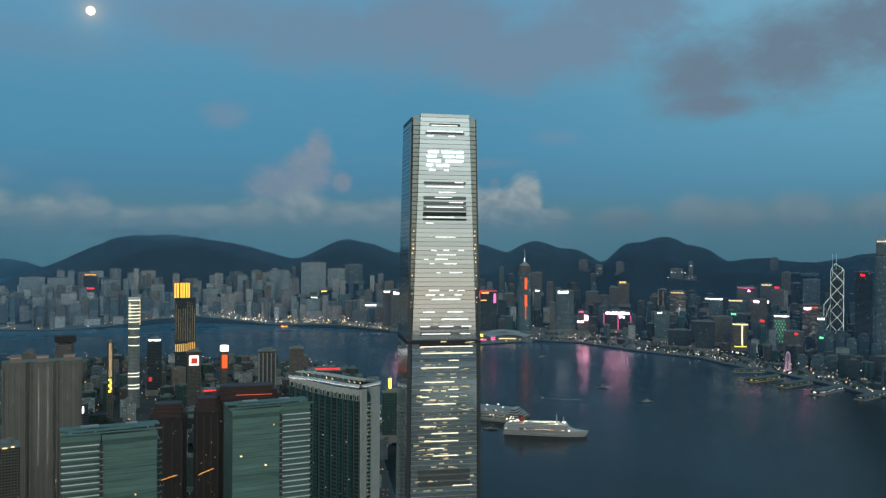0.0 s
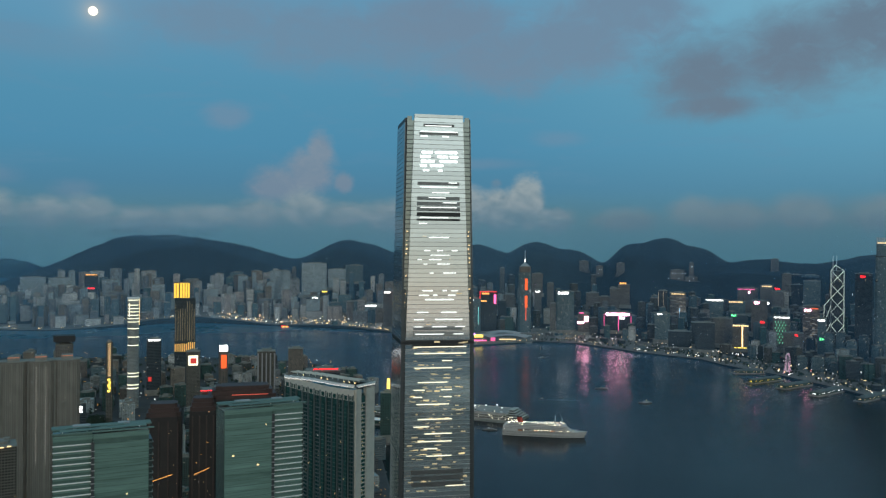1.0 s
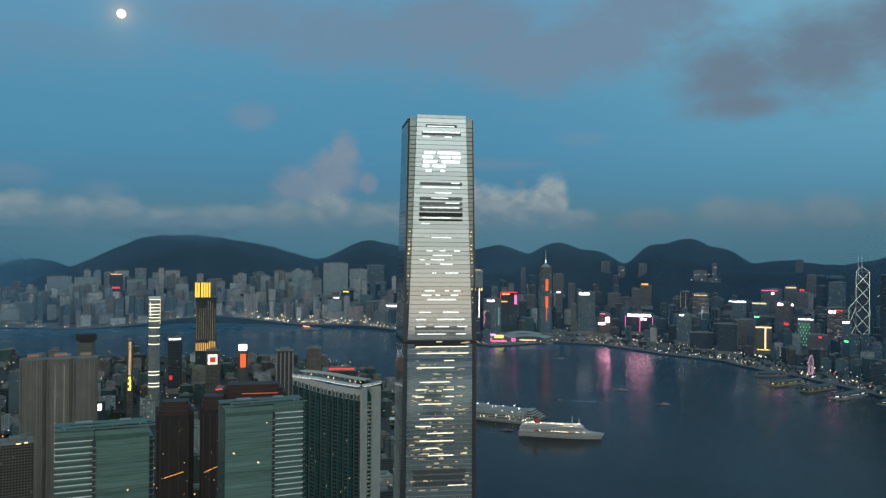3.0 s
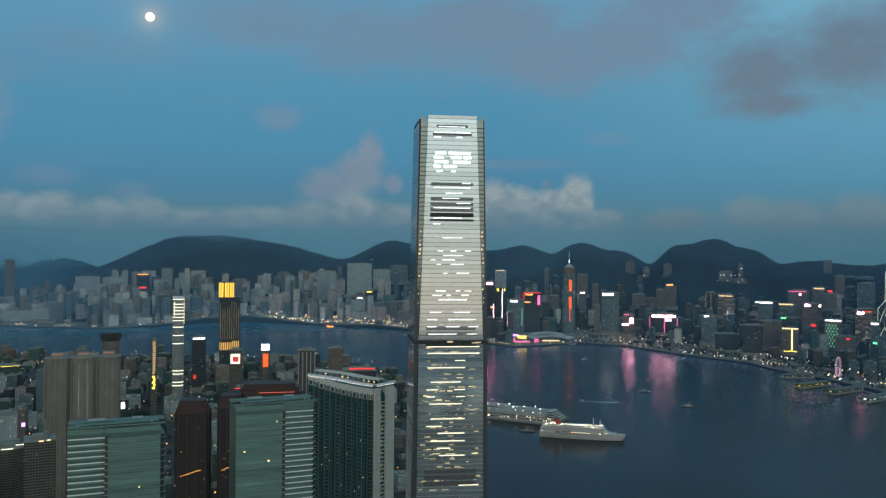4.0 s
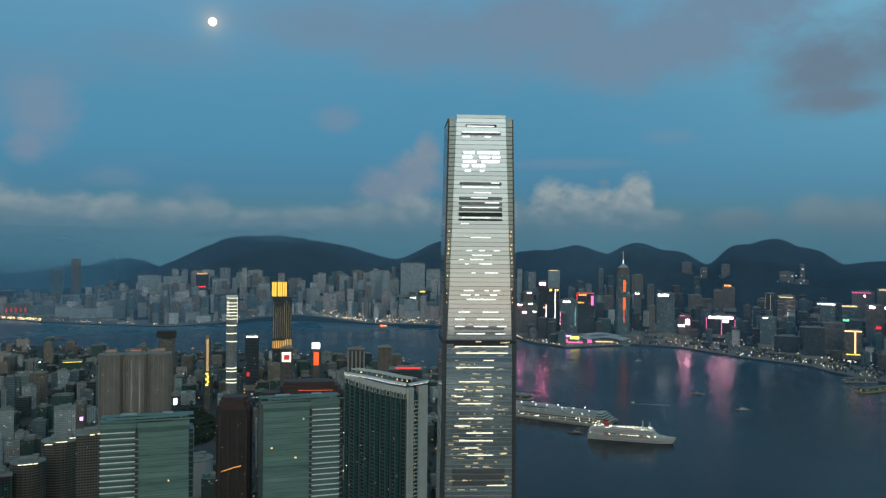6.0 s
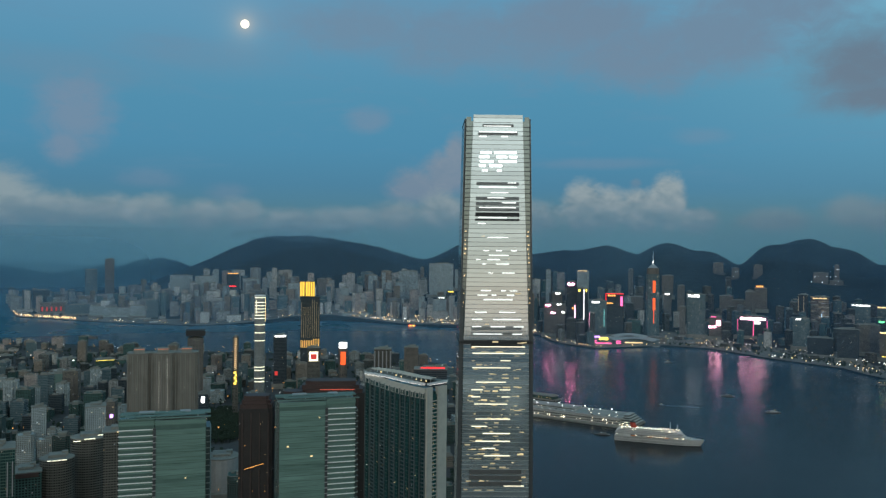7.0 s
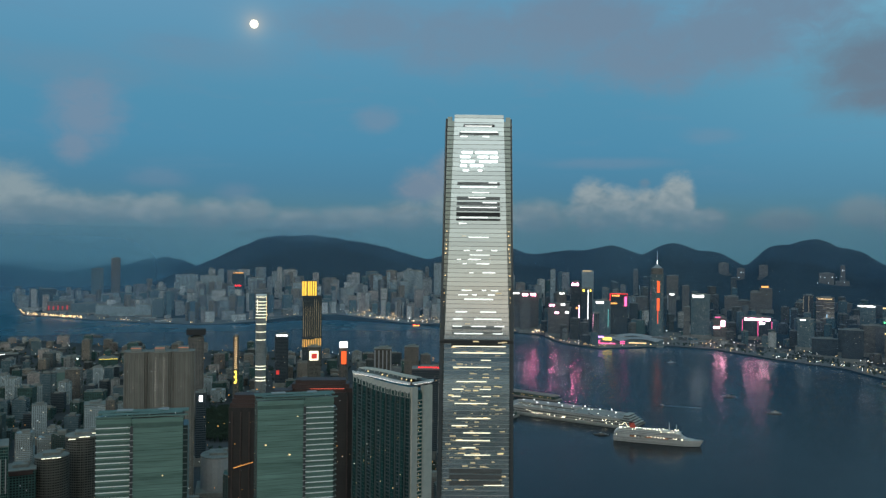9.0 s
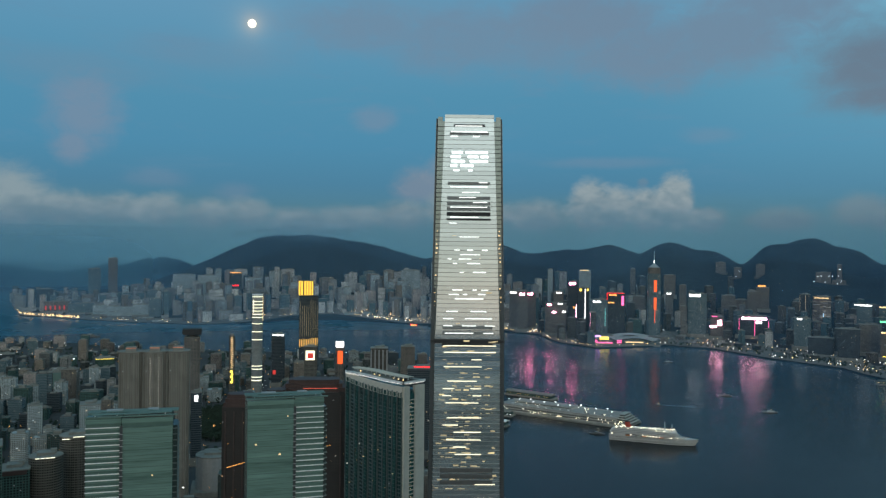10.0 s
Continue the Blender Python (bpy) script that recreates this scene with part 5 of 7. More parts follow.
sign(L, G_RED, 45.6, 10.5, 0.0, 158.1, "red lit sign")
sign(L, G_YELLOW, 21.0, 17.5, -3.5, 116.0, "yellow lit sign")
sign(L, G_AMBER, 59.6, 5.3, 0.0, 233.5, "amber roof lights")
L = landmark("apartment_tower", -1850, 4118, 96.7, 40, 204, PALE, "block", "pale hillside slab on the far shore", "tower")
L = landmark("apartment_tower", -1286, 4010, 47.3, 38, 133, PALE, "block", "pale tower on the far shore", "tower")
L = landmark("apartment_tower", -1236, 4010, 45.6, 36, 162, PALE, "block", "pale tower on the far shore", "tower")
L = landmark("apartment_tower", -1187, 4059, 42.5, 34, 138, PALE, "block", "pale tower on the far shore", "tower")
L = landmark("apartment_tower", -1082, 4108, 78.8, 40, 151, PALE, "block", "pale slab on the far shore", "tower")
L = landmark("apartment_tower", -1076, 4308, 22.4, 18, 245, PALE, "block", "slim tower on the far shore", "tower")
L = landmark("apartment_tower", -893, 4156, 112.2, 40, 261, PALE, "block", "dark hillside slab on the far shore", "tower")
L = landmark("apartment_tower", -926, 4056, 47.8, 38, 200, PALE, "block", "pale tower on the far shore", "tower")
L = landmark("apartment_tower", -1519, 3913, 34.3, 27, 131, PALE, "block", "pale tower on the far shore", "tower")
L = landmark("apartment_tower", -682, 4053, 138.0, 40, 309, PALE, "block", "broad pale slab on the far shore", "tower")
L = landmark("apartment_tower", -560, 4101, 97.6, 40, 275, PALE, "block", "pale slab on the far shore", "tower")
L = landmark("apartment_tower", -471, 4200, 101.3, 40, 295, GLASSY, "block", "grey slab on the far shore", "tower")
L = landmark("apartment_tower", -625, 3702, 41.1, 33, 142, PALE, "block", "white tower on the far shore", "tower")
sign(L, G_WHITE, 34.0, 9.9, -0.7, 130.7, "lit white sign")
L = landmark("apartment_tower", -584, 3752, 44.5, 36, 168, OFFICE, "block", "dark tower on the far shore", "tower")
sign(L, G_YELLOW, 34.4, 8.6, 2.2, 162.3, "yellow lit sign")
L = landmark("apartment_tower", -424, 3650, 98.1, 40, 121, GLASSY, "block", "dark glass block on the far shore", "tower")
L = landmark("apartment_tower", -829, 4005, 33.4, 27, 263, PALE, "block", "pale slab on the far shore", "tower")
L = landmark("office_tower", -222, 3282, 38.5, 29, 196, GREYFLAT, "block", "office block with a white sign", "tower")
sign(L, G_WHITE, 33, 11.5, -1.2, 185.6, "lit white sign")
L = landmark("office_tower", -176, 3229, 48, 37, 199, GREYFLAT, "block", "office block with a pink sign", "tower")
sign(L, G_PINKW, 30, 17.5, -1.2, 182.4, "lit white sign")
L = landmark("office_tower", -313, 3598, 94.2, 40, 111, PALE, "block", "low broad block with a white roof band", "tower")
sign(L, G_WHITE, 91.4, 11.1, 0.0, 100.9, "white roof band")
L = landmark("office_tower", -2961, 4231, 72.7, 40, 240, GLASSY, "block", "dark tower far along the shore", "tower")
L = landmark("office_tower", -2901, 4343, 56.8, 40, 307, BROWN, "block", "very tall dark tower far along the shore", "tower")
L = landmark("apartment_block", -2478, 3506, 69.9, 22, 65, PALE, "block", "long white residential block at the water's edge", "apartment block")
L = landmark("apartment_block", -2401, 3520, 78.2, 22, 60, PALE, "block", "long white residential block at the water's edge", "apartment block")
L = landmark("apartment_block", -2330, 3533, 57.6, 22, 58, PALE, "block", "long white residential block at the water's edge", "apartment block")
L = landmark("apartment_block", -2260, 3546, 76.1, 22, 71, PALE, "block", "long white residential block at the water's edge", "apartment block")
L = landmark("apartment_block", -2635, 3579, 130.4, 25, 67, GLASSY, "block", "teal-netted block at the water's edge", "apartment block")
L = landmark("apartment_block", -2827, 3645, 133.2, 25, 70, BROWN, "block", "block lit red at the water's edge", "apartment block")
sign(L, G_REDDIM, 8.6, 38.7, -55.9, 31.6, "red light column")
sign(L, G_REDDIM, 8.6, 33.3, -32.2, 31.8, "red light column")
sign(L, G_REDDIM, 8.6, 38.7, -8.6, 32.1, "red light column")
sign(L, G_REDDIM, 8.6, 33.3, 15.0, 32.3, "red light column")
sign(L, G_REDDIM, 8.6, 38.7, 38.7, 32.5, "red light column")
sign(L, G_REDDIM, 8.6, 33.3, 62.3, 32.8, "red light column")
L = landmark("apartment_block", -3020, 3813, 91.8, 30, 128, OFFICE, "block", "dark block near the point", "apartment block")
L = landmark("office_tower", -1634, 3765, 59.7, 40, 49, OFFICE, "block", "dark block with a bright white sign at the far quay", "tower")
sign(L, G_WHITE, 49.7, 19.9, 0.0, 29.2, "lit white sign")
L = landmark("quay_block", -738, 3469, 51.2, 18, 20, BROWN, "block", "small quay block with a red and yellow light board", "block")
sign(L, G_RED, 42.7, 22.8, 0.0, 0.4, "red light board")
sign(L, G_YELLOW, 34, 15, 0.0, 0.4, "amber characters too far to read")
L = landmark("apartment_tower", -1109, 4163, 53.8, 40, 230, PALE, "block", "slender pale tower among the hillside flats", "tower")

# this side of the harbour
L = landmark("sign_tower", -584, 756, 18, 16, 136, OFFICE, "block", "slim dark block with an upright white sign", "tower")
sign(L, G_WHITE, 6.5, 17, 0, 124, "upright lit white sign")
L = landmark("apartment_tower", -785, 1147, 34, 30, 186, GREYFLAT, "notch", "grey tower under a dark overhanging roof box", "tower")
mesh_ob("roof_box", *box(42, 36, 13, 0, 0, 186), BLACK, L, "dark overhanging roof box")
for x in (-13, 13):
    mesh_ob("roof_leg", *box(3, 24, 6, x, 0, 180), CONCRETE, L)
L = landmark("office_tower", -733, 1553, 36.0, 29, 153, OFFICE, "block", "dark tower with a white roof light and red base", "tower")
sign(L, G_WHITE, 29.5, 4.1, 0.0, 149.2, "white roof light")
sign(L, G_REDDIM, 9.8, 18.0, -9.8, 48.4, "red lit panel")
L = landmark("office_block", -557, 1301, 30.4, 24, 154, DUSKY, "block", "pale block carrying a framed white and red billboard", "block")
sign(L, G_BAND, 24.6, 36.2, -0.7, 131.3, "glowing white billboard")
sign(L, G_REDDIM, 15.9, 20.3, -0.0, 130.5, "red picture on the billboard")
L = landmark("sign_tower", -513, 1400, 22.9, 16, 153, BROWN, "round", "round red-lit tower with a white sign on top", "tower")
sign(L, G_WHITE, 22.9, 23.3, 0.0, 147.2, "lit white sign")
sign(L, G_ORANGE, 15.2, 52.0, 0.8, 114.8, "red lit wall")
L = landmark("office_block", -399, 1349, 42, 37, 150, DUSKY, "block", "grey block of pale columns", "block")
for x in (-19, -9.5, 0, 9.5, 19):
    sign(L, STEEL, 3.2, 120, x, 84, "pale full-height column")
L = landmark("office_tower", -338, 1398, 35.0, 28, 150, BROWN, "block", "dark brown tower with lit windows", "tower")
L = landmark("office_block", -816, 1204, 9.6, 18, 125, PALE, "block", "pale low block among the city blocks", "block")
L = landmark("office_block", -204, 898, 60, 40, 172, OFFICE, "block", "dark block with a red-lit roof edge", "block")
sign(L, G_RED, 44, 2.4, 4, 173.5, "red light along the roof")
L = landmark("office_block", -293, 548, 63.5, 35, 196, RUST, "block", "brown roofed block with a red light line", "block")
sign(L, G_RED, 43.8, 1.3, -12.0, 195.2, "red light along the roof")
L = landmark("office_block", -1767, 1804, 75.3, 40, 35, OFFICE, "block", "black office block among the city blocks", "block")
sign(L, G_WHITE, 21.0, 1.9, -9.3, 33.8, "roof lights")
L = landmark("office_tower", -1798, 2002, 33.1, 27, 56, GLASSY, "block", "slim dark tower near the shore", "tower")
L = landmark("office_block", -1362, 1269, 27.8, 22, 62, PALE, "block", "pale stepped block among the city blocks", "block")
L = landmark("office_block", -1151, 1104, 22.6, 18, 70, PALE, "block", "white windowless block among the city blocks", "block")
L = landmark("office_block", -954, 836, 26.3, 21, 84, PALE, "block", "pale grey block among the city blocks", "block")
L = landmark("apartment_tower", -1187, 1403, 24.1, 19, 69, PALE, "block", "white apartment tower among the city blocks", "tower")
L = landmark("office_tower", -1186, 1454, 23.1, 19, 60, GLASSY, "block", "teal glass tower among the city blocks", "tower")
L = landmark("office_tower", -1194, 1503, 15.8, 18, 56, OFFICE, "block", "dark slim tower among the city blocks", "tower")
L = landmark("office_block", -1281, 1385, 37.7, 30, 56, TEAL, "block", "block wrapped in green netting", "block")
L = landmark("hotel_block", -792, 764, 35.0, 40, 106, PALE, "block", "white block with a violet sign", "block")
sign(L, G_VIOLET, 5.5, 6.2, 26.4, 86.0, "violet round sign")
L = landmark("apartment_tower", -546, 352, 44.9, 38, 153, DUSKY, "round", "curved dark apartment tower with a golden roof light", "tower")
sign(L, G_BAND, 8.2, 1.2, -14.0, 149.6, "golden roof light")
sign(L, G_BAND, 12.5, 1.2, 0.4, 151.6, "golden roof light")
sign(L, G_BAND, 8.6, 1.2, 13.3, 155.6, "golden roof light")
L = landmark("apartment_tower", -555, 299, 38.4, 36, 139, DUSKY, "round", "dark apartment tower with a golden roof light", "tower")
sign(L, G_BAND, 21.9, 1.2, -0.2, 137.4, "golden roof light")
L = landmark("apartment_tower", -565, 196, 47.7, 36, 175, NETTED, "block", "green-netted tower with pale vertical lines", "tower")
sign(L, STEEL, 1.2, 37.0, 0.0, 140.6, "pale scaffold line")
sign(L, STEEL, 1.2, 37.0, 8.6, 140.7, "pale scaffold line")
sign(L, STEEL, 1.2, 37.0, 16.5, 140.7, "pale scaffold line")
sign(L, STEEL, 1.2, 37.0, 21.4, 140.8, "pale scaffold line")
L = landmark("office_block", -578, 274, 33.2, 36, 130, OLD, "block", "block with a rust-red roof", "block")
sign(L, RUST, 29.1, 4.9, -1.3, 125.1, "rust-red roof band")
L = landmark("bus_terminus", -589, 641, 45.9, 30, 48, OLD, "block", "low glazed terminus lit bright white", "station")
sign(L, G_BAND, 20.4, 4.3, -9.4, 38.2, "bright white glazed front")
sign(L, G_BAND, 15.3, 4.3, 11.1, 41.7, "bright white glazed front")
sign(L, G_BAND, 37.4, 2.6, 0.9, 31.4, "white lit canopy edge")
sign(L, G_AMBER, 34.0, 2.6, -17.9, 22.8, "amber lamps along the forecourt")
L = landmark("apartment_tower", -477, 300, 32.1, 34, 176, DUSKY, "block", "dark apartment tower with lamps on its roof", "tower")
sign(L, G_WARM, 4.9, 1.9, 1.2, 174.0, "roof lamp")
sign(L, G_WARM, 3.7, 1.9, 8.6, 174.6, "roof lamp")
L = landmark("pier_block", -93, 1045, 31.7, 22, 106, OLD, "block", "low pier block with a yellow upright sign", "block")
sign(L, G_YELLOW, 5.7, 20.4, 0.0, 122.3, "yellow upright sign")
L = landmark("hall", -487, 617, 53.5, 60, 66, GREY, "round", "low pale hall with a rounded roof", "hall")
L = landmark("station_block", -1770, 1702, 71.3, 40, 19, WARM, "block", "broad station block with warm lit windows", "station")
sign(L, G_WARM, 65.4, 4.8, 0.0, 3.6, "row of warm lights")
sign(L, G_AMBER, 35.7, 5.9, 11.9, -18.3, "row of amber lights")
L = landmark("office_block", -1328, 1682, 54.9, 40, 52, OLD, "block", "low quayside block with a golden sign", "block")
sign(L, G_YELLOW, 51.4, 1.7, 0.0, 49.0, "golden lit sign")
L = landmark("office_block", -1528, 1797, 54.5, 40, 35, OLD, "block", "low quayside block with white lamps", "block")
sign(L, G_WHITE, 9.7, 3.6, 0.6, 27.4, "white lamp")
sign(L, G_WHITE, 6.1, 3.6, 18.8, 27.0, "white lamp")


def pyramid_tower():
    """The tall triangular-crowned tower behind the convention hall, with a mast and two orange neon bars."""
    a, r = where(398, 3027)
    t = thing("office_tower", 398, 3027, 4, -a, "tall tower with a pyramid crown, a mast and orange neon bars", "tower")
    p = [(-28, -14), (-20, -24), (20, -24), (28, -14), (6, 24), (-6, 24)]
    mesh_ob("wall", *prism(p, 0, 286), GLASSY, t)
    mesh_ob("crown_band", *prism([(x * .92, y * .92) for x, y in p], 286, 312), GREYFLAT, t, "pale band under the crown")
    mesh_ob("pyramid", *prism([(x * .8, y * .8) for x, y in p], 312, 330, .12), STEEL, t, "metal pyramid roof")
    mesh_ob("mast", *prism(ring(8, 1.6), 324, 384, .3), WHITE, t, "lit white mast")
    mesh_ob("mast_light", *box(2.6, 2.6, 14, 0, 0, 330), G_WHITE, t)
    for z, h in ((208, 50), (132, 52)):
        mesh_ob("neon_bar", *box(11, 1, h, 6, -24.8, z), G_ORANGE, t, "orange neon bar")
    mesh_ob("neon_line", *box(3, 1, 54, 5, -24.8, 76), G_ORANGE, t)
    TAKEN.append((398, 3027, 45))


G_BRACE = glow("soft_white_brace_light", (.88, 1, .84), 1.1)
PALEBAR = material("pale_metal_brace", (.5, .55, .55), .45, .3, vary=.1, scale=.4)


def braced_tower():
    """The prism tower with white diagonal bracing and two masts."""
    x, y = 1463, 2380
    a, r = where(x, y)
    t = thing("office_tower", x, y, 4, -a + 8, "dark glass prism tower outlined with white diagonal bracing", "tower")
    w, H = 43.0, 318.0
    s = w / 2
    c = (0, 0)
    corners = [(-s, -s), (s, -s), (s, s), (-s, s)]
    heights = (318, H + 20, 300, 280)     # each quadrant stops at its own height
    for i in range(4):
        p, q = corners[i], corners[(i + 1) % 4]
        vs = [(*p, 0), (*q, 0), (0, 0, 0), (*p, heights[i] - 40), (*q, heights[i] - 40), (0, 0, heights[i])]
        mesh_ob("prism", vs, [(2, 1, 0), (3, 4, 5), (0, 1, 4, 3), (1, 2, 5, 4), (2, 0, 3, 5)], OFFICE, t, "dark blue glass quadrant")

    def bar(p, q, lit):
        p, q = Vector(p), Vector(q)
        d = q - p
        e = mesh_ob("brace", *box(.9, .9, d.length), G_BRACE if lit else PALEBAR, t, "white lit brace" if lit else "pale unlit brace")
        e.matrix_basis = Matrix.Translation(p) @ d.to_track_quat("Z", "Y").to_matrix().to_4x4()
    f = -s - .8
    for k in range(5):
        z0, z1 = 68 + k * 50, 118 + k * 50
        bar((-s, f, z0), (s, f, z1), True), bar((s, f, z0), (-s, f, z1), True)
        bar((-s, f, z0), (-s, f, z1), k > 2), bar((s, f, z0), (s, f, z1), True)
    bar((-s, f, 318), (s, f, 318), False)
    bar((-s, f, 318), (-s * .3, f, 338), True), bar((-s * .3, f, 338), (s, f, 318), True)
    # the shorter quadrant stands out beside the shaft
    mesh_ob("wing", *prism([(-s - 22, -s + 4), (-s, -s + 4), (-s, s - 4), (-s - 22, s - 4)], 0, 190), OFFICE, t, "lower dark glass quadrant")
    g = -s + 3
    for z0, z1 in ((76, 126), (126, 190)):
        bar((-s - 22, g, z0), (-s, g, z1), True), bar((-s, g, z0), (-s - 22, g, z1), False)
        bar((-s - 22, g, z0), (-s - 22, g, z1), True)
    bar((-s - 22, g, 190), (-s, g, 216), True)
    for sx in (-6, 6):
        mesh_ob("mast", *prism(ring(8, .9), H - 30, 372, .5), WHITE, t, "white mast").matrix_basis = Matrix.Translation((sx - 6, 0, 0))
    mesh_ob("base_block", *box(58, 54, 18), CONCRETE, t)
    TAKEN.append((x, y, 55))


def crowned_tower():
    """The tall finance tower at the water with a crown of fins."""
    x, y = 1464, 2062
    a, r = where(x, y)
    t = thing("office_tower", x, y, 4, -a, "very tall grey glass tower with a lit crown of fins", "tower")
    for z0, z1, w in ((0, 180, 62), (180, 290, 58), (290, 370, 54), (370, 412, 49)):
        mesh_ob("shaft", *prism(plan("notch", w, w), z0, z1), GLASSY, t)
    for i in range(9):
        for sy in (-1, 1):
            mesh_ob("crown_fin", *box(2, 2, 22, -22 + i * 5.5, sy * 22.5, 412), STEEL, t)
    mesh_ob("crown_light", *box(42, 40, 4, 0, 0, 414), G_WARM, t, "warm crown light")
    for z in (180, 290, 370):
        mesh_ob("belt", *box(63 - z / 30, 63 - z / 30, 3, 0, 0, z), BLACK, t)
    TAKEN.append((x, y, 60))


HALLROOF = material("weathered_aluminium_roof", (.4, .41, .41), .5, .2, vary=.2, scale=.04)


def convention_hall():
    """White winged roof at the end of its own quay."""
    a, r = where(265, 2880)
    t = thing("convention_hall", 265, 2860, 3, -a + 4, "low convention hall with sweeping white winged roofs over lit glass", "hall")
    mesh_ob("quay", *prism(plan("round", 330, 120), -6, 3), CONCRETE, t, "rounded concrete quay")
    mesh_ob("hall", *box(250, 66, 22, 18, 10, 3), GLASSY, t, "glass hall walls")
    mesh_ob("annexe", *box(90, 60, 30, 130, 30, 3), GREYFLAT, t, "grey hall annexe")
    for k, (w, d, z, x, y, tilt) in enumerate(((210, 74, 25, 42, -2, 5), (150, 60, 36, 26, 16, 4.5), (120, 56, 24, -62, 4, 4))):
        vs, fs, n, m = [], [], 17, 7
        for j in range(m):
            for i in range(n):
                u, v = i / (n - 1) * 2 - 1, j / (m - 1) * 2 - 1
                ww = w / 2 * (1 - .35 * v * v)
                vs.append((x + u * ww, y + v * d / 2, z + tilt * 2.0 * (1 - u * u) - 5 * v * v))
        vs += [(p[0], p[1], p[2] - 1.5) for p in vs]
        o = n * m
        for j in range(m - 1):
            for i in range(n - 1):
                q = (j * n + i, j * n + i + 1, (j + 1) * n + i + 1, (j + 1) * n + i)
                fs += [q, tuple(o + e for e in q[::-1])]
        mesh_ob("roof_wing", vs, fs, HALLROOF, t, "curved white roof wing", smooth=True)
    for x, z, w, h, mat, lab in ((-112, 30, 34, 6, G_VIOLET, "violet and white sign"), (-80, 20, 36, 11, G_YELLOW, "yellow lit sign"), (-118, 14, 20, 4, G_PINK, "pink light band"), (-118, 7, 20, 4, G_PINK, "pink light band"),
                                (-78, 5, 60, 4, G_PINK, "pink light band"), (-20, 14, 18, 4, G_PINK, "pink light band"), (-20, 7, 18, 4, G_PINK, "pink light band"), (40, 10, 70, 4, G_WARM, "warm lit glazing")):
        mesh_ob("light_panel", *box(w, 1, h, x, -32, z), mat, t, lab)
    TAKEN.append((265, 2860, 150))


G_AMBERLINE = glow("amber_slot_light", (1, .55, .14), 1.2)


def gold_tower():
    x, y = -712, 1743
    a, r = where(x, y)
    t = thing("hotel_tower", x, y, 4, -a, "dark tower with a golden lit crown and golden vertical lines", "tower")
    mesh_ob("wall", *box(56, 44, 242, 2, 0, 0), OFFICE, t)
    crown = mesh_ob("crown", *box(43, 40, 44, -7, 0, 242), OFFICE, t)
    for i, (cx, w) in enumerate(((-25.5, 5), (-18.5, 6), (-9, 6), (-2, 5), (5, 5), (11.5, 4.5))):
        mesh_ob("crown_panel", *box(w, 1, 42, cx, -20.6, 243), G_GOLD, crown, "golden lit crown panel")
    for i in range(9):
        cx = -23 + i * 6.2
        mesh_ob("gold_line", *box(.5, .6, random.Random(i).choice((90, 104, 110)), cx, -22.4, 122), G_DIM2, t, "thin golden line")
    for i in range(11):
        mesh_ob("gold_slot", *box(1.7, .8, 22, -24 + i * 5.1, -22.6, 92 + (i > 6) * 4), G_AMBERLINE, t, "golden slot of the lit band")
    TAKEN.append((x, y, 55))


SLIM = facade("pale_slim_tower_facade", ((.3, .31, .3), (.29, .3, .29)), (.15, .165, .165), 3.3, 2.4, .6, .5, .01, 1.0)


def banded_tower():
    x, y = -722, 1374
    a, r = where(x, y)
    t = thing("apartment_tower", x, y, 4, -a, "slim pale glass tower with curling white light bands", "tower")
    H = 262
    mesh_ob("wall", *prism(plan("round", 27, 26), 0, H), SLIM, t)
    mesh_ob("core", *box(20, 15, H + 2, 3, 6, 0), GREY, t)
    for i, z in enumerate((258, 246, 238, 230, 222, 214, 206, 190, 170, 150, 84, 76, 56, 48)):
        w = 20 if i % 3 else 24
        band = [(math.cos(q) * 13.8, math.sin(q) * 13.4) for q in [math.pi * (1.12 + .76 * k / 10) for k in range(11)]]
        vs = [(u, v, z + dz) for dz in (0, 1.7) for u, v in band]
        fs = [(k, k + 1, 12 + k, 11 + k) for k in range(10)]
        vs += [(u * .97, v * .97, zz) for u, v, zz in vs]
        fs += [(22 + k + 11, 22 + k + 12, 22 + k + 1, 22 + k) for k in range(10)]
        mesh_ob("light_band", vs, fs, G_BAND, t, "curling white light band")
    mesh_ob("light_line", *box(1.2, .8, 62, 13.2, -3, 198), G_WARM, t, "bright vertical edge")
    mesh_ob("light_line", *box(1.2, .8, 34, -9, -10.5, 218), G_BAND, t, "bright vertical edge")
    mesh_ob("roof_ring", *prism(plan("round", 28, 27), H, H + 3), WHITE, t)
    TAKEN.append((x, y, 35))


def dashed_tower():
    x, y = -692, 1153
    a, r = where(x, y)
    t = thing("office_tower", x, y, 4, -a, "slim dark tower with a ladder of light and a yellow sign", "tower")
    mesh_ob("wall", *box(13, 16, 184), DUSKY, t)
    for i in range(17):
        mesh_ob("light_rung", *box(6, .6, .9, 0, 0, 0), G_WARM, t, "slanting light rung").matrix_basis = pose(0, -8.5, 112 + i * 4.2, 0, -14, 0)
    for i in range(5):
        mesh_ob("yellow_sign", *box(5.5 - i % 2 * 2, .8, 4.2, (i % 2) * 2 - 1, -8.8, 78 + i * 6), G_YELLOW, t, "yellow upright sign of unreadable characters")
    mesh_ob("roof_plant", *box(7, 8, 4, 0, 0, 184), CONCRETE, t)
    TAKEN.append((x, y, 22))


pyramid_tower(), braced_tower(), crowned_tower(), convention_hall(), gold_tower(), banded_tower(), dashed_tower()


# ---------------------------------------------------------------- filling blocks of the city
random.seed(4)
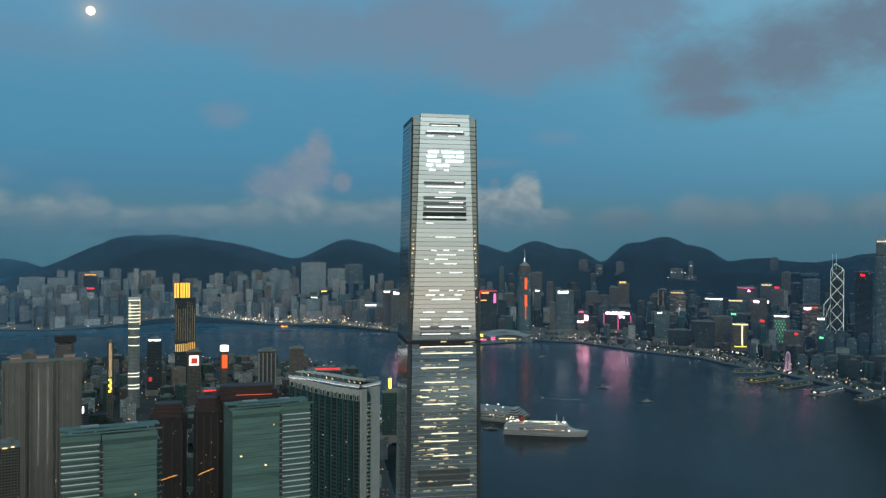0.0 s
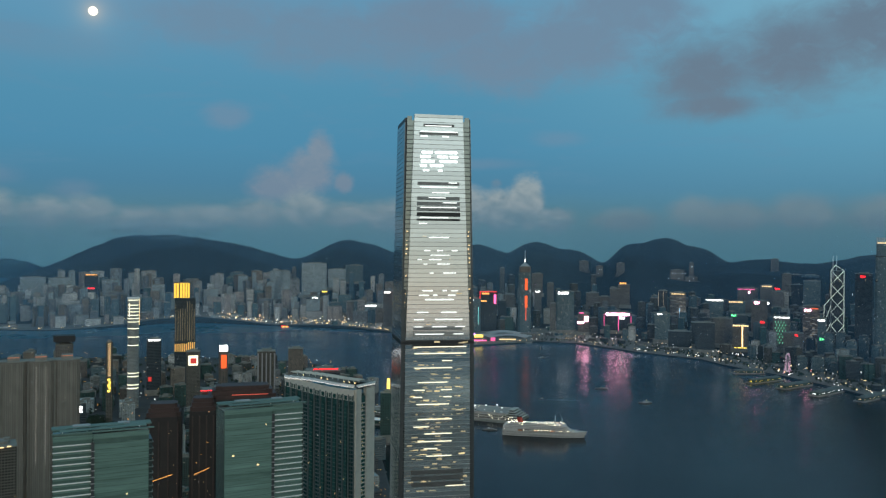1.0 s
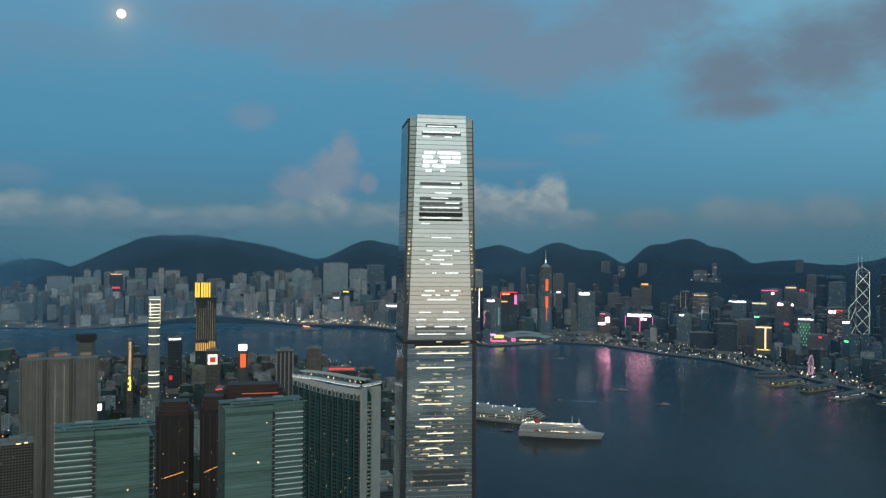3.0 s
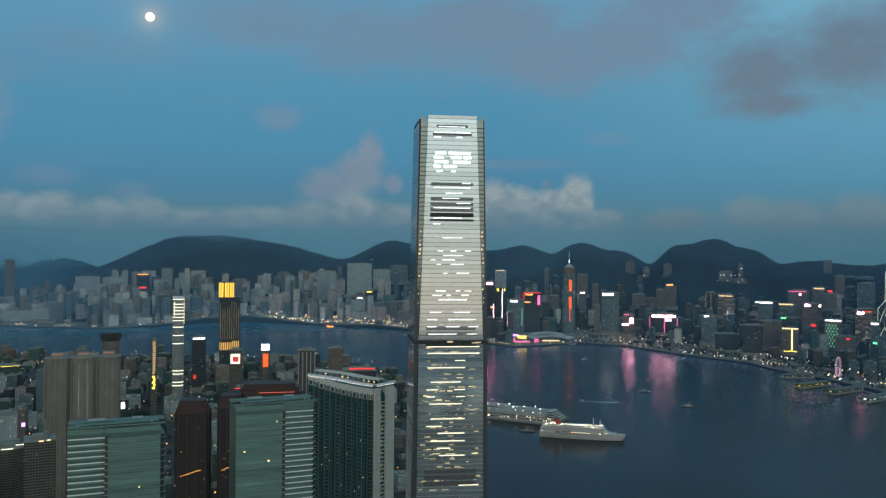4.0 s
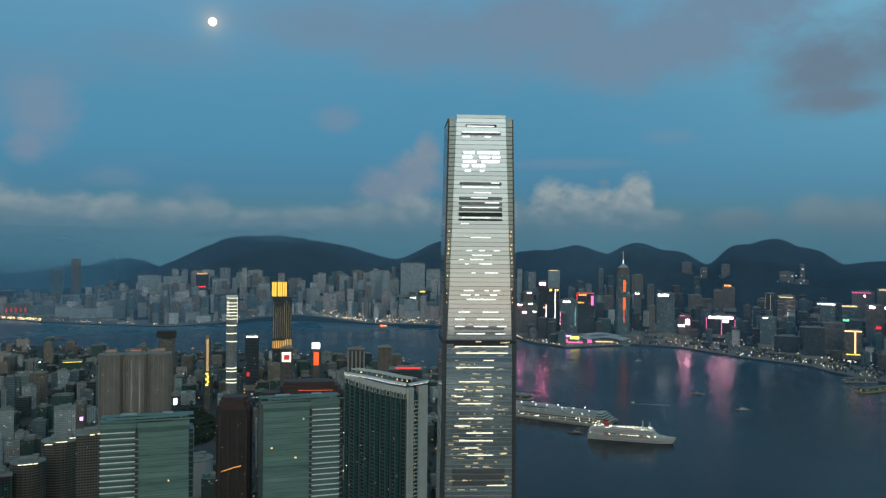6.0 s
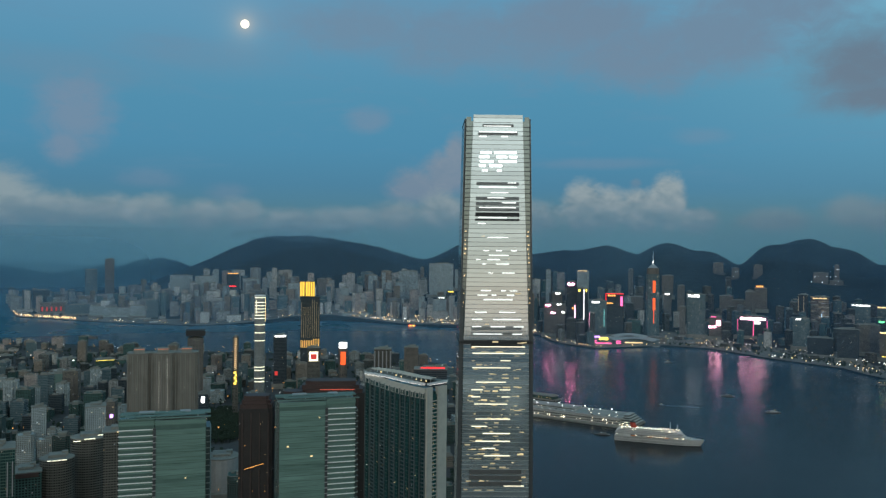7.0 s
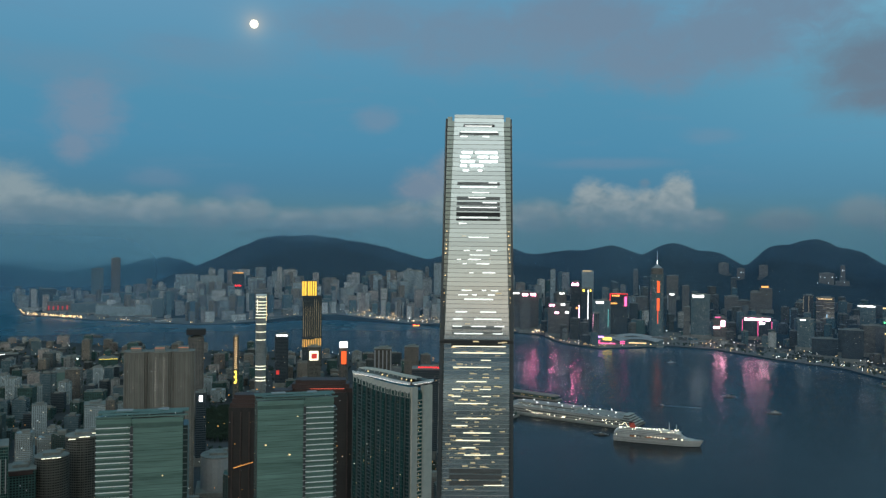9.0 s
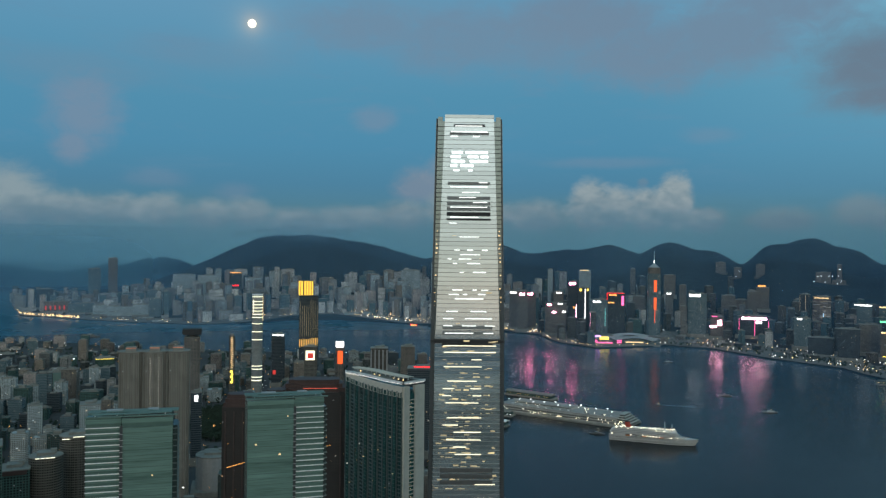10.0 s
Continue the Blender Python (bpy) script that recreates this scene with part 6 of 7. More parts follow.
WORDS = {DUSKY: ("apartment_block", "dark concrete apartment block with few lit windows", "apartment block"), OLD: ("apartment_block", "weathered grey apartment block with rows of windows", "apartment block"), PALE: ("apartment_block", "pale concrete apartment block with small windows", "apartment block"), BROWN: ("apartment_block", "brown tiled apartment block with small windows", "apartment block"),
         OFFICE: ("office_block", "dark glazed office block with a few lit floors", "office block"), GLASSY: ("office_block", "blue-green glass office block", "office block"),
         WARM: ("office_block", "office block with most windows lit", "office block")}
BLOCKS = []     # distance, x, y, base, width, depth, height, material, turn, plan


def clear(x, y, r):
    return all((x - u) ** 2 + (y - v) ** 2 > (r + q) ** 2 for u, v, q in TAKEN)


PARK = (-690, 1065, 95)
for u in ((-3, -7, 120), (-180, -150, 80), (-110, -100, 60), (-95, 100, 70), (-205, 225, 80), (-560, 580, 90), PARK, (-630, 930, 75), (-755, 1190, 65), (-545, 790, 75), (1125, 2400, 55), (35, -606, 220)):
    TAKEN.append(u)

# the far shore: rows of towers between the quay and the hills
step = 58
for i in range(110):
    for j in range(20):
        a = -36.2 + i * .64 + random.uniform(-.2, .2)
        r = spline(ISLAND, a) + 45 + j * step + random.uniform(-18, 18)
        x, y, _ = polar(a, r)
        z = hill(x, y)
        if z > 150 or random.random() < .3 + (z > 70) * .3 or not clear(x, y, 14):
            continue
        east = a < -3
        if j == 0 and random.random() < .55:
            continue
        h = random.uniform(26, 70) if j < 2 else random.uniform(55, 120) if j < 5 else random.uniform(70, 150)
        if 5 < a:
            if j < 4 and random.random() < .45 or j < 1:
                continue
            h = random.uniform(7, 20) if j < 3 else random.uniform(30, 75) if j < 7 else random.uniform(45, 115)
        if a < -30:
            h *= .75
        if random.random() < .12:
            h *= .4
        if a < -26 and j < 6:
            if random.random() < .75:
                continue
            h = random.uniform(6, 14)
        if -16 < a < -3 and j < 2:
            h = random.uniform(6, 20)
        w, d = random.uniform(20, 38), random.uniform(18, 30)
        if east and random.random() < .45:
            w, h = w * 2.2, h * .8
        mat = random.choice((PALE, PALE, PALE, PALE, BROWN, GLASSY) if east else (PALE, GLASSY, OFFICE, GLASSY, OLD, OFFICE, DUSKY, GLASSY, OLD))
        BLOCKS.append((r, x, y, z, w, d, h, mat, -a + random.choice((0, 12, -15, 30)), random.choice(("block", "cross", "notch", "block"))))

# this side: low dense blocks between streets
ux, uy = math.cos(radians(20)), math.sin(radians(20))
for i in range(-75, 40):
    for j in range(-30, 75):
        if i % 5 == 0 or j % 4 == 0:
            continue
        s, t = i * 44 + random.uniform(-7, 7), j * 46 + random.uniform(-7, 7)
        x, y = s * ux - t * uy - 300, s * uy + t * ux + 300
        a, r = where(x, y)
        if not (-52 < a < -5.1 and 640 < r < spline(KOWLOON, a) - 45) or random.random() < .16 or not clear(x, y, 16):
            continue
        if r > 2600 and random.random() < .3:
            continue
        h = random.choice((18, 24, 30, 34, 40, 48, 58, 72)) * random.uniform(.85, 1.2)
        if r < 1200:
            h *= .6
        if r > 2300:
            h *= .6
        if a > -16:
            h = min(h, 38)
        if random.random() < .06 and r > 1400 and a < -20:
            h *= 1.6
        w, d = random.uniform(20, 36), random.uniform(18, 34)
        mat = random.choice((OLD, OLD, OLD, OLD, PALE, PALE, BROWN, GLASSY, OFFICE))
        BLOCKS.append((r, x, y, 4, w, d, h, mat, 20 + random.choice((0, 0, 0, 90, 8)), random.choice(("block", "block", "notch", "cross"))))

# behind the camera: towers that the glass reflects
for i in range(230):
    a, r = random.uniform(130, 230), random.uniform(480, 1780)
    x, y, _ = polar(a, r)
    BLOCKS.append((9000 + r, x, y, 4, random.uniform(24, 50), random.uniform(22, 40), random.uniform(40, 130), random.choice((OLD, DUSKY, WARM, OFFICE, BROWN)), 20, "notch"))


def roof_parts(w, d, h, shape):
    """What stands on a flat roof: the lift house and tanks, and the parapet."""
    u = random.random() - .5
    plant = join(box(w * .42, d * .4, 3 + 3 * random.random(), u * w * .3, 0, h), box(w * .16, d * .2, 2.2, -u * w * .6, d * .2, h))
    outer = plan(shape, w + .3, d + .3)
    inner = [(x * .94, y * .94) for x, y in outer]
    n = len(outer)
    vs = [(x, y, h + dz) for dz in (0, 1.1) for x, y in outer] + [(x, y, h + dz) for dz in (0, 1.1) for x, y in inner]
    fs = []
    for i in range(n):
        j = (i + 1) % n
        fs += [(i, j, n + j, n + i), (2 * n + j, 2 * n + i, 3 * n + i, 3 * n + j), (n + i, n + j, 3 * n + j, 3 * n + i)]
    return plant, (vs, fs)


BLOCKS.sort(key=lambda b: b[0])
kept, rest, rest_roofs = {"apartment_block": 0, "office_block": 0}, {}, []
for r, x, y, base, w, d, h, mat, rz, shape in BLOCKS:
    name, label, category = WORDS[mat]
    k = shrink(math.hypot(x - EYE.x, y - EYE.y))
    m = Matrix.Translation(EYE + (Vector((x, y, base - 2)) - EYE) * k) @ pose(0, 0, 0, 0, 0, rz) @ Matrix.Scale(k, 4)
    body = prism(plan(shape, w, d), 0, h)
    plant, edge = roof_parts(w, d, h, shape)
    if kept[name] < 290 and r < 9000:
        kept[name] += 1
        ob = tagged(mesh_ob(name, *body, mat), label, category, "blocks of the near city" if y < 2500 else "towers on the far shore")
        ob.matrix_world = m
        mesh_ob("roof_plant", *plant, CONCRETE, ob)
        mesh_ob("parapet", *edge, CONCRETE if mat in (PALE, BROWN, OLD) else DARKROOF, ob)
        if r < 1750:
            pl = plan(shape, w + .9, d + .9)
            bands = mesh_ob("ledge_banding", *join(*[prism(pl, z, z + .7) for z in np.arange(3.4, h - 1.5, 3.3)]), CONCRETE if mat in (PALE, BROWN) else DARKROOF, ob, "thin ledge at every floor")
            bands["kind"] = "stuff"
    else:
        rest.setdefault(mat, []).append(([m @ Vector(v) for v in body[0]], body[1], m, [v[2] for v in body[0]]))
        both = join(plant, edge)
        rest_roofs.append(([m @ Vector(v) for v in both[0]], both[1]))


def joined(parts):
    vs, fs = [], []
    for p in parts:
        o = len(vs)
        vs += p[0]
        fs += [tuple(i + o for i in f) for f in p[1]]
    return vs, fs


for mat, parts in rest.items():
    tagged(mesh_ob("far_" + WORDS[mat][0] + "s", *joined(parts), mat), "distant crowd of city towers with small lit windows", "buildings", kind="stuff")
tagged(mesh_ob("far_roofs", *joined(rest_roofs), CONCRETE), "flat roofs of the distant towers", "roofs", kind="stuff")


# ---------------------------------------------------------------- street and quay lights
def light_spots(name, spots, mat, label):
    vs, fs = [], []
    for x, y, z, s in spots:
        p = far((x, y, z))
        o = len(vs)
        vs += [p + Vector(v) * s for v in ((1, 0, 0), (0, 1, 0), (-1, 0, 0), (0, -1, 0), (0, 0, 1), (0, 0, -1))]
        fs += [(o + q[0], o + q[1], o + q[2]) for q in ((0, 1, 4), (1, 2, 4), (2, 3, 4), (3, 0, 4), (1, 0, 5), (2, 1, 5), (3, 2, 5), (0, 3, 5))]
    tagged(mesh_ob(name, vs, fs, mat), label, "street lights", kind="stuff")


rnd = random.Random(21)
quay, quay_white, streets, reds = [], [], [], []
for i in range(560):
    a = rnd.uniform(-36, 33)
    if a < -16 and rnd.random() < .55:
        continue
    r = spline(ISLAND, a) + rnd.choice((8, 10, 14, 30, 60, 110) if a < 3 else (9, 40, 80, 120, 170, 230, 290))
    x, y, _ = polar(a, r)
    (quay if rnd.random() < (.75 if a < 8 else .6) else quay_white).append((x, y, hill(x, y) + 8, rnd.choice((.9, 1.2, 1.6, 2.4))))
for i in range(320):      # the bright stretch by the typhoon shelter
    a = rnd.uniform(-15, -2)
    x, y, _ = polar(a, spline(ISLAND, a) + rnd.uniform(5, 260))
    rnd.choice((quay, quay, quay_white)).append((x, y, hill(x, y) + 8, rnd.choice((1.2, 1.6, 2.2, 3.2))))
for i in range(170):      # the lit point at the far left
    a = rnd.uniform(-36.2, -32.6)
    x, y, _ = polar(a, spline(ISLAND, a) + rnd.uniform(5, 130))
    quay.append((x, y, 10, rnd.uniform(1.4, 3.0)))
for i in range(230):
    a = rnd.uniform(4, 33)
    x, y, _ = polar(a, spline(ISLAND, a) + rnd.uniform(5, 420))
    rnd.choice((quay, quay, quay_white, quay_white, reds if a > 20 else quay)).append((x, y, rnd.choice((9, 12, 16, 30)), rnd.choice((.6, .9, 1.3, 2.0))))
for i in range(60):       # the wide avenue behind the wheel
    a = rnd.uniform(15, 25)
    x, y, _ = polar(a, spline(ISLAND, a) + 300 + rnd.uniform(-25, 25))
    quay_white.append((x, y, 13, rnd.uniform(1.1, 2.1)))
for x, y in ((-653, 1324), (-648, 1330), (-641, 1334), (-636, 1340), (-628, 1346)):
    quay_white.append((x, y, 24, 1.3))
for i in range(34):       # a curved approach road under the near towers
    q = i / 33
    streets.append((-668 + 62 * q, 652 + 50 * math.sin(q * 2.2) - 6 * q, 12, rnd.uniform(.4, .8)))
for i in range(1500):
    a = rnd.uniform(-50, -5)
    r = rnd.uniform(760, spline(KOWLOON, a) - 20)
    x, y, _ = polar(a, r)
    (quay_white if rnd.random() < .3 else streets).append((x, y, rnd.uniform(10, 34), rnd.choice((.4, .5, .7, 1.0, 1.5))))
for i in range(900):
    a = rnd.uniform(150, 210)
    x, y, _ = polar(a, rnd.uniform(500, 1790))
    streets.append((x, y, 12, rnd.uniform(1, 2.2)))
for i in range(70):       # houses and a road high on the hills
    a = rnd.choice((-9.5, -8.5, -9, -11, 22, 24, 26, 28)) + rnd.uniform(-.7, .7)
    r = rnd.uniform(4700, 5400) if a < 15 else rnd.uniform(3700, 4000)
    x, y, _ = polar(a, r)
    quay_white.append((x, y, hill(x, y) + 6, rnd.uniform(.8, 1.7)))
light_spots("quay_lights", quay, G_SODIUM, "amber lamps along the far quay")
light_spots("quay_lamps", quay_white, G_STREET, "white lamps along the far quay and slopes")
light_spots("tail_lights", reds, G_RED, "red lamps of the traffic by the piers")
light_spots("street_lights", streets, G_AMBER, "amber street lamps between the blocks")


# ---------------------------------------------------------------- on the water
def hull(length, beam, height, z=0.0, n=17, stern=.85, rake=.08):
    vs = []
    for i in range(n):
        s = i / (n - 1)
        half = beam / 2 * (stern + (1 - stern) * min(1, s * 5)) * (1 - max(0, (s - .72) / .28) ** 2)
        x = -length / 2 + s * length
        sheer = height * (1 + .18 * max(0, s - .6) / .4)
        for k, zz in ((.8, 0), (1.0, sheer)):
            dx = rake * length * .5 * (zz / height) * max(0, s - .7) / .3
            vs += [(x + dx, -half * k, z + zz), (x + dx, half * k, z + zz)]
    fs = []
    for i in range(n - 1):
        a, b = i * 4, i * 4 + 4
        fs += [(a, b, b + 2, a + 2), (b + 1, a + 1, a + 3, b + 3), (a + 2, b + 2, b + 3, a + 3), (a + 1, b + 1, b, a)]
    fs += [(0, 2, 3, 1), (4 * n - 3, 4 * n - 1, 4 * n - 2, 4 * n - 4)]
    return vs, fs


G_LAMP = glow("bright_deck_lamp", (1, .85, .6), 8)


SHIPWHITE = material("salt_stained_white_paint", (.47, .47, .455), .5, vary=.2, scale=.12)


def cruise_ship():
    t = thing("cruise_ship", 226.5, 1116, 0, -11, "white cruise ship with lit upper decks moored at the pier", "ship")
    mesh_ob("hull", *hull(168, 26, 12.5, -1, rake=.08), SHIPWHITE, t, "white hull")
    mesh_ob("boot_stripe", *hull(165, 26.3, 1.5, -1.0), BLACK, t, "dark waterline stripe")
    mesh_ob("rub_rail", *hull(167.4, 26.5, .5, 6.2), GREY, t)
    # boat deck: open gallery with lifeboats hung in it, its shade a solid black box
    gallery = mesh_ob("boat_deck", *box(98, 24.6, 4.2, -2, 0, 11.3), BLACK, t, "dark open boat deck")
    for k in range(25):
        mesh_ob("davit", *box(.4, .7, 4.2, -50 + k * 4, -12.5, 11.3), SHIPWHITE, gallery)
    for k in range(9):
        b = mesh_ob("lifeboat", *hull(8.2, 2.6, 1.7, 0, 9), SHIPWHITE if k % 3 else G_STRIP, t, "small white lifeboat" if k % 3 else "orange lifeboat")
        if k % 3 == 0:
            b.data.materials[0] = BOATORANGE
        b.matrix_basis = Matrix.Translation((-46 + k * 11, -13.2, 12.2))
    mesh_ob("stern_block", *box(30, 25.6, 4.2, -66, 0, 11.3), SHIPWHITE, t, "white stern deck house")
    mesh_ob("bow_block", *prism([(47, -12.6), (57, -10.5), (66, 0), (57, 10.5), (47, 12.6)], 11.3, 15.5), SHIPWHITE, t)
    decks = ((138, 25.4, 3.1, -13, 15.5), (132, 24.6, 3.0, -14, 18.7), (118, 22, 3.0, -17, 21.8), (92, 17, 2.8, -22, 24.9))
    for i, (l, w, h, x, z) in enumerate(decks):
        d = mesh_ob("deck", *prism([(x - l / 2, -w / 2), (x + l / 2 - 9, -w / 2), (x + l / 2, -w * .18), (x + l / 2, w * .18), (x + l / 2 - 9, w / 2), (x - l / 2, w / 2)], z, z + h), SHIPWHITE, t, "white deck house")
        mesh_ob("deck_edge", *box(l - 5, w + 1.6, .4, x - 3, 0, z + h - .2), SHIPWHITE, d, "projecting deck edge")
        mesh_ob("window_strip", *box(l - 16, w + .2, .8, x - 4, 0, z + 1.1), GREY, d, "dark strip of windows")
        for k in range(int(l / 5)):
            if i in (1, 2) and (k * 7 + i * 3) % 7 < 2:
                mesh_ob("cabin_light", *box(1.4, .3, .9, x - l / 2 + 7 + k * (l - 20) / int(l / 5), -w / 2 - .2, z + 1.1), G_WARM, d, "lit cabin window")
        for k in range(int(l / 3)):
            mesh_ob("rail_post", *box(.12, .12, 1.1, x - l / 2 + 2 + k * 2.9, -w / 2 - .7, z + h + .2), SHIPWHITE, d)
    for z, l, x in ((3.2, 140, -8), (8.4, 60, -54)):
        mesh_ob("porthole_row", *join(*[box(.7, .2, .7, x - l / 2 + k * 3.1, -13.15, z) for k in range(int(l / 3.1))]), BLACK, t, "row of dark portholes")["kind"] = "stuff"
    r5 = random.Random(15)
    for k in range(46):
        s = r5.uniform(.6, 1.2)
        mesh_ob("deck_lamp", *box(s, s, s, -70 + k * 2.55 + r5.uniform(-1, 1), r5.uniform(-11, 4), r5.choice((25.6, 28.4, 28.9))), G_LAMP, t, "warm deck lamp")
    for x in (-78, -40, -16, -8, -1, 5, 11, 17, 36, 40, 52):
        mesh_ob("boat_deck_lamp", *box(1.3, .4, 1.0, x, -13.0, 13.9), G_LAMP, t, "white lamp in the boat deck")
    fun = mesh_ob("funnel", *prism(plan("round", 13, 8), 27.6, 38, .8, (-3, 0)), REDPAINT, t, "red funnel")
    fun.matrix_basis = Matrix.Translation((-46, 0, 0))
    mesh_ob("funnel_cap", *prism(plan("round", 11, 7), 38, 39.4), BLACK, t).matrix_basis = Matrix.Translation((-49, 0, 0))
    for x, z in ((26, 44), (40, 40)):
        mesh_ob("mast", *prism(ring(8, .9), 24.8, z, .4), SHIPWHITE, t, "white mast").matrix_basis = Matrix.Translation((x, 0, 0))
    mesh_ob("bridge", *box(9, 27.5, 3, 44, 0, 21.7), SHIPWHITE, t, "white bridge with wings")
    mesh_ob("bridge_window", *box(.3, 26, 1.1, 48.6, 0, 22.8), LOUVRE, t)
    mesh_ob("foredeck_crane", *join(box(1, 1, 5, 66, 0, 11.5), box(8, .6, .6, 69, 0, 16)), SHIPWHITE, t)
    return t


REDPAINT = material("red_funnel_paint", (.4, .05, .03), .5, vary=.1, scale=.3)
BOATORANGE = material("orange_lifeboat_shell", (.5, .17, .04), .5, vary=.1, scale=.5)
PIERDECK = material("worn_roof_deck_paving", (.27, .27, .26), .8, vary=.25, scale=.06)


PIERGREY = material("weathered_pier_concrete", (.4, .4, .375), .75, vary=.25, scale=.08)


def ocean_pier():
    t = thing("pier_terminal", 70, 1330, 0, -25, "long pale pier terminal with galleries and lamps on its roof", "pier")
    mesh_ob("quay", *box(330, 92, 7, -20, 0, -4), CONCRETE, t, "concrete quay")
    # solid hall in a dark colour, standing for the shade inside the galleries
    hall = mesh_ob("hall", *box(290, 66, 12, -35, 4, 3), LOUVRE, t, "dark recessed gallery front")
    for z, h in ((2.6, 1.6), (8.0, 1.8), (13.4, 3.6)):
        mesh_ob("gallery_edge", *box(296, 71, h, -34, 4, z), PIERGREY, hall, "pale gallery edge")
    for k in range(60):
        mesh_ob("column", *box(.7, .7, 12, -176 + k * 4.8, -30.6, 3), PIERGREY, hall)
    mesh_ob("roof", *box(300, 72, .8, -32, 4, 17.2), PIERDECK, t, "flat pale roof deck")
    for y in (-31.6, 39.6):
        mesh_ob("roof_parapet", *box(300, .5, 1.4, -32, y, 18), PIERGREY, t, "pale parapet")
    up = mesh_ob("upper_deck", *box(150, 34, 5, -80, 14, 17.9), PIERGREY, t, "pale upper deck building")
    mesh_ob("upper_window", *box(144, .3, 1.8, -80, -3.2, 19.6), LOUVRE, up, "dark strip of windows")
    mesh_ob("upper_roof", *box(152, 36, .6, -80, 14, 23), PIERDECK, up)
    for k in range(5):
        tier = mesh_ob("end_tier", *box(30 - 5 * k, 66 - 8 * k, 3.6, 128 - 1.5 * k, 4, 3 + 4.4 * k), LOUVRE, t, "stepped dark end tier")
        mesh_ob("tier_edge", *box(33 - 5 * k, 69 - 8 * k, .9, 128 - 1.5 * k, 4, 6.5 + 4.4 * k), PIERGREY, tier, "pale edge of the tier")
    r5 = random.Random(16)
    for k in range(40):
        s = r5.uniform(.6, 1.4)
        mesh_ob("quay_lamp", *box(s, .6, s, r5.uniform(-170, 140), -31.6, r5.choice((5.2, 6.4, 11))), G_LAMP, t, "warm lamp")
    for k in range(13):
        post = mesh_ob("lamp_post", *box(.5, .5, 9, -165 + k * 22, -14 + (k % 3) * 14, 18), STEEL, t)
        mesh_ob("lamp", *box(1.8, 1.8, 1.8, -165 + k * 22, -14 + (k % 3) * 14, 27), G_WHITE, post, "white lamp head")
    # cars added in two rows on the open roof deck
    for k in range(26):
        car = mesh_ob("skylight", *box(4.4, 2, 1.3, -165 + k * 10.5, -24 + (k % 2) * 10, 18), r5.choice((GREY, WHITE, BLACK, GREY)), t)
    for k in range(22):
        s = r5.uniform(.5, 1.2)
        mesh_ob("terrace_lamp", *box(s, .5, s, r5.uniform(-150, 138), -19.6 + r5.choice((0, 12, 24)), r5.uniform(19, 23.5)), G_LAMP, t)
    return t


PIERROOF = material("weathered_pier_roof", (.1, .12, .115), .85, vary=.35, scale=.08)


def small_pier(x, y, l, w, rz, roof, lit):
    t = thing("ferry_pier", x, y, 0, rz, "ferry pier with a long pitched roof", "pier", "ferry piers")
    mesh_ob("deck", *box(l, w, 5, 0, 0, -2), CONCRETE, t)
    mesh_ob("hall", *box(l * .9, w * .7, 8, 0, 0, 3), OLD, t)
    vs = [(-l * .47, -w * .42, 11), (l * .47, -w * .42, 11), (l * .47, w * .42, 11), (-l * .47, w * .42, 11), (-l * .47, 0, 15), (l * .47, 0, 15)]
    mesh_ob("roof", vs, [(0, 1, 5, 4), (2, 3, 4, 5), (0, 4, 3), (1, 2, 5), (3, 2, 1, 0)], roof, t, "pitched roof")
    for k in range(int(l / 8)):
        if (k * 5 + int(l)) % 7 < 4:
            mesh_ob("pier_light", *box(1.2 + k % 3 * .5, .6, 1.0, -l * .42 + k * 8, -w * .36, 6), lit, t, "lit pier bay")
    mesh_ob("end_light", *box(.6, w * .2, 1.2, -l * .455, 0, 6), lit, t)
    return t


BOATHULL = material("weathered_grey_boat_paint", (.16, .15, .14), .7, vary=.25, scale=.3)


def boat(x, y, l, rz, lit):
    t = thing("boat", x, y, 0, rz, "small grey-brown motor boat under way", "boat", "boats on the harbour")
    mesh_ob("hull", *hull(l, l * .22, l * .07, -.6, 11), BOATHULL, t)
    mesh_ob("cabin", *prism([(-l * .3, -l * .07), (l * .15, -l * .07), (l * .22, 0), (l * .15, l * .07), (-l * .3, l * .07)], l * .06, l * .11), SHIPWHITE if lit else BOATHULL, t)
    mesh_ob("wheelhouse", *box(l * .14, l * .11, l * .05, l * .05, 0, l * .11), GREY, t)
    if lit == 2:
        for k in range(5):
            mesh_ob("cabin_light", *box(l * .07, .3, l * .03, -l * .24 + k * l * .09, -l * .075, l * .075), G_AMBER, t, "orange lit cabin window")
    if lit:
        mesh_ob("lamp", *box(1, 1, 1, -l * .1, 0, l * .2), G_WARM, t)
    return t


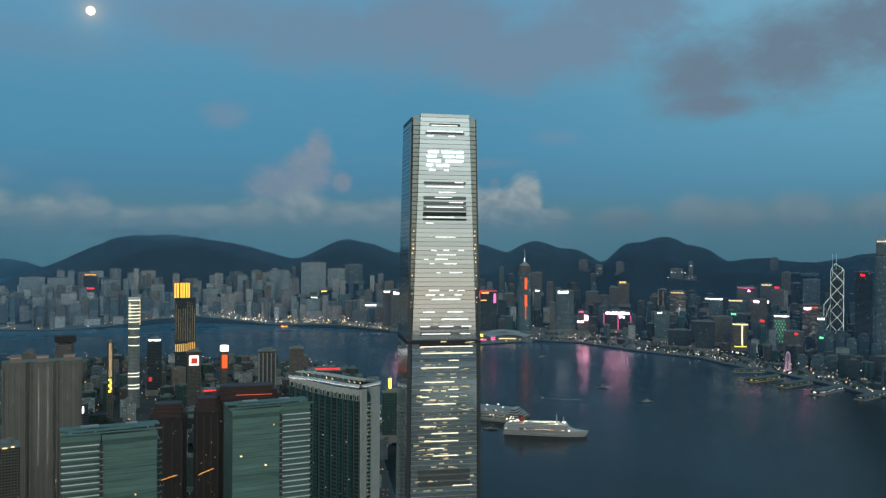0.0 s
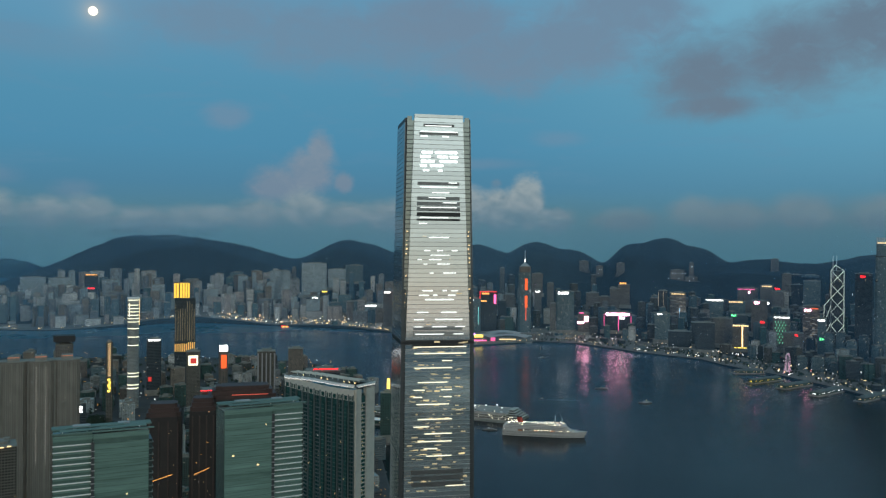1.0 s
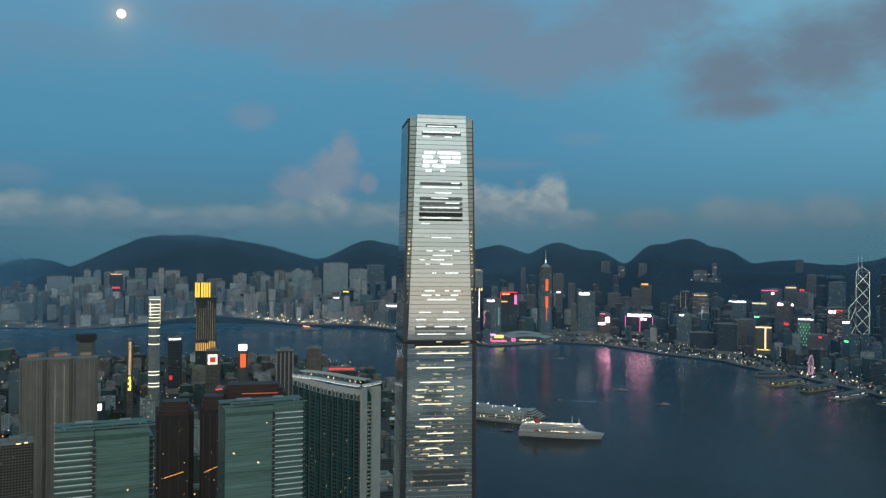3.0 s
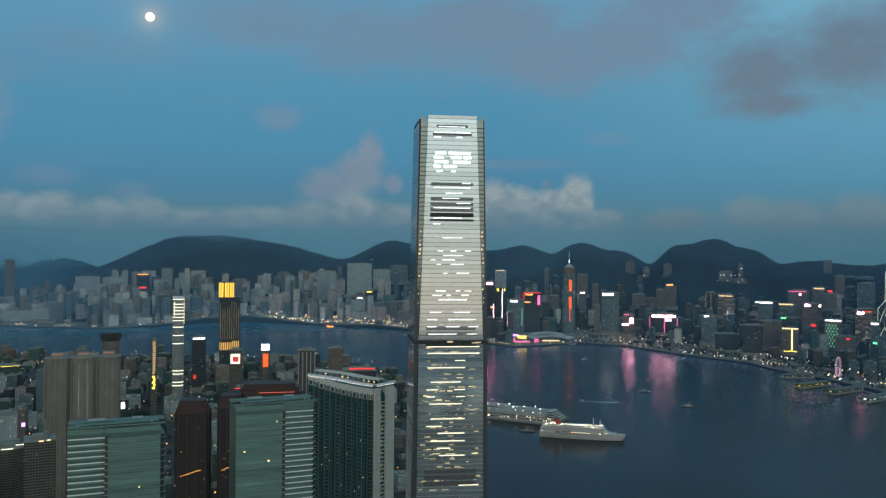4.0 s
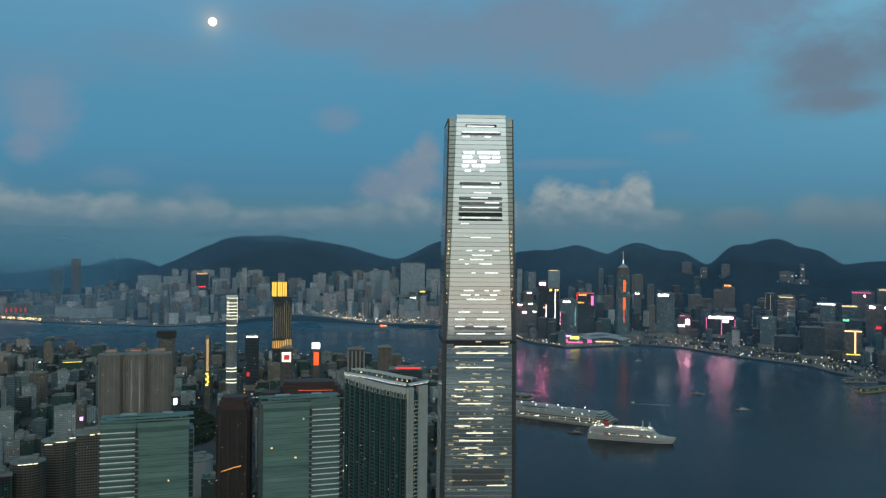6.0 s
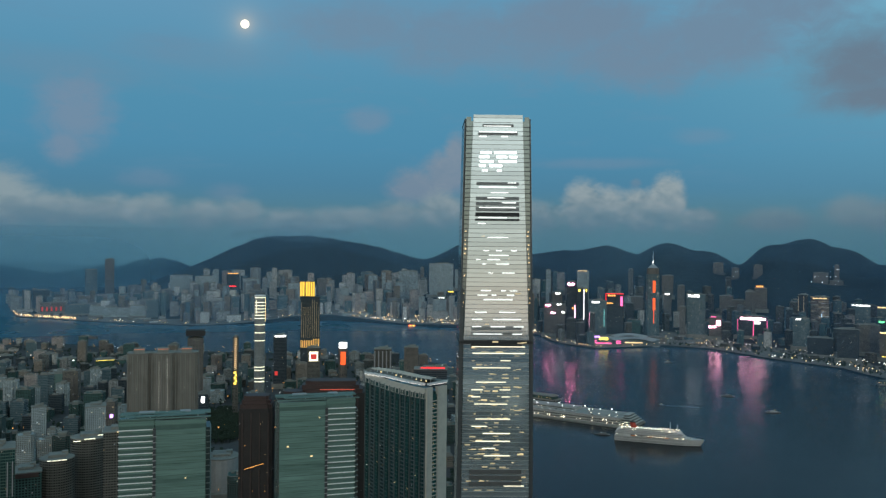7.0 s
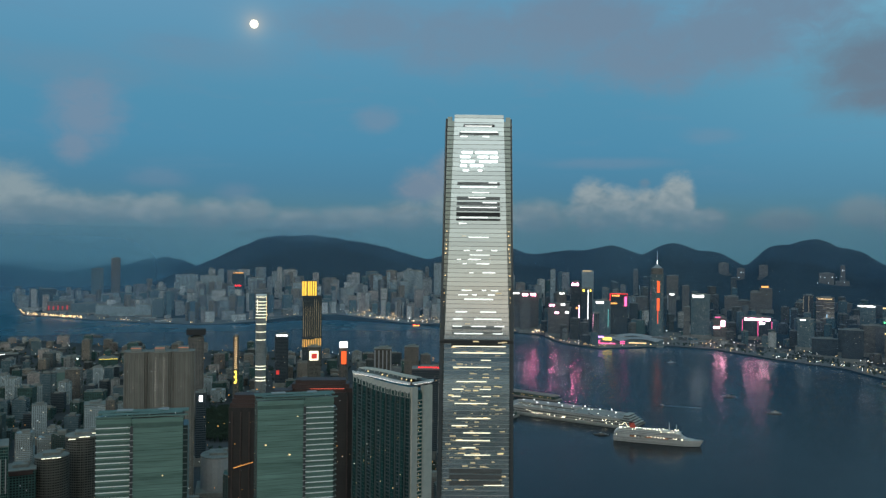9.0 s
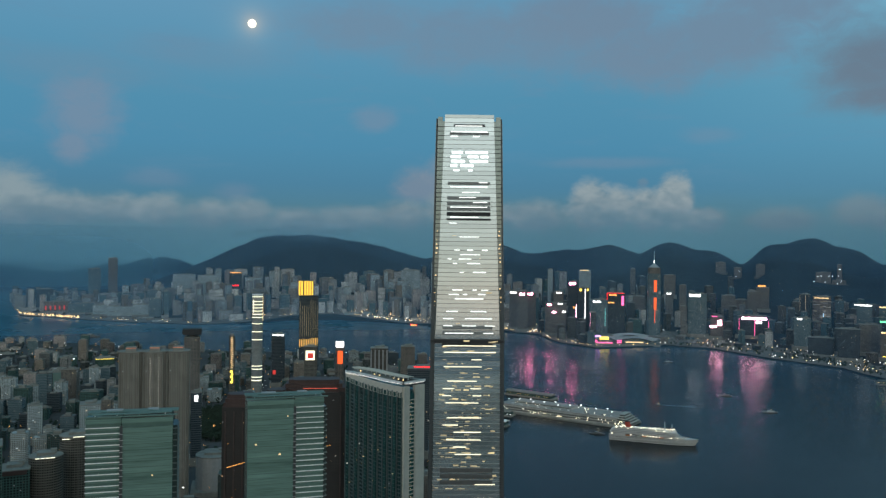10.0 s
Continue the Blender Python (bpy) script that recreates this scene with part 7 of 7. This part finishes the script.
def big_wheel():
    t = thing("ferris_wheel", 1113, 1979, 4, -24 + 78, "observation wheel glowing pink beside the piers", "ferris wheel")
    R, hub = 29.0, 36.0
    for y in (-1.6, 1.6):
        vs, fs, n = [], [], 40
        for i in range(n):
            q = 2 * math.pi * i / n
            for rr, yy in ((R, y - .4), (R, y + .4), (R - 1.2, y + .4), (R - 1.2, y - .4)):
                vs.append((rr * math.cos(q), yy, hub + rr * math.sin(q)))
        for i in range(n):
            k = (i + 1) % n
            fs += [(i * 4 + e, k * 4 + e, k * 4 + (e + 1) % 4, i * 4 + (e + 1) % 4) for e in range(4)]
        mesh_ob("rim", vs, fs, G_PINKRIM, t, "pink lit rim")
    for i in range(20):
        q = 2 * math.pi * i / 20
        s = mesh_ob("spoke", *box(.5, .5, R), STEEL, t)
        s.matrix_basis = Matrix.Translation((0, 0, hub)) @ Matrix.Rotation(q, 4, "Y")
        c = mesh_ob("cabin", *box(2.6, 3, 3, 0, 0, -1.5), WHITE, t)
        c.matrix_basis = Matrix.Translation((R * math.sin(q), 0, hub + R * math.cos(q)))
    for sx in (-1, 1):
        for sy in (-1, 1):
            d = Vector((-sx * 14, -sy * 8, hub))
            l = mesh_ob("leg", *box(1.4, 1.4, d.length), G_PINKRIM, t, "pink lit leg")
            l.matrix_basis = Matrix.Translation((sx * 14, sy * 10, 0)) @ d.to_track_quat("Z", "Y").to_matrix().to_4x4()
    for k in range(8):
        mesh_ob("base_lamp", *box(2, 2, 2, -24 + k * 7, -9, 0), G_WHITE, t)
    return t


G_PINKRIM = glow("soft_pink_light", (1, .55, .75), .5)
cruise_ship(), ocean_pier(), big_wheel()
small_pier(-45, 1580, 150, 34, -28, CONCRETE, G_WARM)
small_pier(-105, 1215, 70, 22, -20, WHITE, G_WARM)
small_pier(-112, 1330, 90, 30, -20, CONCRETE, G_WHITE)
small_pier(1000, 2008, 100, 26, 5, PIERROOF, G_WARM)
small_pier(985, 1845, 135, 30, 32, PIERROOF, G_YELLOW)
small_pier(1036, 1755, 140, 34, 35, PIERROOF, G_WARM)
small_pier(1075, 1645, 140, 34, 38, PIERROOF, G_WHITE)
small_pier(1150, 1560, 120, 30, 38, PIERROOF, G_WARM)
for row in ((390, 2363, 30, 10, 1), (279, 1540, 16, 150, 1), (470, 1703, 34, 170, 0), (538, 1492, 34, 185, 1), (-325, 3092, 40, 80, 0), (-1950, 2586, 90, 170, 0), (-95.6, 829, 24, 5, 2), (-107, 1028, 36, 12, 1), (-136, 1412, 40, 20, 1), (119, 1169, 32, 175, 0)):
    boat(*row)
boat(1010, 1120, 40, 160, 1)


def wake(x, y, length, rz):
    """The pale foam trail of a boat, widening astern, just above the water."""
    n = 14
    vs = [(length * i / n, sy * (.6 + 5.0 * (i / n) ** .8) * (1 - .5 * i / n) + .8 * math.sin(i * 1.7), .05) for i in range(n + 1) for sy in (-1, 1)]
    ob = mesh_ob("water_wake", vs, [(2 * i, 2 * i + 2, 2 * i + 3, 2 * i + 1) for i in range(n)], FOAM)
    ob.matrix_world = pose(x, y, 0, 0, 0, rz)
    tagged(ob, "pale foam wake trailing behind a small boat", "wake", kind="structure")


FOAM = material("thinning_foam", (.17, .22, .25), .6, vary=.45, scale=.12)
wake(287, 1536, 84, -7)


# ---------------------------------------------------------------- trees of the park
def tree_clumps(name, spots, label):
    vs, fs = [], []
    r2 = random.Random(8)
    for x, y, h in spots:
        for _ in range(16):
            q, rr = r2.uniform(0, 6.28), r2.uniform(0, 4.6)
            c = Vector((x + rr * math.cos(q), y + rr * math.sin(q), 4 + h * r2.uniform(.35, 1.0)))
            s = r2.uniform(1.1, 2.6)
            o = len(vs)
            for v in ((1, 0, 0), (0, 1, 0), (-1, 0, 0), (0, -1, 0), (0, 0, .8), (0, 0, -.6)):
                vs.append(c + Vector(v) * s * r2.uniform(.6, 1.3))
            fs += [(o + e[0], o + e[1], o + e[2]) for e in ((0, 1, 4), (1, 2, 4), (2, 3, 4), (3, 0, 4), (1, 0, 5), (2, 1, 5), (3, 2, 5), (0, 3, 5))]
        o = len(vs)
        for dx, dy in ((-.4, -.4), (.4, -.4), (0, .45)):
            vs += [(x + dx, y + dy, 3), (x + dx * .5, y + dy * .5, 4 + h * .6)]
        fs += [(o, o + 2, o + 3, o + 1), (o + 2, o + 4, o + 5, o + 3), (o + 4, o, o + 1, o + 5)]
    return tagged(mesh_ob(name, vs, fs, LEAF), label, "trees", kind="stuff")


r3 = random.Random(3)
spots = []
while len(spots) < 520:
    q, rr = r3.uniform(0, 6.28), 95 * math.sqrt(r3.random())
    s, t = rr * math.cos(q) * .55, rr * math.sin(q) * 1.7
    spots.append((PARK[0] + s * math.cos(.45) - t * math.sin(.45), PARK[1] + s * math.sin(.45) + t * math.cos(.45), r3.uniform(10, 22)))
tree_clumps("park_trees", spots, "dense dark trees of a city park")
spots = []
for _ in range(2400):
    a = r3.uniform(-48, -6)
    r = r3.uniform(800, spline(KOWLOON, a) - 30)
    x, y, _ = polar(a, r)
    if clear(x, y, 4):
        spots.append((x, y, r3.uniform(7, 13)))
tree_clumps("street_trees", spots, "dark street trees between the blocks")
spots = []
for _ in range(800):
    a = r3.uniform(1, 33)
    x, y, _ = polar(a, spline(ISLAND, a) + r3.uniform(14, 380))
    if clear(x, y, 4):
        spots.append((x, y, r3.uniform(8, 14)))
tree_clumps("quay_trees", spots, "dark trees along the far promenade")
